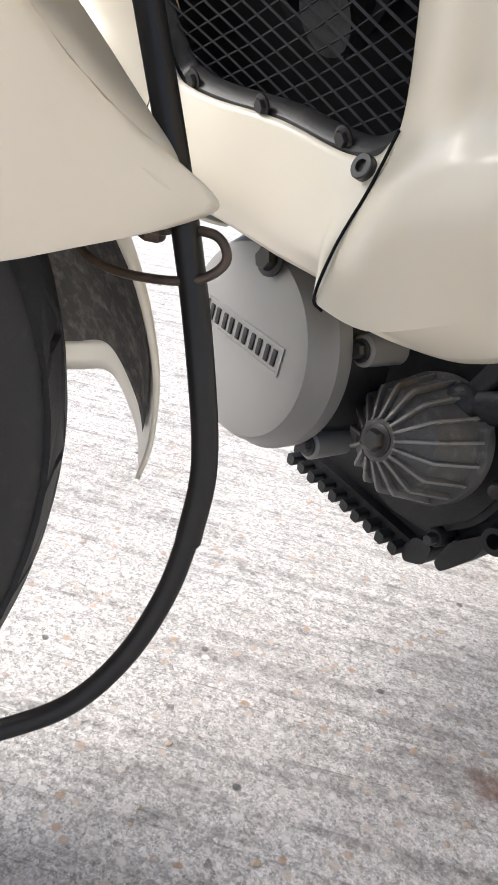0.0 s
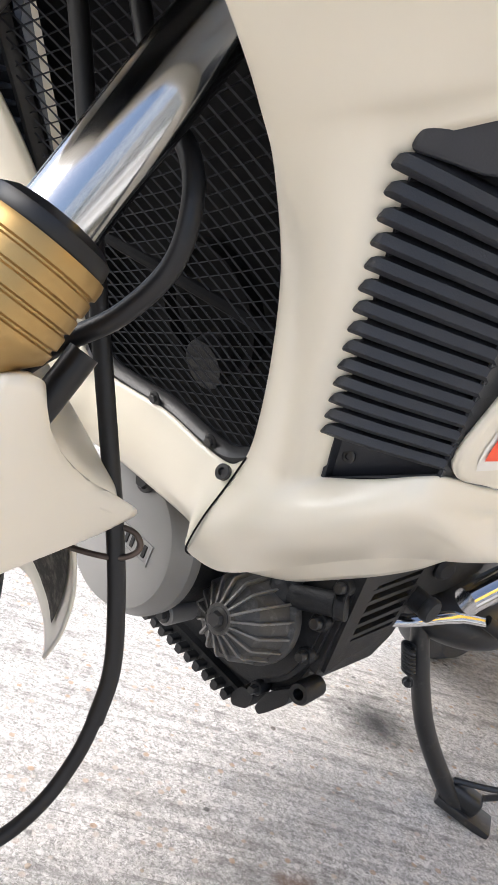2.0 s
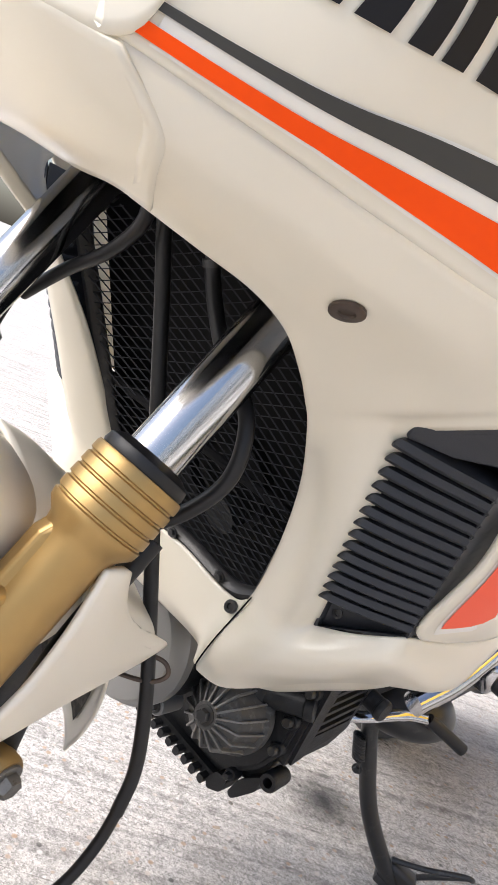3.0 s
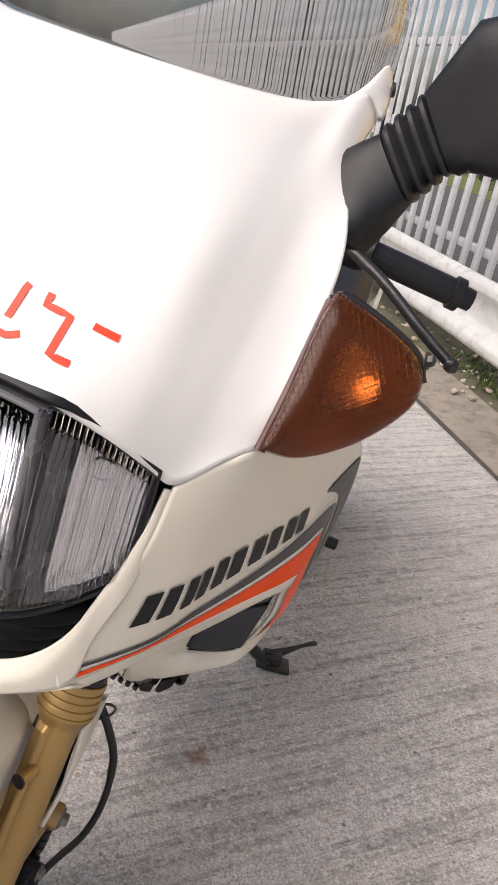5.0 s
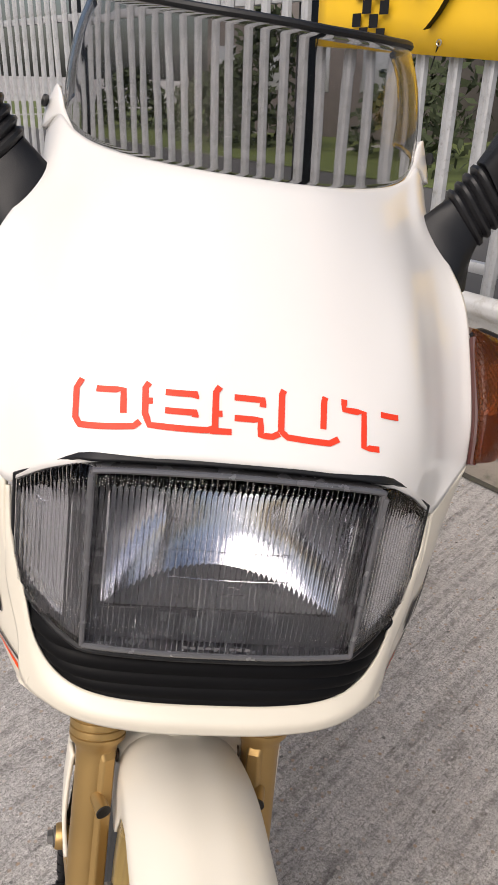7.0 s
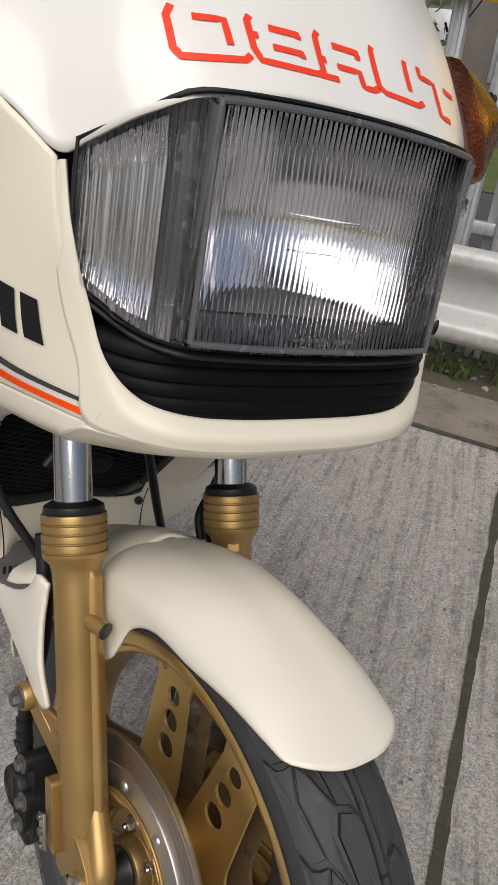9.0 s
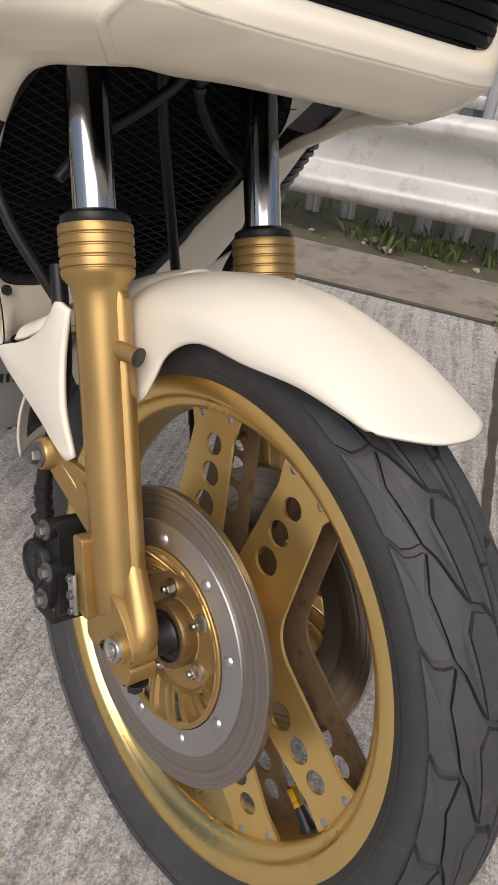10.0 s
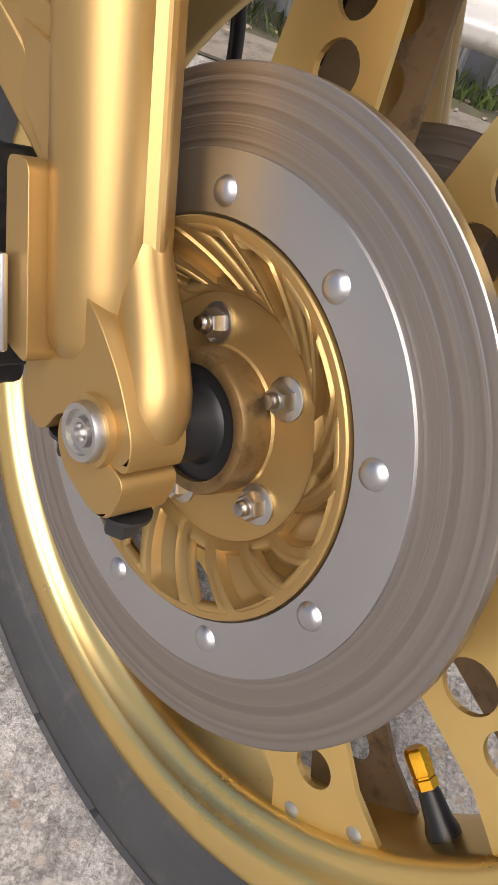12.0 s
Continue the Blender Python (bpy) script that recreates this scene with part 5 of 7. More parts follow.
def side_panel(s):
    label = "cream side fairing panel"
    side = Sheet(SIDE, s, (0, 0.45, 0.75))
    panel = thicken(part("side_panel", side.grid(72, 40), CREAM, FAIRING, label), 0.004)
    under = Sheet(UNDER, s, (0.1 * s, 0.2, 0.95))
    # the rounded edge of the radiator opening, one sweep from the nose down the pillar
    raw = Sheet(UNDER, 1)
    rows = []
    for g in (0, 1):
        over = np.array((0.05 - 0.025 * g, 0.02 - 0.01 * g, 0.02 - 0.01 * g))
        rows.append([tuple(raw.at(k / 6, 0.25 * g)) for k in range(7)] + [tuple(np.array(LEG[j][0]) + over) for j in range(1, 4)] + [LOWER[m][6 - g] for m in range(5)])
    for i, v in enumerate((0.5, 0.625, 0.75, 1.0, 1.0)):
        row = [tuple(raw.at(k / 6, v) + (np.array((-0.006, 0.006, 0.010)) if i == 4 else 0)) for k in range(6)]
        rows.append(row + [LEG[j][i] for j in range(5)] + [LOWER[m][4 - i] for m in range(1, 5)])
    # one row beyond the edge, so that the curve runs on into the lower panel
    rows.insert(0, [tuple(2 * np.array(a) - np.array(b)) for a, b in zip(rows[0][:10], rows[1])] + [LOWER[m][7] for m in range(5)])
    sweep = Sheet(rows, s, (0.24 * s, 0.45, 0.75))
    skin = Sheet([r[:-1] for r in rows], s)
    bm = bmesh.new()
    nu, nv = 8, 5
    vs = {}
    step = np.array((-0.002 * s, 0.002, 0.0045))   # the underside is lapped behind the panel's edge

    def corner(i, j):
        if (i, j) not in vs:
            v = (j / nv + 1) / 7
            if i <= 13 * nu:
                q = skin.at(i / (13 * nu), v)
            else:
                f = (i - 13 * nu - 1) / (nu - 1) * 0.98 + 0.02
                q = skin.at(1.0, v) * (1 - f) + sweep.at(1.0, v) * f + step * (1 - f)
            vs[i, j] = bm.verts.new(q)
        return vs[i, j]
    for i in range(14 * nu):
        for j in range(6 * nv):
            if 6 * nu <= i < 10 * nu and j < 2 * nv:
                continue  # the vent
            bm.faces.new((corner(i, j), corner(i + 1, j), corner(i + 1, j + 1), corner(i, j + 1)))
    # the panel runs on to its rear edge
    low, hem = Sheet(LOWER[:4], s), Sheet(LOWER[3:], s)
    for i in range(4 * nu + 1):
        for j in range(1, 19):
            u = (6 + j / 6) / 9
            f = (i - 3 * nu - 1) / (nu - 1) * 0.98 + 0.02
            vs[10 * nu + i, -j] = bm.verts.new(low.at(u, i / (3 * nu)) if i <= 3 * nu else hem.at(u, f) + step * (1 - f))
    for i in range(10 * nu, 14 * nu):
        for j in range(-18, 0):
            bm.faces.new((vs[i, j], vs[i + 1, j], vs[i + 1, j + 1], vs[i, j + 1]))
    for j in range(-18, 6 * nv):
        for i in (13 * nu, 13 * nu + 1):
            bm.edges.get((vs[i, j], vs[i, j + 1])).smooth = False  # the fold where it turns under
    face_out(bm, (0.24 * s, 0.45, 0.75))
    thicken(part("pillar", bm, CREAM, panel), 0.004)
    # stripes
    def tape(name, mat, u0, u1, lo, hi, lift):
        part(name, side.grid(80, 4, (u0, u1, 0, 1), lift, lo, hi), mat, panel)

    def taper(u, a, b, u0, u1):
        f = min(max((u - u0) / (u1 - u0), 0), 1)
        return a + (b - a) * f ** 1.4
    def bend(u, a, b, u1, c):
        # rises to the corner at u1, then drops off to c
        return taper(u, a, b, 0.0, u1) if u < u1 else taper(u, b, c, u1, u1 + 0.10)
    under_edge = lambda u: 0.955 - 0.028 * min(1.0, u / 0.15)
    tape("stripe", WHITE, 0.03, 0.90, lambda u: bend(u, 0.80, 0.33, 0.60, 0.36), lambda u: under_edge(u) + 0.014, 0.0006)
    tape("stripe", GREY, 0.02, 0.93, lambda u: bend(u, 0.80, 0.37, 0.60, 0.40), lambda u: bend(u, 0.832, 0.60, 0.57, 0.62), 0.0014)
    tape("stripe", ORANGE, 0.015, 0.655, lambda u: bend(u, 0.886, 0.665, 0.555, 0.70), under_edge, 0.0014)
    tape("stripe", SALMON, 0.655, 0.88, lambda u: bend(u, 0.885, 0.655, 0.555, 0.70), under_edge, 0.0014)
    tape("stripe", GREY, 0.47, 0.985, lambda u: 0.32 - 0.30 * min(1, (u - 0.47) / 0.14), lambda u: 0.322, 0.0012)
    # maker's name: five pairs of plain slanted bars
    for k in range(5):
        a = 0.058 + 0.073 * k
        for b0, b1 in ((a, a + 0.025), (a + 0.034, a + 0.059)):
            part("letter_bar", side.grid(6, 6, (b0, b1, 0, 1), 0.0014, lambda u: 0.435 - 0.16 * u, lambda u: 0.585 - 0.20 * u), INK, panel, "black mark of the maker's name")
    # vent with horizontal louvres
    tl, tr, br, bl = (Vector((s * x, y, z)) for x, y, z in ((0.212, 0.272, 0.745), (0.268, 0.300, 0.778), (0.242, 0.392, 0.596), (0.177, 0.386, 0.557)))
    bm = bmesh.new()
    back = Vector((0, 0.055, 0))
    bm.faces.new([bm.verts.new(p + back) for p in (tl, tr, br, bl)])
    vent = part("vent", bm, VENT, panel, "black louvred side vent", smooth=False)
    thicken(vent, 0.003, 0)
    bm = bmesh.new()
    a, b = [bm.verts.new(p) for p in (tl, tr, br, bl)], [bm.verts.new(p + back) for p in (tl, tr, br, bl)]
    for i in range(4):
        bm.faces.new((a[i], a[(i + 1) % 4], b[(i + 1) % 4], b[i]))
    thicken(part("surround", bm, VENT, vent, smooth=False), 0.003, 0)
    n = 14
    for k in range(n):
        f = 0.035 + (k + 0.4) / n * 0.80
        g = f + 0.20 - 0.06 * f
        p, q = tl.lerp(bl, f), tr.lerp(br, g) if g < 1 else br.lerp(bl, (g - 1) * 0.8)
        out = (p - q).normalized()
        sp = spline([p + out * 0.006 + Vector((0, -0.003, 0)), p.lerp(q, 0.12) + Vector((0, -0.007, 0)), p.lerp(q, 0.5) + Vector((0, -0.006, 0)), q - out * 0.002 + Vector((0, 0.002, 0))], 16)
        bm = bmesh.new()
        top = []
        for i, c in enumerate(sp):
            w = (0.35, 0.80, 0.95)[i] if i < 3 else 1.0
            top.append([bm.verts.new(Vector(c) + Vector((0, 1.2 * dy * w, -0.004 + 1.25 * (dz + 0.003) * w))) for dy, dz in ((0.001, -0.003), (-0.004, -0.001), (-0.003, 0.003), (0.004, 0.0055), (0.026, 0.008), (0.027, 0.0055), (0.005, -0.003))])
        for r0, r1 in zip(top, top[1:]):
            for i in range(7):
                bm.faces.new((r0[i], r1[i], r1[(i + 1) % 7], r0[(i + 1) % 7]))
        bm.faces.new(top[0]), bm.faces.new(top[-1][::-1])
        bmesh.ops.recalc_face_normals(bm, faces=bm.faces)
        part("louvre", bm, VENT, vent)
    bm = bmesh.new()
    bm.faces.new([bm.verts.new(p + Vector((0, 0.010, 0))) for p in (tl.lerp(bl, 0.80), tr.lerp(br, 0.80), br, bl)])
    thicken(part("corner_plate", bm, VENT, vent, smooth=False), 0.003, 0)
    bm = bmesh.new()
    rim = [tl + Vector((0, -0.004, 0.004)), tl.lerp(tr, 0.35) + Vector((0, -0.005, 0.010)), tr + Vector((0, -0.003, 0.004)), tr.lerp(br, 0.15) + Vector((0, -0.003, 0)), tl.lerp(bl, 0.035).lerp(tr.lerp(br, 0.19), 0.5) + Vector((0, -0.006, 0)), tl.lerp(bl, 0.035) + Vector((0, -0.005, 0))]
    bm.faces.new([bm.verts.new(q) for q in rim])
    soften(thicken(part("top_plate", bm, VENT, vent, smooth=False), 0.008, 1), 0.003)
    bolt("screw", tl.lerp(bl, 0.91).lerp(tr.lerp(br, 0.91), 0.14) + Vector((0, 0.007, 0)), (0, -1, 0), 0.0045, vent, SATIN, 0.002, washer=False, hexagon=False, socket=True)
    # large slotted screw under the shoulder
    p, nrm = under.at(0.46, 0.46), under.normal(0.46, 0.46)
    bolt("panel_screw", p + nrm * 0.0005, nrm, 0.0092, panel, RUST, 0.0022, washer=False, hexagon=False, socket=True)
    return panel


for s in (-1, 1):
    side_panel(s)


def chin():
    """Lower cowl under the radiator, with the frame round the opening."""
    half = [
        [(0, 0.418, 0.515), (0.060, 0.412, 0.513), (0.090, 0.407, 0.517), (0.104, 0.401, 0.527)],
        [(0, 0.418, 0.486), (0.060, 0.410, 0.488), (0.088, 0.400, 0.495), (0.102, 0.397, 0.505)],
        [(0, 0.426, 0.460), (0.062, 0.413, 0.463), (0.089, 0.393, 0.471), (0.0995, 0.391, 0.477)],
        [(0, 0.442, 0.438), (0.064, 0.430, 0.443), (0.089, 0.396, 0.448), (0.098, 0.389, 0.450)],
    ]
    rows = [[(-x, y, z) for x, y, z in r[:0:-1]] + r for r in half]
    c = thicken(part("chin_panel", Sheet(rows, 1, (0, 0.7, 0.5)).grid(60, 20), CREAM, FAIRING, "cream chin panel below the radiator"), 0.004)
    for x in (-0.095, 0.095):
        bolt("panel_screw", (x, 0.399, 0.512), (0, -1, 0.3), 0.0062, c, SATIN, 0.004, washer=False, hexagon=False, socket=True)
    for sd in (-1, 1):
        part("seam", tube(spline([(sd * x, y, z) for x, y, z in ((0.108, 0.3985, 0.532), (0.1025, 0.3975, 0.505), (0.0995, 0.3905, 0.477), (0.0975, 0.3885, 0.450), (0.099, 0.395, 0.443))], 24), 0.0008, 6), DARK, c, "thin dark joint line")
    return c


chin()


def nose_lip():
    """Lower lip of the nose under the light, running into the sides."""
    half = [
        [(0, -0.030, 0.848), (0.06, -0.028, 0.848), (0.105, -0.020, 0.850), (0.135, -0.006, 0.858), (0.156, 0.010, 0.880), (0.167, 0.025, 0.915), (0.180, 0.038, 0.960), (0.186, 0.052, 1.004)],
        [(0, -0.042, 0.838), (0.06, -0.040, 0.838), (0.108, -0.031, 0.839), (0.142, -0.012, 0.845), (0.1602, 0.0085, 0.868), (0.1693, 0.0235, 0.905), (0.1845, 0.0400, 0.955), (0.188, 0.055, 1.003)],
        [(0, -0.042, 0.825), (0.06, -0.040, 0.825), (0.110, -0.030, 0.826), (0.146, -0.010, 0.829), (0.1668, 0.0108, 0.834), (0.1718, 0.0222, 0.872), (0.1856, 0.0408, 0.925), (0.190, 0.060, 1.000)],
    ]
    rows = [[(-x, y, z) for x, y, z in r[:0:-1]] + r for r in half]
    lip = thicken(part("nose_lip", Sheet(rows, 1, (0, 0.3, 0.93)).grid(90, 12), CREAM, FAIRING, "cream lower lip of the nose"), 0.003)
    under = [
        [(0, -0.042, 0.825), (0.06, -0.040, 0.825), (0.110, -0.030, 0.826), (0.144, -0.0115, 0.829), (0.1675, 0.0090, 0.8287)],
        [(0, -0.025, 0.812), (0.06, -0.023, 0.812), (0.108, -0.012, 0.813), (0.142, 0.006, 0.814), (0.174, 0.0350, 0.8128)],
        [(0, 0.012, 0.797), (0.06, 0.016, 0.797), (0.105, 0.024, 0.796), (0.136, 0.034, 0.798), (0.166, 0.0470, 0.8005)],
        [(0, 0.055, 0.790), (0.06, 0.056, 0.790), (0.10, 0.060, 0.788), (0.13, 0.060, 0.789), (0.148, 0.0680, 0.7865)],
    ]
    rows = [[(-x, y, z) for x, y, z in r[:0:-1]] + r for r in under]
    thicken(part("lip_underside", Sheet(rows, 1, (0, 0.2, 0.95)).grid(60, 16), CREAM, lip), 0.003)


nose_lip()


def front_grille():
    """Black slats below the headlamp."""
    grille = empty("front_grille", label="black plastic slatted grille below the headlamp")
    grille.parent = BIKE
    def arc(wd, y, z, n=24):
        return spline([(-wd * 0.950, y + 0.052, z + 0.004), (-wd * 0.92, y + 0.034, z + 0.002), (-wd * 0.68, y + 0.006, z), (0, y, z - 0.001), (wd * 0.68, y + 0.006, z), (wd * 0.92, y + 0.034, z + 0.002), (wd * 0.950, y + 0.052, z + 0.004)], n)
    for k, (wd, y, z) in enumerate(((0.170, -0.012, 0.892), (0.166, -0.016, 0.880), (0.160, -0.019, 0.869), (0.150, -0.022, 0.859), (0.136, -0.024, 0.850))):
        part("slat", tube(arc(wd, y, z, 36), 0.0085, 8, flat=0.45), GRILLE, grille)
    bm = bmesh.new()
    a, b = arc(0.172, 0.012, 0.90, 30), arc(0.140, -0.004, 0.838, 30)
    va, vb = [bm.verts.new(p) for p in a], [bm.verts.new(p) for p in b]
    for i in range(29):
        bm.faces.new((va[i], va[i + 1], vb[i + 1], vb[i]))
    thicken(part("backing", bm, GRILLE, grille), 0.002)


front_grille()


def headlamp():
    lamp = empty("headlamp", label="rectangular headlamp with ribbed clear glass and side lights")
    lamp.parent = BIKE
    # front face of the light: gently bowed, wrapped at the ends
    def face(x, z, lift=0.0):
        k = abs(x)
        y = -0.020 + 0.10 * (z - 0.975) + (0.45 * max(0, k - 0.02) ** 2 * 1.2) + max(0, k - 0.114) * 0.72
        return Vector((x, y - lift, z))
    def shell(x0, x1, zlo, zhi, lift, nx, nz, ribs=0.0, pitch=0.004, bm=None):
        bm = bm or bmesh.new()
        vs = []
        for i in range(nx + 1):
            x = x0 + (x1 - x0) * i / nx
            col = []
            for j in range(nz + 1):
                a, b = zlo(x), zhi(x)
                z = a + (b - a) * j / nz
                col.append(bm.verts.new(face(x, z, lift + ribs * (0.5 + 0.5 * math.cos(2 * math.pi * x / pitch)))))
            vs.append(col)
        for i in range(nx):
            for j in range(nz):
                bm.faces.new((vs[i][j], vs[i + 1][j], vs[i + 1][j + 1], vs[i][j + 1]))
        face_out(bm, (0, 0.3, 0.97))
        return bm
    top = lambda x: 1.067 - 0.05 * x * x / 0.0144 * 0.10 - 0.375 * (abs(x) - 0.125 + math.sqrt((abs(x) - 0.125) ** 2 + 0.00012))
    bot = lambda x: 0.902 + 0.32 * (abs(x) - 0.138 + math.sqrt((abs(x) - 0.138) ** 2 + 0.00012)) - 0.001 + 0.0015 * (abs(x) / 0.12) ** 2
    lens = part("lens", shell(-0.112, 0.112, bot, lambda x: top(x) - 0.001, 0.004, 480, 4, 0.0007, 0.0045), LENS, lamp, "ribbed clear headlamp glass")
    thicken(lens, 0.003)
    # bezel frame round the main glass
    for fn in (lambda x: top(x) - 0.001, lambda x: bot(x) + 0.004):
        part("bezel", tube([face(x, fn(x), 0.005) for x in np.linspace(-0.113, 0.113, 40)], 0.0026, 8), CLEAREDGE, lamp)
    for x in (-0.113, 0.113):
        part("bezel", tube([face(x, z, 0.005) for z in np.linspace(0.907, 1.061, 12)], 0.0024, 8), CLEAREDGE, lamp)
        # clear web between the main glass and the side light
        part("web", block((0.0045, 0.026, 0.150), Matrix.Translation((x * 1.012, face(x, 0.982).y + 0.011, 0.982)), 0.001), CLEAREDGE, lamp)
    # reflector: a bowl cut off by a bright roof and a dark floor
    def bowl(x, z):
        return 0.096 - 0.078 * ((x / 0.1) ** 2 * 0.85 + (z / 0.1) ** 2 * 0.9)
    bm = bmesh.new()
    nx, nz = 48, 28
    vs = [[bm.verts.new((-0.1 + 0.2 * i / nx, bowl(-0.1 + 0.2 * i / nx, -0.061 + 0.130 * j / nz), 0.926 + 0.130 * j / nz)) for j in range(nz + 1)] for i in range(nx + 1)]
    for i in range(nx):
        for j in range(nz):
            bm.faces.new((vs[i][j], vs[i + 1][j], vs[i + 1][j + 1], vs[i][j + 1]))
    part("reflector", bm, REFLECTOR, lamp, "bright bowl reflector")
    for z, mat, lab in ((1.056, REFLECTOR, ""), (0.926, GREYFLOOR, "dark reflector floor")):
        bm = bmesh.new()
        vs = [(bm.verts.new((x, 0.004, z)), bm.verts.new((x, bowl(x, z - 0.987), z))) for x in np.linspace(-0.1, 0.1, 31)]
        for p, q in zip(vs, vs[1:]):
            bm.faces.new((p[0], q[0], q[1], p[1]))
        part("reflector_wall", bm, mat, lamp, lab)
    for x in (-0.1, 0.1):
        part("reflector_wall", block((0.001, 0.026, 0.130), Matrix.Translation((x, 0.015, 0.991)), 0), REFLECTOR, lamp)
    for s in (-1, 1):
        side = part("side_light", shell(min(s * 0.115, s * 0.177), max(s * 0.115, s * 0.177), bot, top, 0.001, 160, 4, 0.0006, 0.0034), LENS, lamp, "ribbed clear side light")
        thicken(side, 0.003)
        bm = shell(min(s * 0.131, s * 0.171), max(s * 0.131, s * 0.171), lambda x: bot(x) + 0.010, lambda x: top(x) - 0.012, -0.012, 110, 4, 0.0014, 0.0040)
        part("side_reflector", bm, SIDEREF, lamp)
        bm = shell(min(s * 0.116, s * 0.178), max(s * 0.116, s * 0.178), bot, top, -0.016, 160, 4, 0.0012, 0.0030)
        part("side_backing", bm, CLEAREDGE, lamp, "grey ribbed backing of the side light")
        for z in (1.022, 0.918):
            p = face(s * 0.150, z, 0.002)
            part("screw", lathe([(0, 0.004), (0.0075, 0.004), (0.009, 0.001), (0.009, -0.001)], p, (s * 0.4, -1, 0), 24), LENS, lamp, "clear screw boss")
    # black housing: floor, roof and back, open at the front
    for sgn, fn in ((1, lambda x: top(x) + 0.0035), (-1, lambda x: bot(x) - 0.008)):
        bm = bmesh.new()
        vs = [[bm.verts.new(face(x, fn(x), -d)) for d in (0.002, 0.05, 0.128)] for x in np.linspace(-0.180, 0.180, 41)]
        for p, q in zip(vs, vs[1:]):
            for i in range(2):
                bm.faces.new((p[i], q[i], q[i + 1], p[i + 1]))
        thicken(part("housing", bm, BLACK, lamp), 0.003, 0)
    thicken(part("housing_back", shell(-0.180, 0.180, lambda x: bot(x) - 0.008, lambda x: top(x) + 0.006, -0.130, 40, 4), BLACK, lamp), 0.003)
    # grey surround between the reflector and the glass edge
    rim = plate([(-0.111, 0.905), (0.111, 0.905), (0.111, 1.064), (-0.111, 1.064)], [rounded([(-0.101, 0.925), (-0.101, 1.056), (0.101, 1.056), (0.101, 0.925)], 0.008, 4)], 0.002, Matrix(((1, 0, 0, 0), (0, 0.10, 1, 0.0085 - 0.0975), (0, 1, 0, 0), (0, 0, 0, 1))))
    part("surround", rim, CLEAREDGE, lamp, smooth=False)
    # moulded ribs of the surround and the walls that join it to the glass
    bm = bmesh.new()
    for i in range(-24, 25):
        x = 0.0045 * i
        spans = ((0.906, 0.924), (1.057, 1.062)) if abs(x) < 0.1 else ((0.906, 1.062),)
        for z0, z1 in spans:
            block((0.0016, 0.0016, z1 - z0), Matrix.Translation((x, 0.0075 + 0.10 * ((z0 + z1) / 2 - 0.975), (z0 + z1) / 2)) @ Matrix.Rotation(radians(-5.7), 4, "X"), 0.0, 1, bm)
    part("surround_ribs", bm, CLEAREDGE, lamp, smooth=False)
    for fn in (lambda x: top(x) - 0.003, lambda x: bot(x) + 0.002):
        bm = bmesh.new()
        vs = [(bm.verts.new(face(x, fn(x), 0.002)), bm.verts.new(face(x, fn(x), -0.034))) for x in np.linspace(-0.112, 0.112, 41)]
        for p, q in zip(vs, vs[1:]):
            bm.faces.new((p[0], q[0], q[1], p[1]))
        part("surround_wall", bm, CLEAREDGE, lamp)
    for z in (0.999, 0.975):
        part("lens_step", tube([face(x, z + 0.02 * abs(x), 0.0015) for x in np.linspace(-0.05, 0.05, 12)], 0.0008, 6), LENS, lamp)
    for sgn, fn in ((1, top), (-1, bot)):
        part("gasket", tube([face(x, fn(x) + sgn * 0.003, -0.008) for x in np.linspace(-0.180, 0.180, 70)], 0.0016, 8), BLACK, lamp)
    for s in (-1, 1):
        part("gasket", tube([face(s * 0.180, z, -0.002) for z in np.linspace(bot(0.179) - 0.004, top(0.179) + 0.004, 14)], 0.0014, 8), BLACK, lamp)
    # bulb type moulded into the glass, in a small box
    cu = bpy.data.curves.new("bulb_mark", "FONT")
    cu.body, cu.size, cu.extrude, cu.align_x = "H4", 0.012, 0.0003, "CENTER"
    cu.materials.append(LENS)
    mark = new("bulb_mark", cu)
    mark.parent = lamp
    mark.matrix_basis = Matrix.Translation((0.004, face(0, 0.967).y - 0.0055, 0.967)) @ Matrix.Rotation(radians(90), 4, "X")
    for dx, dz, w, h in ((0, -0.003, 0.020, 0.0007), (0, 0.0115, 0.020, 0.0007), (-0.010, 0.004, 0.0007, 0.015), (0.010, 0.004, 0.0007, 0.015)):
        part("mark_box", block((w, 0.0006, h), Matrix.Translation((0.004 + dx, face(0, 0.967).y - 0.0055, 0.967 + dz)), 0), LENS, lamp)
    # maker's mark on the glass as fine bars
    for k in range(9):
        if k != 5:
            part("mark", block((0.0045, 0.0008, 0.0028), Matrix.Translation(face(-0.030 + 0.0065 * k, 0.914, 0.0072)), 0.0003), CLEAREDGE, lamp)


CLEAREDGE = shader("clear_glass_edge", (0.17, 0.17, 0.178), 0.26, metal=0.5, vary=0.05, scale=40)
SIDEREF = shader("side_light_reflector", (0.72, 0.72, 0.74), 0.16, metal=0.95, vary=0.03, scale=25)
GREYFLOOR = shader("grey_lamp_floor", (0.17, 0.17, 0.175), 0.3, vary=0.1, scale=20)
headlamp()


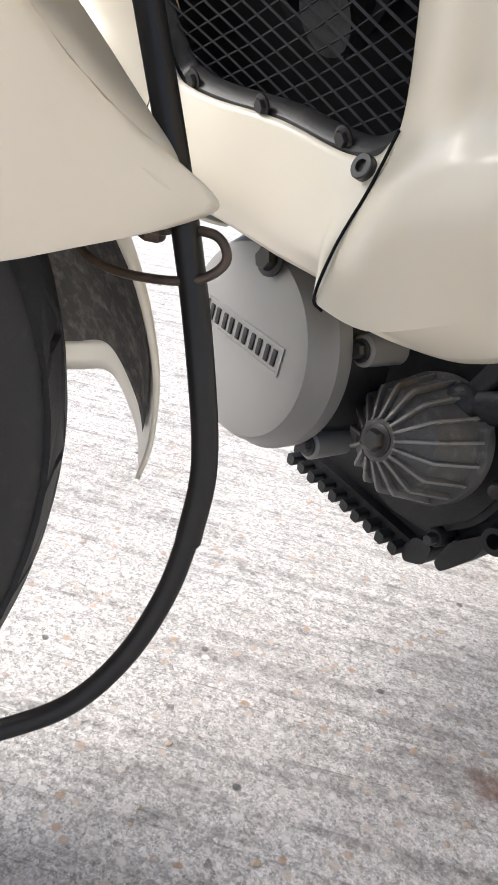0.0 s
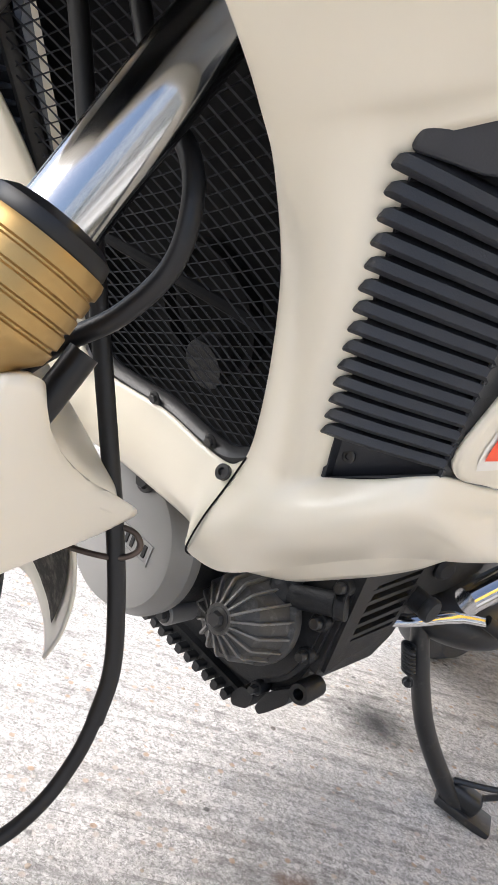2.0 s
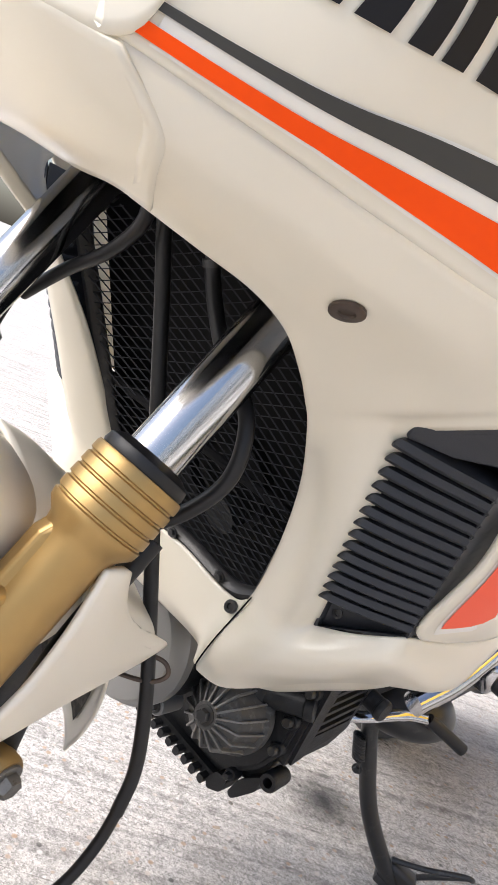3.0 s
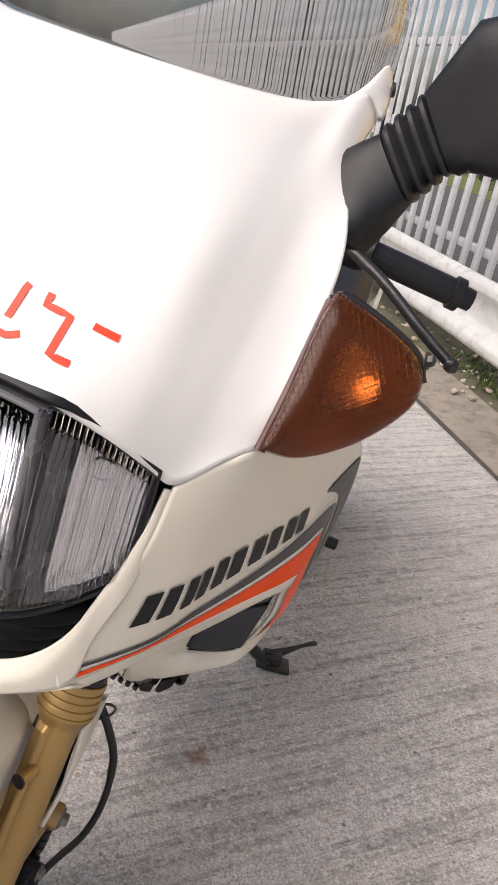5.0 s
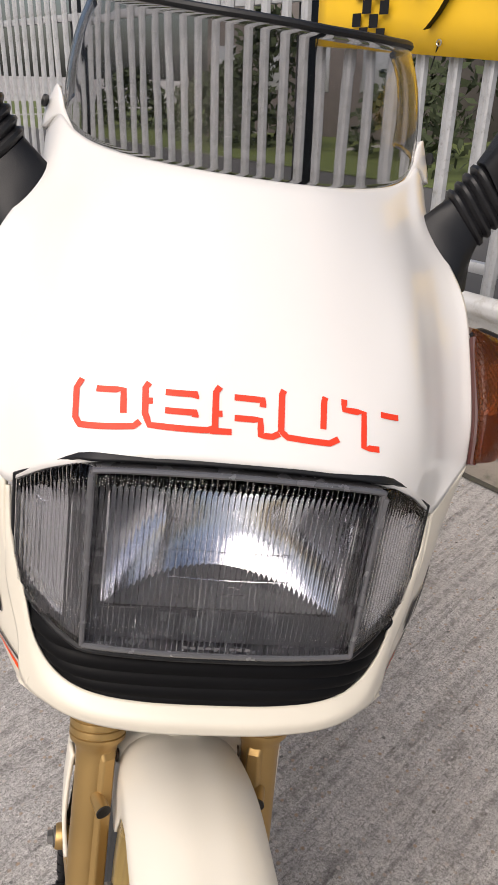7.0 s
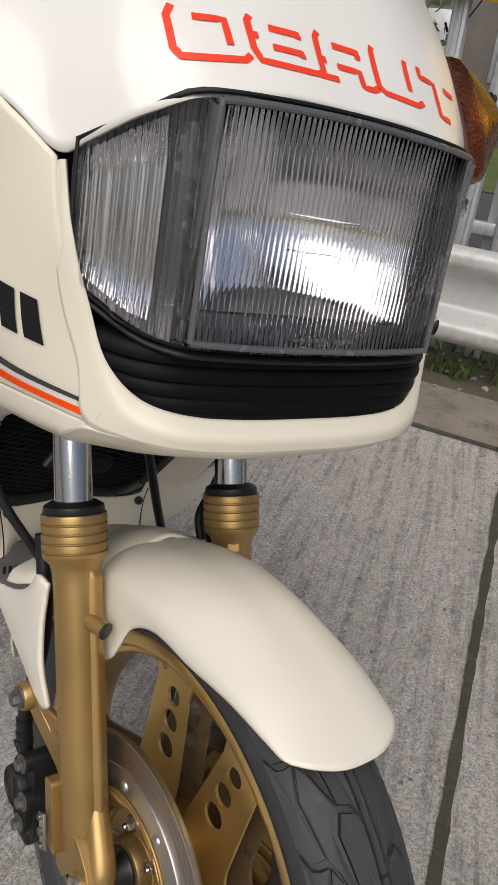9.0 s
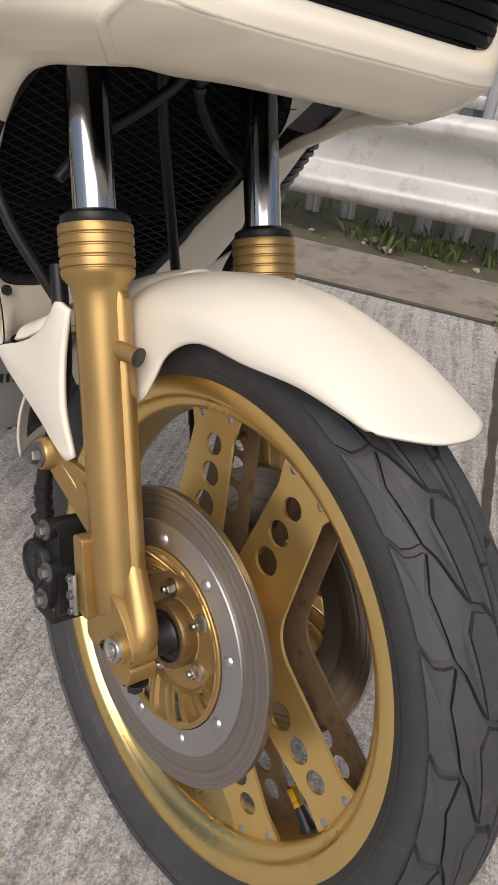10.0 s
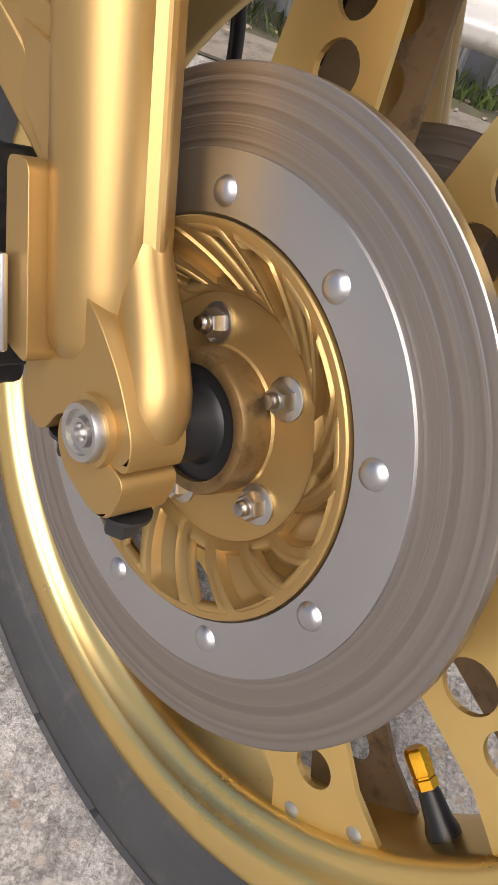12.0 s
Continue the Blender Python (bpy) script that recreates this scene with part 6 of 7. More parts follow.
def windscreen():
    scr = empty("windscreen", label="smoked plastic windscreen with black edge trim")
    scr.parent = BIKE
    base = [(0, 0.180, 1.254), (0.06, 0.191, 1.254), (0.108, 0.224, 1.254), (0.146, 0.261, 1.258), (0.170, 0.290, 1.266), (0.183, 0.315, 1.280), (0.186, 0.350, 1.290), (0.185, 0.410, 1.295)]
    top = [(0, 0.250, 1.388), (0.055, 0.257, 1.388), (0.100, 0.282, 1.390), (0.135, 0.314, 1.392), (0.156, 0.342, 1.394), (0.166, 0.364, 1.394), (0.170, 0.396, 1.392), (0.170, 0.440, 1.388)]
    rows = [[tuple(np.array(p) * (1 - f) + np.array(q) * f + np.array((0.004, -0.010, 0.004)) * 4 * f * (1 - f) * (1 if p[0] else 0.8)) for p, q in zip(base, top)] for f in (0, 0.33, 0.67, 1)]
    for r in rows:
        r[0] = (0.0, r[0][1], r[0][2])
    rows = [[(-x, y, z) for x, y, z in r[:0:-1]] + r for r in rows]
    sh = Sheet(rows, 1, (0, 0.6, 1.2))
    sheet = thicken(part("sheet", sh.grid(90, 16), SCREEN, scr), 0.003)
    sheet.visible_shadow = False
    part("edge_trim", tube([sh.at(k / 90, 1.0) for k in range(91)], 0.0042, 8), BLACK, scr)


windscreen()


def turn_signal(s):
    sig = empty("turn_signal", label="amber turn signal lamp on the fairing side")
    sig.parent = BIKE
    base = [(0.231, 0.099, 1.040), (0.2335, 0.122, 1.080), (0.2335, 0.174, 1.142), (0.250, 0.182, 1.146), (0.305, 0.186, 1.126), (0.322, 0.178, 1.106), (0.318, 0.168, 1.082), (0.292, 0.146, 1.052), (0.258, 0.116, 1.037)]
    pts = spline([*base, base[0]], 60)[:-1]
    c = sum(pts) / len(pts)
    bm = bmesh.new()
    rings = []
    for lift, f in ((0.0, 1.0), (0.008, 0.985), (0.016, 0.93), (0.021, 0.80), (0.024, 0.55), (0.025, 0.25)):
        rings.append([bm.verts.new((s * (c + (p - c) * f)[0] + s * 0.1 * lift, (c + (p - c) * f)[1] - lift, (c + (p - c) * f)[2] + lift * 0.2)) for p in pts])
    for a, b in zip(rings, rings[1:]):
        for i in range(len(pts)):
            bm.faces.new((a[i], a[(i + 1) % len(pts)], b[(i + 1) % len(pts)], b[i]))
    bm.faces.new(rings[-1])
    bmesh.ops.recalc_face_normals(bm, faces=bm.faces)
    part("lens", bm, AMBERL, sig, "amber prismatic lens")
    bm = bmesh.new()
    rings = [[bm.verts.new((s * (c + (p - c) * f)[0], (c + (p - c) * f)[1] + d, (c + (p - c) * f)[2])) for p in pts] for d, f in ((0.0, 1.0), (0.03, 0.9), (0.06, 0.6))]
    for a, b in zip(rings, rings[1:]):
        for i in range(len(pts)):
            bm.faces.new((a[i], a[(i + 1) % len(pts)], b[(i + 1) % len(pts)], b[i]))
    bm.faces.new(rings[-1])
    bmesh.ops.recalc_face_normals(bm, faces=bm.faces)
    part("body", bm, LAMPBODY, sig, "brown inside of the lamp body")
    bm = bmesh.new()
    cc = c + np.array((0, 0.012, 0))
    ring = [bm.verts.new((s * (cc + (p - c) * 0.40)[0], (cc + (p - c) * 0.40)[1], (cc + (p - c) * 0.40)[2])) for p in pts]
    mid = bm.verts.new((s * cc[0], cc[1] + 0.02, cc[2]))
    for i in range(len(ring)):
        bm.faces.new((ring[i], ring[(i + 1) % len(ring)], mid))
    part("bulb_reflector", bm, SIDEREF, sig)
    part("edge_strip", tube([(s * (p[0] + 0.002), p[1] - 0.004, p[2]) for p in spline(base[:3], 20)], 0.0045, 8), REDEDGE, sig, "dark red lens edge")
    part("gasket", tube([(s * p[0], p[1], p[2]) for p in spline(base[2:6], 24)], 0.0035, 8), BLACK, sig)
    bolt("bolt", (s * 0.318, 0.178, 1.124), (s, -0.3, 0.4), 0.005, sig, SATIN, 0.006)
    return sig


def amber_lens():
    m = shader("amber_prism", (0.52, 0.125, 0.02), 0.12, coat=0.15, coat_rough=0.05, vary=0.15, scale=22)
    nt = m.node_tree
    b = nt.nodes["Principled BSDF"]
    b.inputs["Transmission Weight"].default_value = 0.92
    b.inputs["IOR"].default_value = 1.3
    tc = nt.nodes.new("ShaderNodeTexCoord")
    mp = nt.nodes.new("ShaderNodeMapping")
    mp.inputs["Rotation"].default_value = (0, radians(35), 0)
    br = nt.nodes.new("ShaderNodeTexBrick")
    br.offset = 0.0
    br.inputs["Scale"].default_value = 1.0
    br.inputs["Mortar Size"].default_value = 0.0005
    br.inputs["Mortar Smooth"].default_value = 1.0
    br.inputs["Brick Width"].default_value, br.inputs["Row Height"].default_value = 0.0036, 0.0036
    sx = nt.nodes.new("ShaderNodeSeparateXYZ")
    cx = nt.nodes.new("ShaderNodeCombineXYZ")
    nt.links.new(tc.outputs["Object"], mp.inputs["Vector"])
    nt.links.new(mp.outputs[0], sx.inputs[0])
    nt.links.new(sx.outputs[0], cx.inputs[0])
    nt.links.new(sx.outputs[2], cx.inputs[1])
    nt.links.new(cx.outputs[0], br.inputs["Vector"])
    bp = nt.nodes.new("ShaderNodeBump")
    bp.inputs["Strength"].default_value, bp.inputs["Distance"].default_value = 0.9, 0.0013
    bp.invert = True
    nt.links.new(br.outputs["Fac"], bp.inputs["Height"])
    nt.links.new(bp.outputs[0], b.inputs["Normal"])
    return m


AMBERL = amber_lens()
REDEDGE = shader("dark_red_edge", (0.055, 0.010, 0.007), 0.35, vary=0.1, scale=30)
LAMPBODY = shader("lamp_body_inside", (0.24, 0.13, 0.07), 0.4, vary=0.3, scale=30)
for s in (-1, 1):
    turn_signal(s)


def loft(sections, n=28, power=4.0):
    """Rounded box sections (centre, half-width vector, half-depth vector) joined into one skin."""
    bm = bmesh.new()
    rings = []
    for c, a, b in sections:
        ring = []
        for k in range(n):
            t = 2 * math.pi * k / n
            x, y = math.cos(t), math.sin(t)
            f = (abs(x) ** power + abs(y) ** power) ** (-1 / power)
            ring.append(bm.verts.new(Vector(c) + Vector(a) * x * f + Vector(b) * y * f))
        rings.append(ring)
    for p, q in zip(rings, rings[1:]):
        for k in range(n):
            bm.faces.new((p[k], p[(k + 1) % n], q[(k + 1) % n], q[k]))
    bm.faces.new(rings[0]), bm.faces.new(rings[-1][::-1])
    bmesh.ops.recalc_face_normals(bm, faces=bm.faces)
    return bm


def mirror(s):
    """Boxy black mirror on a wedge-shaped foot with four rubber folds."""
    mir = empty("mirror", label="black plastic mirror on a ribbed rubber stem")
    mir.parent = BIKE

    def sec(c, a, b):
        c = (c[0] + 0.002, c[1] - 0.010, c[2] - 0.010)
        return tuple((s * x, y, z) for x, y, z in (c, a, b))
    part("stem", loft([sec((0.203, 0.256, 1.211), (-0.013, 0.025, 0.029), (0.012, 0.006, -0.003)), sec((0.213, 0.260, 1.216), (-0.0150, 0.027, 0.031), (0.016, 0.010, -0.004)), sec((0.223, 0.273, 1.231), (-0.018, 0.016, 0.026), (0.010, 0.016, -0.004)), sec((0.233, 0.284, 1.248), (-0.0200, 0.004, 0.0205), (0.004, 0.020, 0.0))]), BLACK, mir)
    a, b = Vector((0.232, 0.284, 1.247)), Vector((0.2565, 0.283, 1.283))
    for k in range(4):
        c = [a.lerp(b, (k + f) / 4) for f in (0.0, 0.35, 0.65, 1.0)]
        w = [0.9, 1.06, 1.06, 0.9]
        part("fold", loft([sec(tuple(p), (-0.0205 * g, 0.002, 0.0225 * g), (0.002, 0.0205 * g, 0)) for p, g in zip(c, w)]), HOSE, mir)
    part("housing", loft([sec((0.256, 0.282, 1.282), (-0.0205, 0, 0.0245), (0.002, 0.021, 0)), sec((0.262, 0.279, 1.289), (-0.0205, 0, 0.032), (0.002, 0.023, 0)), sec((0.272, 0.270, 1.311), (-0.016, 0.0, 0.049), (0.0, 0.027, 0)), sec((0.290, 0.266, 1.318), (-0.008, 0, 0.054), (0, 0.030, 0)), sec((0.36, 0.266, 1.322), (-0.003, 0, 0.056), (0, 0.033, 0)), sec((0.452, 0.266, 1.326), (0, 0, 0.055), (0, 0.030, 0)), sec((0.468, 0.266, 1.327), (0, 0, 0.047), (0, 0.022, 0))], 36, 5.0), BLACK, mir)
    part("glass", loft([sec((0.368, 0.2975, 1.322), (0.074, 0, 0.0), (0, 0, 0.045)), sec((0.368, 0.2995, 1.322), (0.074, 0, 0.0), (0, 0, 0.045))], 36, 5.0), CHROME, mir, "mirror glass")
    return mir


for s in (-1, 1):
    mirror(s)


def handlebar(s):
    bar = empty("handlebar", label="black handlebar grip with lever")
    bar.parent = BIKE
    part("clamp", lathe([(0, 0), (0.02, 0), (0.02, 0.045), (0, 0.045)], (s * 0.17, 0.50, 1.125), (s, 0.03, -0.05), 20), SATIN, bar)
    part("bar", tube([(s * 0.05, 0.49, 1.13), (s * 0.21, 0.506, 1.122)], 0.011, 14), SATIN, bar)
    a, b = Vector((s * 0.205, 0.505, 1.122)), Vector((s * 0.325, 0.533, 1.107))
    part("grip", tube([a, a.lerp(b, 0.9), a.lerp(b, 0.91), b], [0.0165, 0.0165, 0.020, 0.020], 20), HOSE, bar)
    part("bar_end", tube([b, b.lerp(a, -0.12)], [0.014, 0.013], 16), HOSE, bar)
    part("switch_pod", block((0.05, 0.045, 0.05), Matrix.Translation((s * 0.19, 0.503, 1.125)), 0.012, 3), BLACK, bar)
    part("lever", tube(spline([(s * 0.19, 0.475, 1.125), (s * 0.245, 0.445, 1.108), (s * 0.305, 0.408, 1.082), (s * 0.340, 0.392, 1.068)], 20), 0.0065, 10), SATIN, bar)
    part("lever_ball", lathe([(0, -0.009), (0.0064, -0.0064), (0.009, 0), (0.0064, 0.0064), (0, 0.009)], (s * 0.344, 0.390, 1.066), (1, 0, 0), 18), SATIN, bar)
    return bar


for s in (-1, 1):
    handlebar(s)


def radiator():
    rad = empty("radiator", label="black radiator behind a wire mesh guard")
    rad.parent = BIKE
    # guard frame
    loop = [(0.104, 0.414, 0.532), (0.080, 0.418, 0.519), (0.05, 0.422, 0.517), (0, 0.426, 0.519), (-0.05, 0.422, 0.517), (-0.080, 0.418, 0.519), (-0.104, 0.414, 0.532), (-0.128, 0.365, 0.61), (-0.150, 0.318, 0.69), (-0.160, 0.275, 0.76), (-0.12, 0.25, 0.81), (0, 0.245, 0.82), (0.12, 0.25, 0.81), (0.160, 0.275, 0.76), (0.150, 0.318, 0.69), (0.128, 0.365, 0.61)]
    part("guard_frame", tube(spline([*loop, loop[0]], 120), 0.008, 8, caps=False, flat=0.6), SATIN, rad)
    def plane(x, z):
        return Vector((x, 0.430 - 0.60 * (z - 0.525) - 0.15 * x * x / 0.18, z))
    bm = bmesh.new()
    # expanded diamond wire
    for k in range(-52, 53):
        for sg in (1, -1):
            pts = []
            for i in range(90):
                z = 0.516 + 0.262 * i / 89
                x = 0.024 * k + sg * (z - 0.60) * 2.5
                w = 0.104 + 0.26 * (z - 0.53)
                if -w < x < w:
                    pts.append(plane(x, z) + Vector((0, 0.0008 * sg, 0)))
            if len(pts) > 3:
                pts = pts[::8] + [pts[-1]]
                rings = []
                for p in pts:
                    rings.append([bm.verts.new(p + Vector(d)) for d in ((0.0004, -0.0007, 0.0006), (0, 0.0008, 0), (-0.0004, -0.0006, -0.0007))])
                for r0, r1 in zip(rings, rings[1:]):
                    for i in range(3):
                        bm.faces.new((r0[i], r1[i], r1[(i + 1) % 3], r0[(i + 1) % 3]))
    part("mesh_guard", bm, MESHW, rad, "expanded wire mesh guard", smooth=False)
    # core in near-black: the deep shade behind the guard is put into its colour
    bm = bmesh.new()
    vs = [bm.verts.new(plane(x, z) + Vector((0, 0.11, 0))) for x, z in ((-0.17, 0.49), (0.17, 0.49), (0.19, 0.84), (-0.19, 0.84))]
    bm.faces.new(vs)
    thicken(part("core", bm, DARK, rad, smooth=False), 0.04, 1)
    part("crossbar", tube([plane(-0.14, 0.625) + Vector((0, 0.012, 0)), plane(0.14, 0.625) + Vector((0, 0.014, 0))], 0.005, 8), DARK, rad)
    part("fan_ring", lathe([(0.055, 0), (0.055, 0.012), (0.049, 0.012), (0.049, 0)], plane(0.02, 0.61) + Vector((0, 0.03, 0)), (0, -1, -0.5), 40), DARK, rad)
    part("fan_hub", lathe([(0.022, 0), (0.02, 0.014), (0, 0.014)], plane(0.03, 0.575) + Vector((0, 0.02, 0)), (0, -1, -0.5), 24), CRANK, rad)
    for x in (-0.08, -0.014, 0.06):
        bolt("bolt", plane(x, 0.519) + Vector((0, -0.016, 0.0)), (0, -1, -0.4), 0.0045, rad, SATIN, 0.004)
    # added near-black shell, an unseen piece that closes the space behind and darkens it
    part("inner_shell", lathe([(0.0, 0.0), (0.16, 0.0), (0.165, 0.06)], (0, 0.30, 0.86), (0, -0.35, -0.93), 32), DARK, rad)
    return rad


MESHW = shader("mesh_wire", (0.015, 0.017, 0.022), 0.55, spec=0.25, metal=0.0, vary=0.3, scale=60)
radiator()


def hoses():
    """Brake lines, the clutch cable and its wire guide."""
    for name, pts, r, lab in (
        ("speedo_cable", [(-0.035, 0.215, 0.85), (-0.020, 0.232, 0.79), (0.002, 0.250, 0.726), (0.042, 0.272, 0.625), (0.073, 0.289, 0.549), (0.104, 0.302, 0.480), (0.126, 0.308, 0.43), (0.1385, 0.3125, 0.388), (0.1440, 0.3095, 0.352)], 0.0060, "thick black cable sleeve hanging in front of the engine"),
        ("cable_end", [(0.1435, 0.3100, 0.358), (0.1465, 0.3025, 0.325), (0.146, 0.288, 0.290), (0.138, 0.268, 0.258), (0.12, 0.240, 0.232), (0.105, 0.195, 0.218), (0.092, 0.12, 0.222), (0.088, 0.06, 0.255), (0.085, 0.03, 0.29)], 0.0052, "black cable curving to the wheel hub"),
        ("brake_hose", [(0.028, 0.235, 0.80), (0.035, 0.248, 0.765), (0.070, 0.252, 0.725), (0.108, 0.252, 0.702), (0.124, 0.250, 0.678), (0.126, 0.248, 0.650), (0.112, 0.240, 0.618), (0.092, 0.226, 0.592), (0.088, 0.205, 0.570)], 0.0058, "black ribbed brake hose"),
        ("brake_hose", [(-0.105, 0.26, 0.80), (-0.145, 0.262, 0.74), (-0.165, 0.255, 0.69), (-0.155, 0.235, 0.64), (-0.125, 0.212, 0.59), (-0.105, 0.20, 0.56)], 0.0052, "black ribbed brake hose"),
        ("brake_hose", [(-0.005, 0.20, 0.80), (-0.014, 0.212, 0.775), (-0.045, 0.222, 0.745), (-0.085, 0.225, 0.715), (-0.115, 0.22, 0.68)], 0.0055, "black ribbed brake hose"),
    ):
        ob = part(name, tube(spline(pts, 60), r, 14), HOSE, BIKE, lab)
        if name == "brake_hose":
            sp = spline(pts, 60)
            for k in (1, 3, 5):
                part("crimp", tube([sp[k], sp[k + 1]], r * 1.35, 14), SATIN, ob)
    loop = [(0.045, 0.283, 0.480), (0.075, 0.293, 0.476), (0.100, 0.302, 0.480), (0.116, 0.309, 0.482), (0.123, 0.310, 0.474), (0.114, 0.302, 0.463), (0.088, 0.286, 0.456), (0.068, 0.277, 0.458), (0.064, 0.280, 0.467), (0.078, 0.293, 0.476)]
    g = part("cable_guide", tube(spline(loop, 60), 0.0020, 10), RUST, BIKE, "rusty bent wire cable guide")
    for p in ((0.086, 0.298, 0.476), (0.050, 0.286, 0.478)):
        bolt("bolt", p, (0, 0, -1), 0.006, g, RUST, 0.006)


hoses()


# ---- engine and stand ----
ENGINE_AT = Matrix.Translation((-0.036, -0.040, 0.055)) @ Matrix.Scale(0.87, 4)


def engine():
    eng = empty("engine", label="black and grey engine with ribbed alloy filter cover")
    eng.parent = BIKE
    # grey round front cover
    ax = (0.0, -1.0, 0.0)
    o = Vector((-0.0276, 0.6654, 0.337))
    part("front_cover", lathe([(0, 0.062), (0.079, 0.062), (0.086, 0.060), (0.091, 0.053), (0.094, 0.042), (0.099, 0.037), (0.099, 0.022), (0.092, 0.018), (0, 0.018)], o, ax, 64), COVER, eng, "grey painted engine cover with a maker's plate")
    part("front_case", lathe([(0.088, 0.020), (0.092, 0.012), (0.096, -0.03), (0, -0.03)], o, ax, 48), CRANK, eng)
    m = Matrix.Translation(o) @ frame_of(ax)
    right = Vector((1, 0, 0))
    up = Vector((0, 0, 1))
    a = Vector(ax).normalized()
    def on(x, z, lift=0.062):
        q, w = right, up
        return o + q * x + w * z + a * lift, Matrix((( q.x, w.x, a.x, 0), (q.y, w.y, a.y, 0), (q.z, w.z, a.z, 0), (0, 0, 0, 1)))
    c, rm = on(0.0, 0.007)
    frame = [(-0.058, -0.013), (0.058, -0.013), (0.058, 0.013), (-0.058, 0.013)]
    bm = plate(frame, [[(-0.0555, -0.0108), (-0.0555, 0.0108), (0.0555, 0.0108), (0.0555, -0.0108)]], 0.003, Matrix.Translation(c) @ rm)
    part("name_plate", bm, COVER, eng, "raised frame of the maker's plate", smooth=False)
    for k in range(5):
        c2, _ = on(-0.043 + 0.0215 * k, 0.007)
        for dx in (-0.0055, 0.0045):
            part("letter_bar", block((0.0055, 0.015, 0.003), Matrix.Translation(c2) @ rm @ Matrix.Translation((dx, 0, 0)), 0.0008), CRANK, eng)
    for ang in (78, 20, -45, -100, -150, 160):
        p = o + right * 0.101 * math.cos(radians(ang)) + up * 0.101 * math.sin(radians(ang))
        part("boss", lathe([(0.014, -0.03), (0.014, 0.012), (0.012, 0.014), (0, 0.014)], p, ax, 20), COVER, eng)
        bolt("bolt", p + a * 0.014, ax, 0.007, eng, SATIN, 0.008)
    # coolant pipe stub and bracket at the top
    bolt("bolt", Vector((-0.012, 0.60, 0.418)), (0.1, -1, 0.1), 0.010, eng, SATIN, 0.011)
    part("bracket", block((0.045, 0.012, 0.05), Matrix.Translation((-0.01, 0.618, 0.425)) @ Matrix.Rotation(radians(20), 4, "Y"), 0.006, 3), COVER, eng)
    # ribbed oil filter cover: flat cone, shoulder and barrel with thin blades standing on it
    fo = Vector((0.118, 0.635, 0.318))
    fa = Vector((-0.02, -1.0, 0.10)).normalized()
    base = fo - fa * 0.078
    prof = [(0, 0.067), (0.018, 0.067), (0.019, 0.062), (0.0195, 0.0615), (0.041, 0.0475), (0.0425, 0.046), (0.0515, 0.002), (0.058, 0.0), (0.0585, -0.002), (0.0585, -0.011), (0.049, -0.012)]
    cover = part("filter_cover", lathe(prof, base, fa, 56), OXIDE, eng, "finned oxidised alloy filter cover")
    fm = Matrix.Translation(base) @ frame_of(fa)
    blade = [(0.0175, 0.060), (0.0175, 0.069), (0.021, 0.0665), (0.0435, 0.0525), (0.047, 0.049), (0.0565, 0.003), (0.056, -0.001), (0.049, -0.001), (0.040, 0.044)]
    for k in range(17):
        th = 2 * math.pi * (k + 0.3) / 17
        turn = fm @ Matrix.Rotation(th, 4, "Z") @ Matrix.Rotation(radians(90), 4, "X")
        soften(part("fin", plate(blade, [], 0.0030, turn), ALLOY, cover, smooth=False), 0.0009, 2)
    bolt("bolt", fm @ Vector((0, 0, 0.066)), fa, 0.0095, cover, SATIN, 0.010)
    # castings beside and below it, in the motorcycle's own axes
    local = ENGINE_AT.inverted()
    facing = Matrix(((1, 0, 0, 0), (0, 0, -1, 0), (0, 1, 0, 0), (0, 0, 0, 1)))    # x, z outlines that face forward
    sideways = Matrix(((0, 0, 1, 0), (1, 0, 0, 0), (0, 1, 0, 0), (0, 0, 0, 1)))   # y, z outlines that face outward

    def casting(name, outline, t, y=None, x=None, holes=(), bevel=0.0025, parent=eng, material=CRANK):
        m = Matrix.Translation((0, y, 0)) @ facing if y is not None else Matrix.Translation((x, 0, 0)) @ sideways
        return soften(part(name, plate(outline, holes, t, local @ m), material, parent, smooth=False), bevel)

    def turned(name, profile, place, axis, parent=eng, material=CRANK, n=20):
        bm = lathe(profile, place, axis, n)
        bmesh.ops.transform(bm, matrix=local, verts=bm.verts)
        return part(name, bm, material, parent)
    casting("crankcase", rounded([(-0.080, 0.222), (0.066, 0.219), (0.090, 0.236), (0.120, 0.252), (0.132, 0.300), (0.132, 0.425), (-0.080, 0.43)], 0.010), 0.17, y=0.705, bevel=0.004)
    casting("front_plate", rounded([(-0.03, 0.262), (0.040, 0.236), (0.088, 0.242), (0.122, 0.276), (0.135, 0.312), (0.136, 0.415), (-0.03, 0.425)], 0.012), 0.014, y=0.613, bevel=0.004)
    casting("plate_rim", rounded([(0.046, 0.243), (0.086, 0.2475), (0.118, 0.280), (0.130, 0.316), (0.130, 0.405), (0.055, 0.41)], 0.012), 0.005, y=0.605, bevel=0.002)
    # sump flange with its row of lugs
    casting("sump", rounded([(-0.085, 0.2135), (0.070, 0.211), (0.078, 0.224), (-0.085, 0.227)], 0.004), 0.20, y=0.708)
    for k in range(10):
        x = -0.072 + 0.0155 * k
        casting("edge_lug", rounded([(x - 0.0045, 0.209 + 0.002 * (k % 2)), (x + 0.0045, 0.209), (x + 0.005, 0.219), (x - 0.005, 0.220)], 0.003), 0.016, y=0.602)
    casting("foot_lug", rounded([(0.072, 0.218), (0.078, 0.208), (0.097, 0.218), (0.098, 0.238), (0.080, 0.236)], 0.006), 0.030, y=0.615)
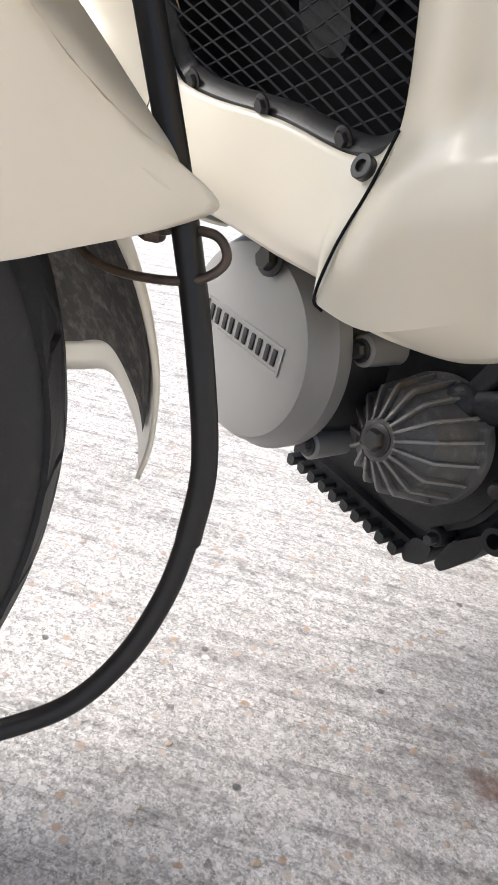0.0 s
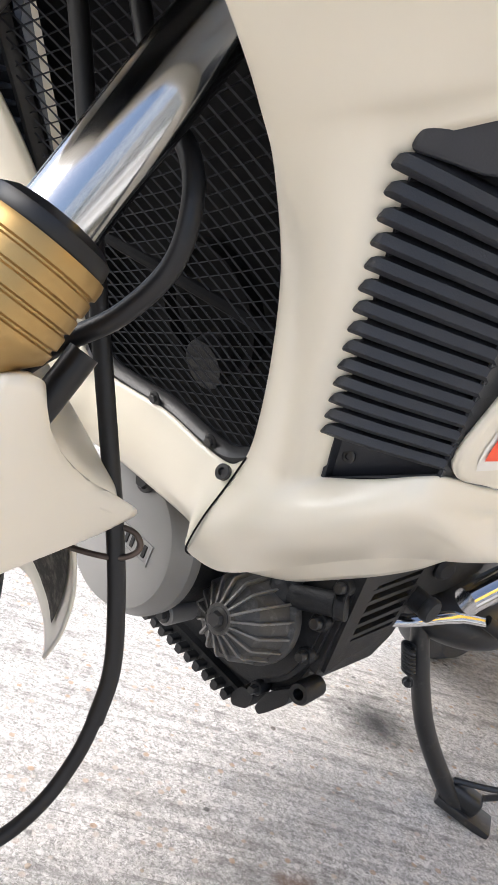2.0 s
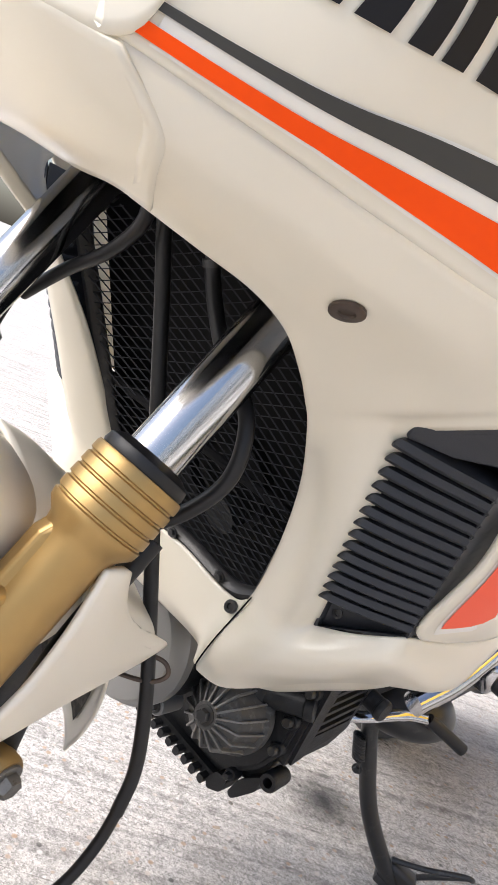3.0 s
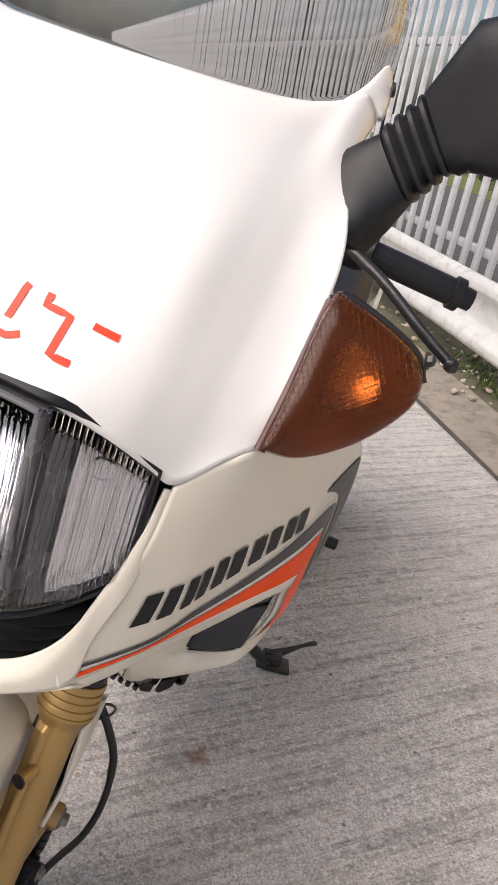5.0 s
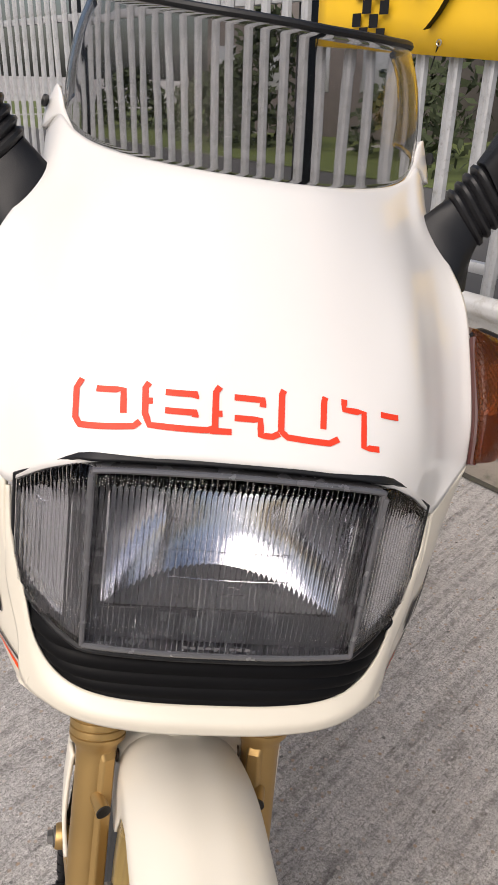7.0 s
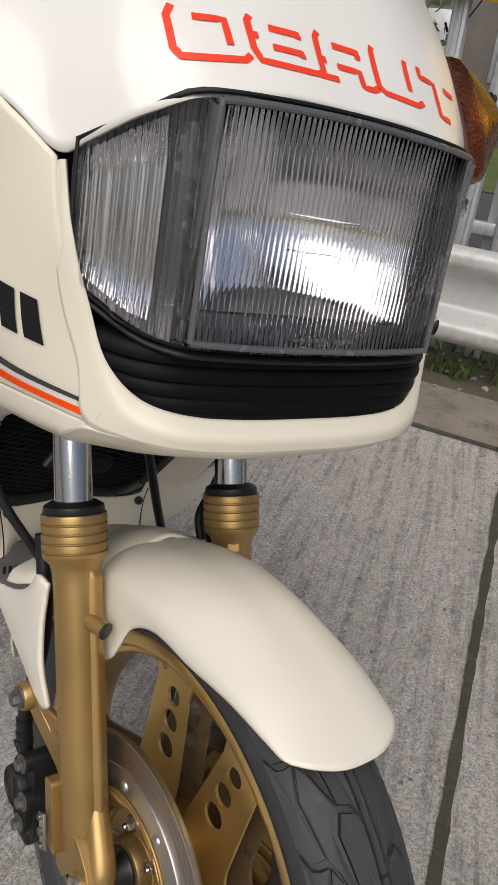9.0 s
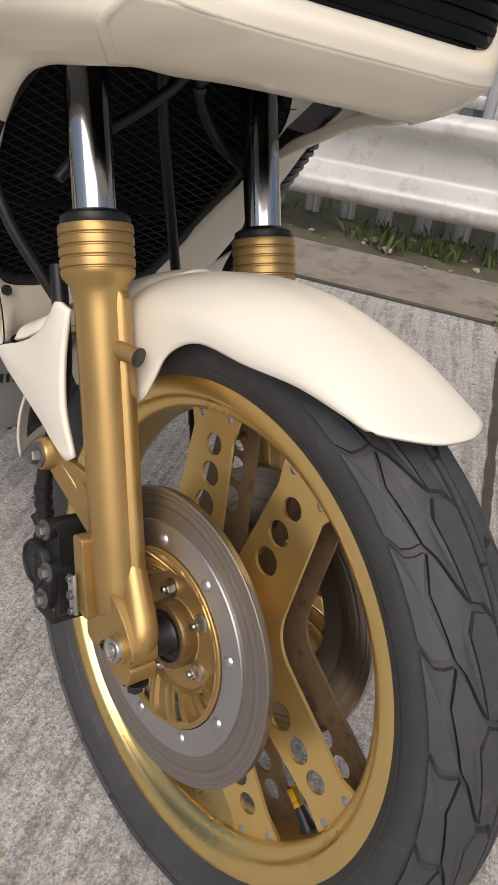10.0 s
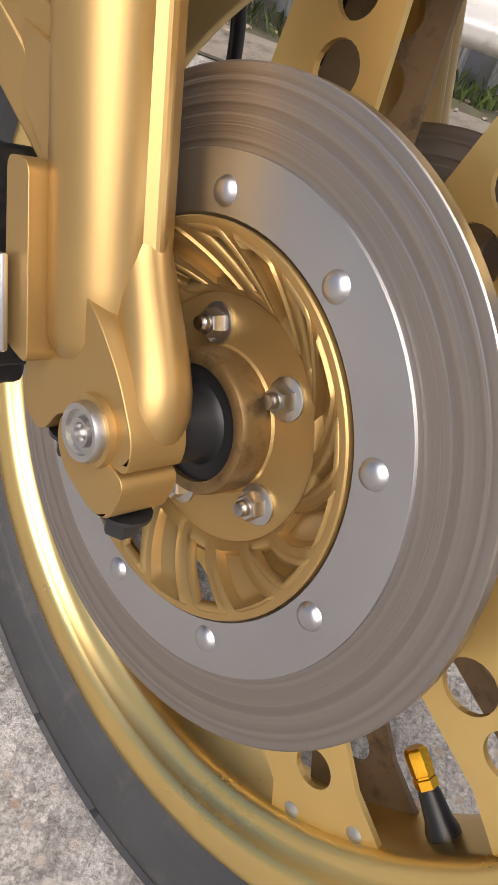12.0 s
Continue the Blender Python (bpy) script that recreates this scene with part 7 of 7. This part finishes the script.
    casting("foot_lug", rounded([(0.103, 0.226), (0.110, 0.222), (0.117, 0.230), (0.134, 0.256), (0.132, 0.276), (0.108, 0.250)], 0.006), 0.030, y=0.617)
    turned("lug", [(0.0065, -0.030), (0.0115, -0.030), (0.0120, 0.004), (0.0105, 0.007), (0.0060, 0.007), (0.0055, -0.010), (0, -0.010)], (0.141, 0.606, 0.277), (0.06, -1, 0.05), n=24)
    # forward-facing bolts on the plate
    for x, z, r in ((0.1285, 0.316, 0.0068), (0.126, 0.3555, 0.0078), (0.097, 0.2475, 0.0062), (0.132, 0.401, 0.0068)):
        turned("boss", [(r * 1.35, -0.012), (r * 1.3, 0.004), (r * 1.15, 0.006), (0, 0.006)], (x, 0.603, z), (0.05, -1, 0.05))
        turned("bolt", [(r * 0.85, 0), (r * 0.85, 0.007), (r * 0.65, 0.009), (0, 0.009)], (x, 0.597, z), (0.05, -1, 0.05), material=SATIN, n=6 if r < 0.0065 else 16)
    # water pipe with its elbow above
    turned("pipe", [(0.0125, 0), (0.0125, 0.058), (0.0145, 0.060), (0.0145, 0.070), (0, 0.071)], (0.080, 0.585, 0.360), (0.90, 0.28, 0.36))
    turned("elbow", [(0, -0.017), (0.010, -0.015), (0.0155, -0.008), (0.017, 0.0), (0.0155, 0.009), (0.010, 0.015), (0, 0.017)], (0.080, 0.585, 0.360), (0.6, -0.75, 0.2))
    turned("arm", [(0.0085, 0), (0.0085, 0.036), (0.007, 0.040), (0, 0.040)], (0.080, 0.588, 0.362), (0.25, 0.3, 0.9))
    # side case: a frame with five level bars before a dark recess, and a post at the front corner
    side = casting("side_case", rounded([(0.614, 0.296), (0.735, 0.312), (0.752, 0.330), (0.766, 0.424), (0.606, 0.432)], 0.006), 0.010, x=0.1365, holes=[[(0.650, 0.329), (0.654, 0.400), (0.750, 0.407), (0.742, 0.332)]], bevel=0.0015)
    for k in range(5):
        z = 0.3325 + 0.0145 * k
        casting("rib", rounded([(0.645, z), (0.752, z + 0.006), (0.752, z + 0.0115), (0.645, z + 0.0055)], 0.001), 0.009, x=0.1375, bevel=0.0012, parent=side)
    casting("post", rounded([(0.605, 0.428), (0.632, 0.424), (0.648, 0.306), (0.622, 0.299)], 0.004), 0.006, x=0.1430, parent=side)
    turned("stub", [(0.0135, -0.03), (0.0135, 0.012), (0.0150, 0.013), (0.0150, 0.020), (0.013, 0.023), (0, 0.023)], (0.148, 0.765, 0.366), (0.92, -0.1, 0.0), n=28)
    casting("rear_case", rounded([(0.757, 0.345), (0.90, 0.342), (1.00, 0.36), (1.00, 0.45), (0.757, 0.45)], 0.015), 0.08, x=0.090, bevel=0.006)
    turned("boss", [(0.016, -0.02), (0.015, 0.006), (0.010, 0.010), (0, 0.010)], (0.134, 0.830, 0.392), (0.9, -0.4, 0))
    # dark upper block between the cowls
    part("cylinder_block", block((0.30, 0.34, 0.24), Matrix.Translation((0.02, 0.90, 0.52)), 0.03, 3), CRANK, eng)
    eng.matrix_basis = ENGINE_AT
    return eng


engine()


def rear_body():
    """What closes the bike behind the fairing: tank, seat, rear wheel, silencer."""
    rear = empty("rear_body", label="tank, seat and tail of the motorcycle")
    rear.parent = BIKE
    rows = []
    for y, w, z0, z1 in ((0.50, 0.10, 0.86, 1.06), (0.58, 0.135, 0.82, 1.10), (0.75, 0.15, 0.80, 1.10), (0.95, 0.13, 0.78, 1.02), (1.08, 0.10, 0.77, 0.92)):
        rows.append([(w * math.cos(a) * (1.0), y, (z0 + z1) / 2 + (z1 - z0) / 2 * math.sin(a)) for a in np.linspace(-0.5 * math.pi, 1.5 * math.pi, 17)])
    part("tank", Sheet(rows, 1, (0, 0.8, 0.95)).grid(40, 24), CREAM, rear)
    rows = []
    for y, w, z0, z1 in ((1.02, 0.08, 0.76, 0.82), (1.10, 0.13, 0.75, 0.83), (1.35, 0.14, 0.77, 0.86), (1.65, 0.11, 0.84, 0.92), (1.80, 0.07, 0.90, 0.94)):
        rows.append([(w * math.cos(a), y, (z0 + z1) / 2 + (z1 - z0) / 2 * math.sin(a)) for a in np.linspace(-0.5 * math.pi, 1.5 * math.pi, 17)])
    part("seat", Sheet(rows, 1, (0, 1.4, 0.82)).grid(36, 20), HOSE, rear)
    for s in (-1, 1):
        q = [[(0.16, 1.0, 0.80), (0.16, 1.3, 0.78), (0.13, 1.75, 0.86)], [(0.175, 1.0, 0.68), (0.175, 1.3, 0.68), (0.13, 1.8, 0.80)], [(0.15, 1.02, 0.56), (0.15, 1.3, 0.60), (0.11, 1.8, 0.74)]]
        thicken(part("side_cover", Sheet(q, s, (0, 1.3, 0.7)).grid(20, 12), CREAM, rear), 0.004)
        part("silencer", tube(spline([(s * 0.15, 0.98, 0.33), (s * 0.17, 1.15, 0.38), (s * 0.185, 1.32, 0.44), (s * 0.195, 1.50, 0.535), (s * 0.196, 1.53, 0.55)], 30), [0.028] * 6 + [0.044] * 22 + [0.040, 0.034], 20), SATIN, rear)
    # model name along the outside of the silencer
    run = (Vector((0.195, 1.50, 0.535)) - Vector((0.185, 1.32, 0.44))).normalized()
    out = Vector((0.85, -0.25, 0.45))
    out = (out - run * out.dot(run)).normalized()
    cu = bpy.data.curves.new("silencer_lettering", "FONT")
    cu.body, cu.size, cu.extrude, cu.align_x, cu.align_y, cu.space_character = "TURBO", 0.046, 0.0008, "CENTER", "CENTER", 1.1
    cu.materials.append(DULLZINC)
    word = new("silencer_lettering", cu)
    word.parent = rear
    up = out.cross(run)
    word.matrix_basis = Matrix.Translation(Vector((0.190, 1.41, 0.4875)) + out * 0.0435) @ Matrix((run, up, out)).transposed().to_4x4()
    tyre = lathe([(0.22, -0.05), (0.25, -0.06), (0.29, -0.055), (0.312, -0.03), (0.318, 0), (0.312, 0.03), (0.29, 0.055), (0.25, 0.06), (0.22, 0.05)], (0, 1.495, 0.308), (1, 0, 0), 64)
    w = part("rear_tyre", tyre, RUBBER, rear)
    part("rear_rim", lathe([(0.05, -0.04), (0.20, -0.02), (0.225, -0.05), (0.225, 0.05), (0.20, 0.02), (0.05, 0.04)], (0, 1.495, 0.308), (1, 0, 0), 64), GOLDRIM, w)
    part("swing_arm", block((0.22, 0.5, 0.05), Matrix.Translation((0, 1.25, 0.33)), 0.012, 3), SATIN, rear)
    part("lower_panel", block((0.36, 0.36, 0.05), Matrix.Translation((0, 0.86, 0.66)), 0.02, 3), CRANK, rear)
    return rear


rear_body()


def side_stand():
    st = empty("side_stand", label="black side stand with foot resting on the ground")
    st.parent = BIKE
    leg = spline([(0.115, 0.90, 0.30), (0.140, 0.91, 0.24), (0.185, 0.935, 0.15), (0.240, 0.975, 0.075), (0.262, 0.995, 0.050)], 24)
    part("leg", tube(leg, [0.0135] * 18 + [0.0125] * 6, 14), SATIN, st)
    f = Matrix.Translation((0.272, 1.005, 0.046)) @ Matrix.Rotation(radians(7), 4, "Y") @ Matrix.Rotation(radians(20), 4, "Z")
    bm = block((0.085, 0.045, 0.014), f, 0.004)
    block((0.05, 0.03, 0.03), f @ Matrix.Translation((-0.01, 0, 0.018)), 0.008, 3, bm)
    part("foot", bm, SATIN, st)
    rod = [(0.245, 0.985, 0.085), (0.29, 1.01, 0.10), (0.335, 1.035, 0.122), (0.348, 1.046, 0.122), (0.338, 1.055, 0.112), (0.30, 1.03, 0.085), (0.275, 1.01, 0.066)]
    part("tang", tube(spline(rod, 40), 0.0045, 8), SATIN, st, "bent wire kick tang")
    coil = [(0.127 + 0.009 * math.cos(t) + 0.0003 * t, 0.885 + 0.009 * math.sin(t), 0.256 - 0.00055 * t) for t in np.linspace(0, 56, 260)]
    part("spring", tube(coil, 0.0021, 6), SATIN, st, "coiled return spring")
    part("spring_hook", tube(spline([(0.143, 0.885, 0.227), (0.147, 0.888, 0.218), (0.150, 0.895, 0.209)], 8), 0.0025, 8), SATIN, st)
    bolt("bolt", (0.148, 0.893, 0.208), (0.3, -1, 0), 0.0055, st, SATIN, 0.008)
    return st


side_stand()


def foot_controls():
    g = empty("gear_lever", label="chromed gear lever with black rubber tip")
    g.parent = BIKE
    part("lever", tube(spline([(0.118, 0.755, 0.318), (0.148, 0.785, 0.334), (0.172, 0.838, 0.345), (0.196, 0.896, 0.342)], 20), [0.0085] * 14 + [0.007] * 6, 12, flat=0.7), CHROME, g)
    part("toe_rubber", tube(spline([(0.194, 0.893, 0.343), (0.219, 0.916, 0.333), (0.246, 0.941, 0.321)], 12), 0.0095, 14), HOSE, g, "black rubber toe piece")
    p = empty("foot_peg", label="black rubber foot peg")
    p.parent = BIKE
    part("rubber", tube([(0.215, 1.05, 0.395), (0.300, 1.07, 0.385)], 0.0135, 14), HOSE, p)
    part("bracket", block((0.03, 0.05, 0.05), Matrix.Translation((0.205, 1.05, 0.40)), 0.008), CHROME, p)
    part("exhaust_pipe", tube(spline([(0.185, 0.80, 0.385), (0.200, 0.86, 0.42), (0.208, 0.93, 0.47), (0.210, 1.02, 0.52)], 20), 0.017, 16), CHROME, BIKE, "chromed exhaust pipe")
    bm = lathe([(0.097 * math.cos(a), 0.050 * math.sin(a)) for a in np.linspace(-math.pi / 2, math.pi / 2, 20)], (0.118, 0.980, 0.302), (0.10, 0.0, -1), 40)
    part("under_cover", bm, SATIN, BIKE, "dark rounded cover under the engine")


foot_controls()


def flatten():
    """Keep the tree at thing, part and sub-part: deeper pieces move up to their sub-assembly."""
    def depth(o):
        return 0 if o.parent is None else 1 + depth(o.parent)
    for ob in sorted(bpy.data.objects, key=depth):
        while depth(ob) > 2:
            up = ob.parent
            ob.matrix_basis = up.matrix_basis @ ob.matrix_basis
            ob.parent = up.parent


flatten()
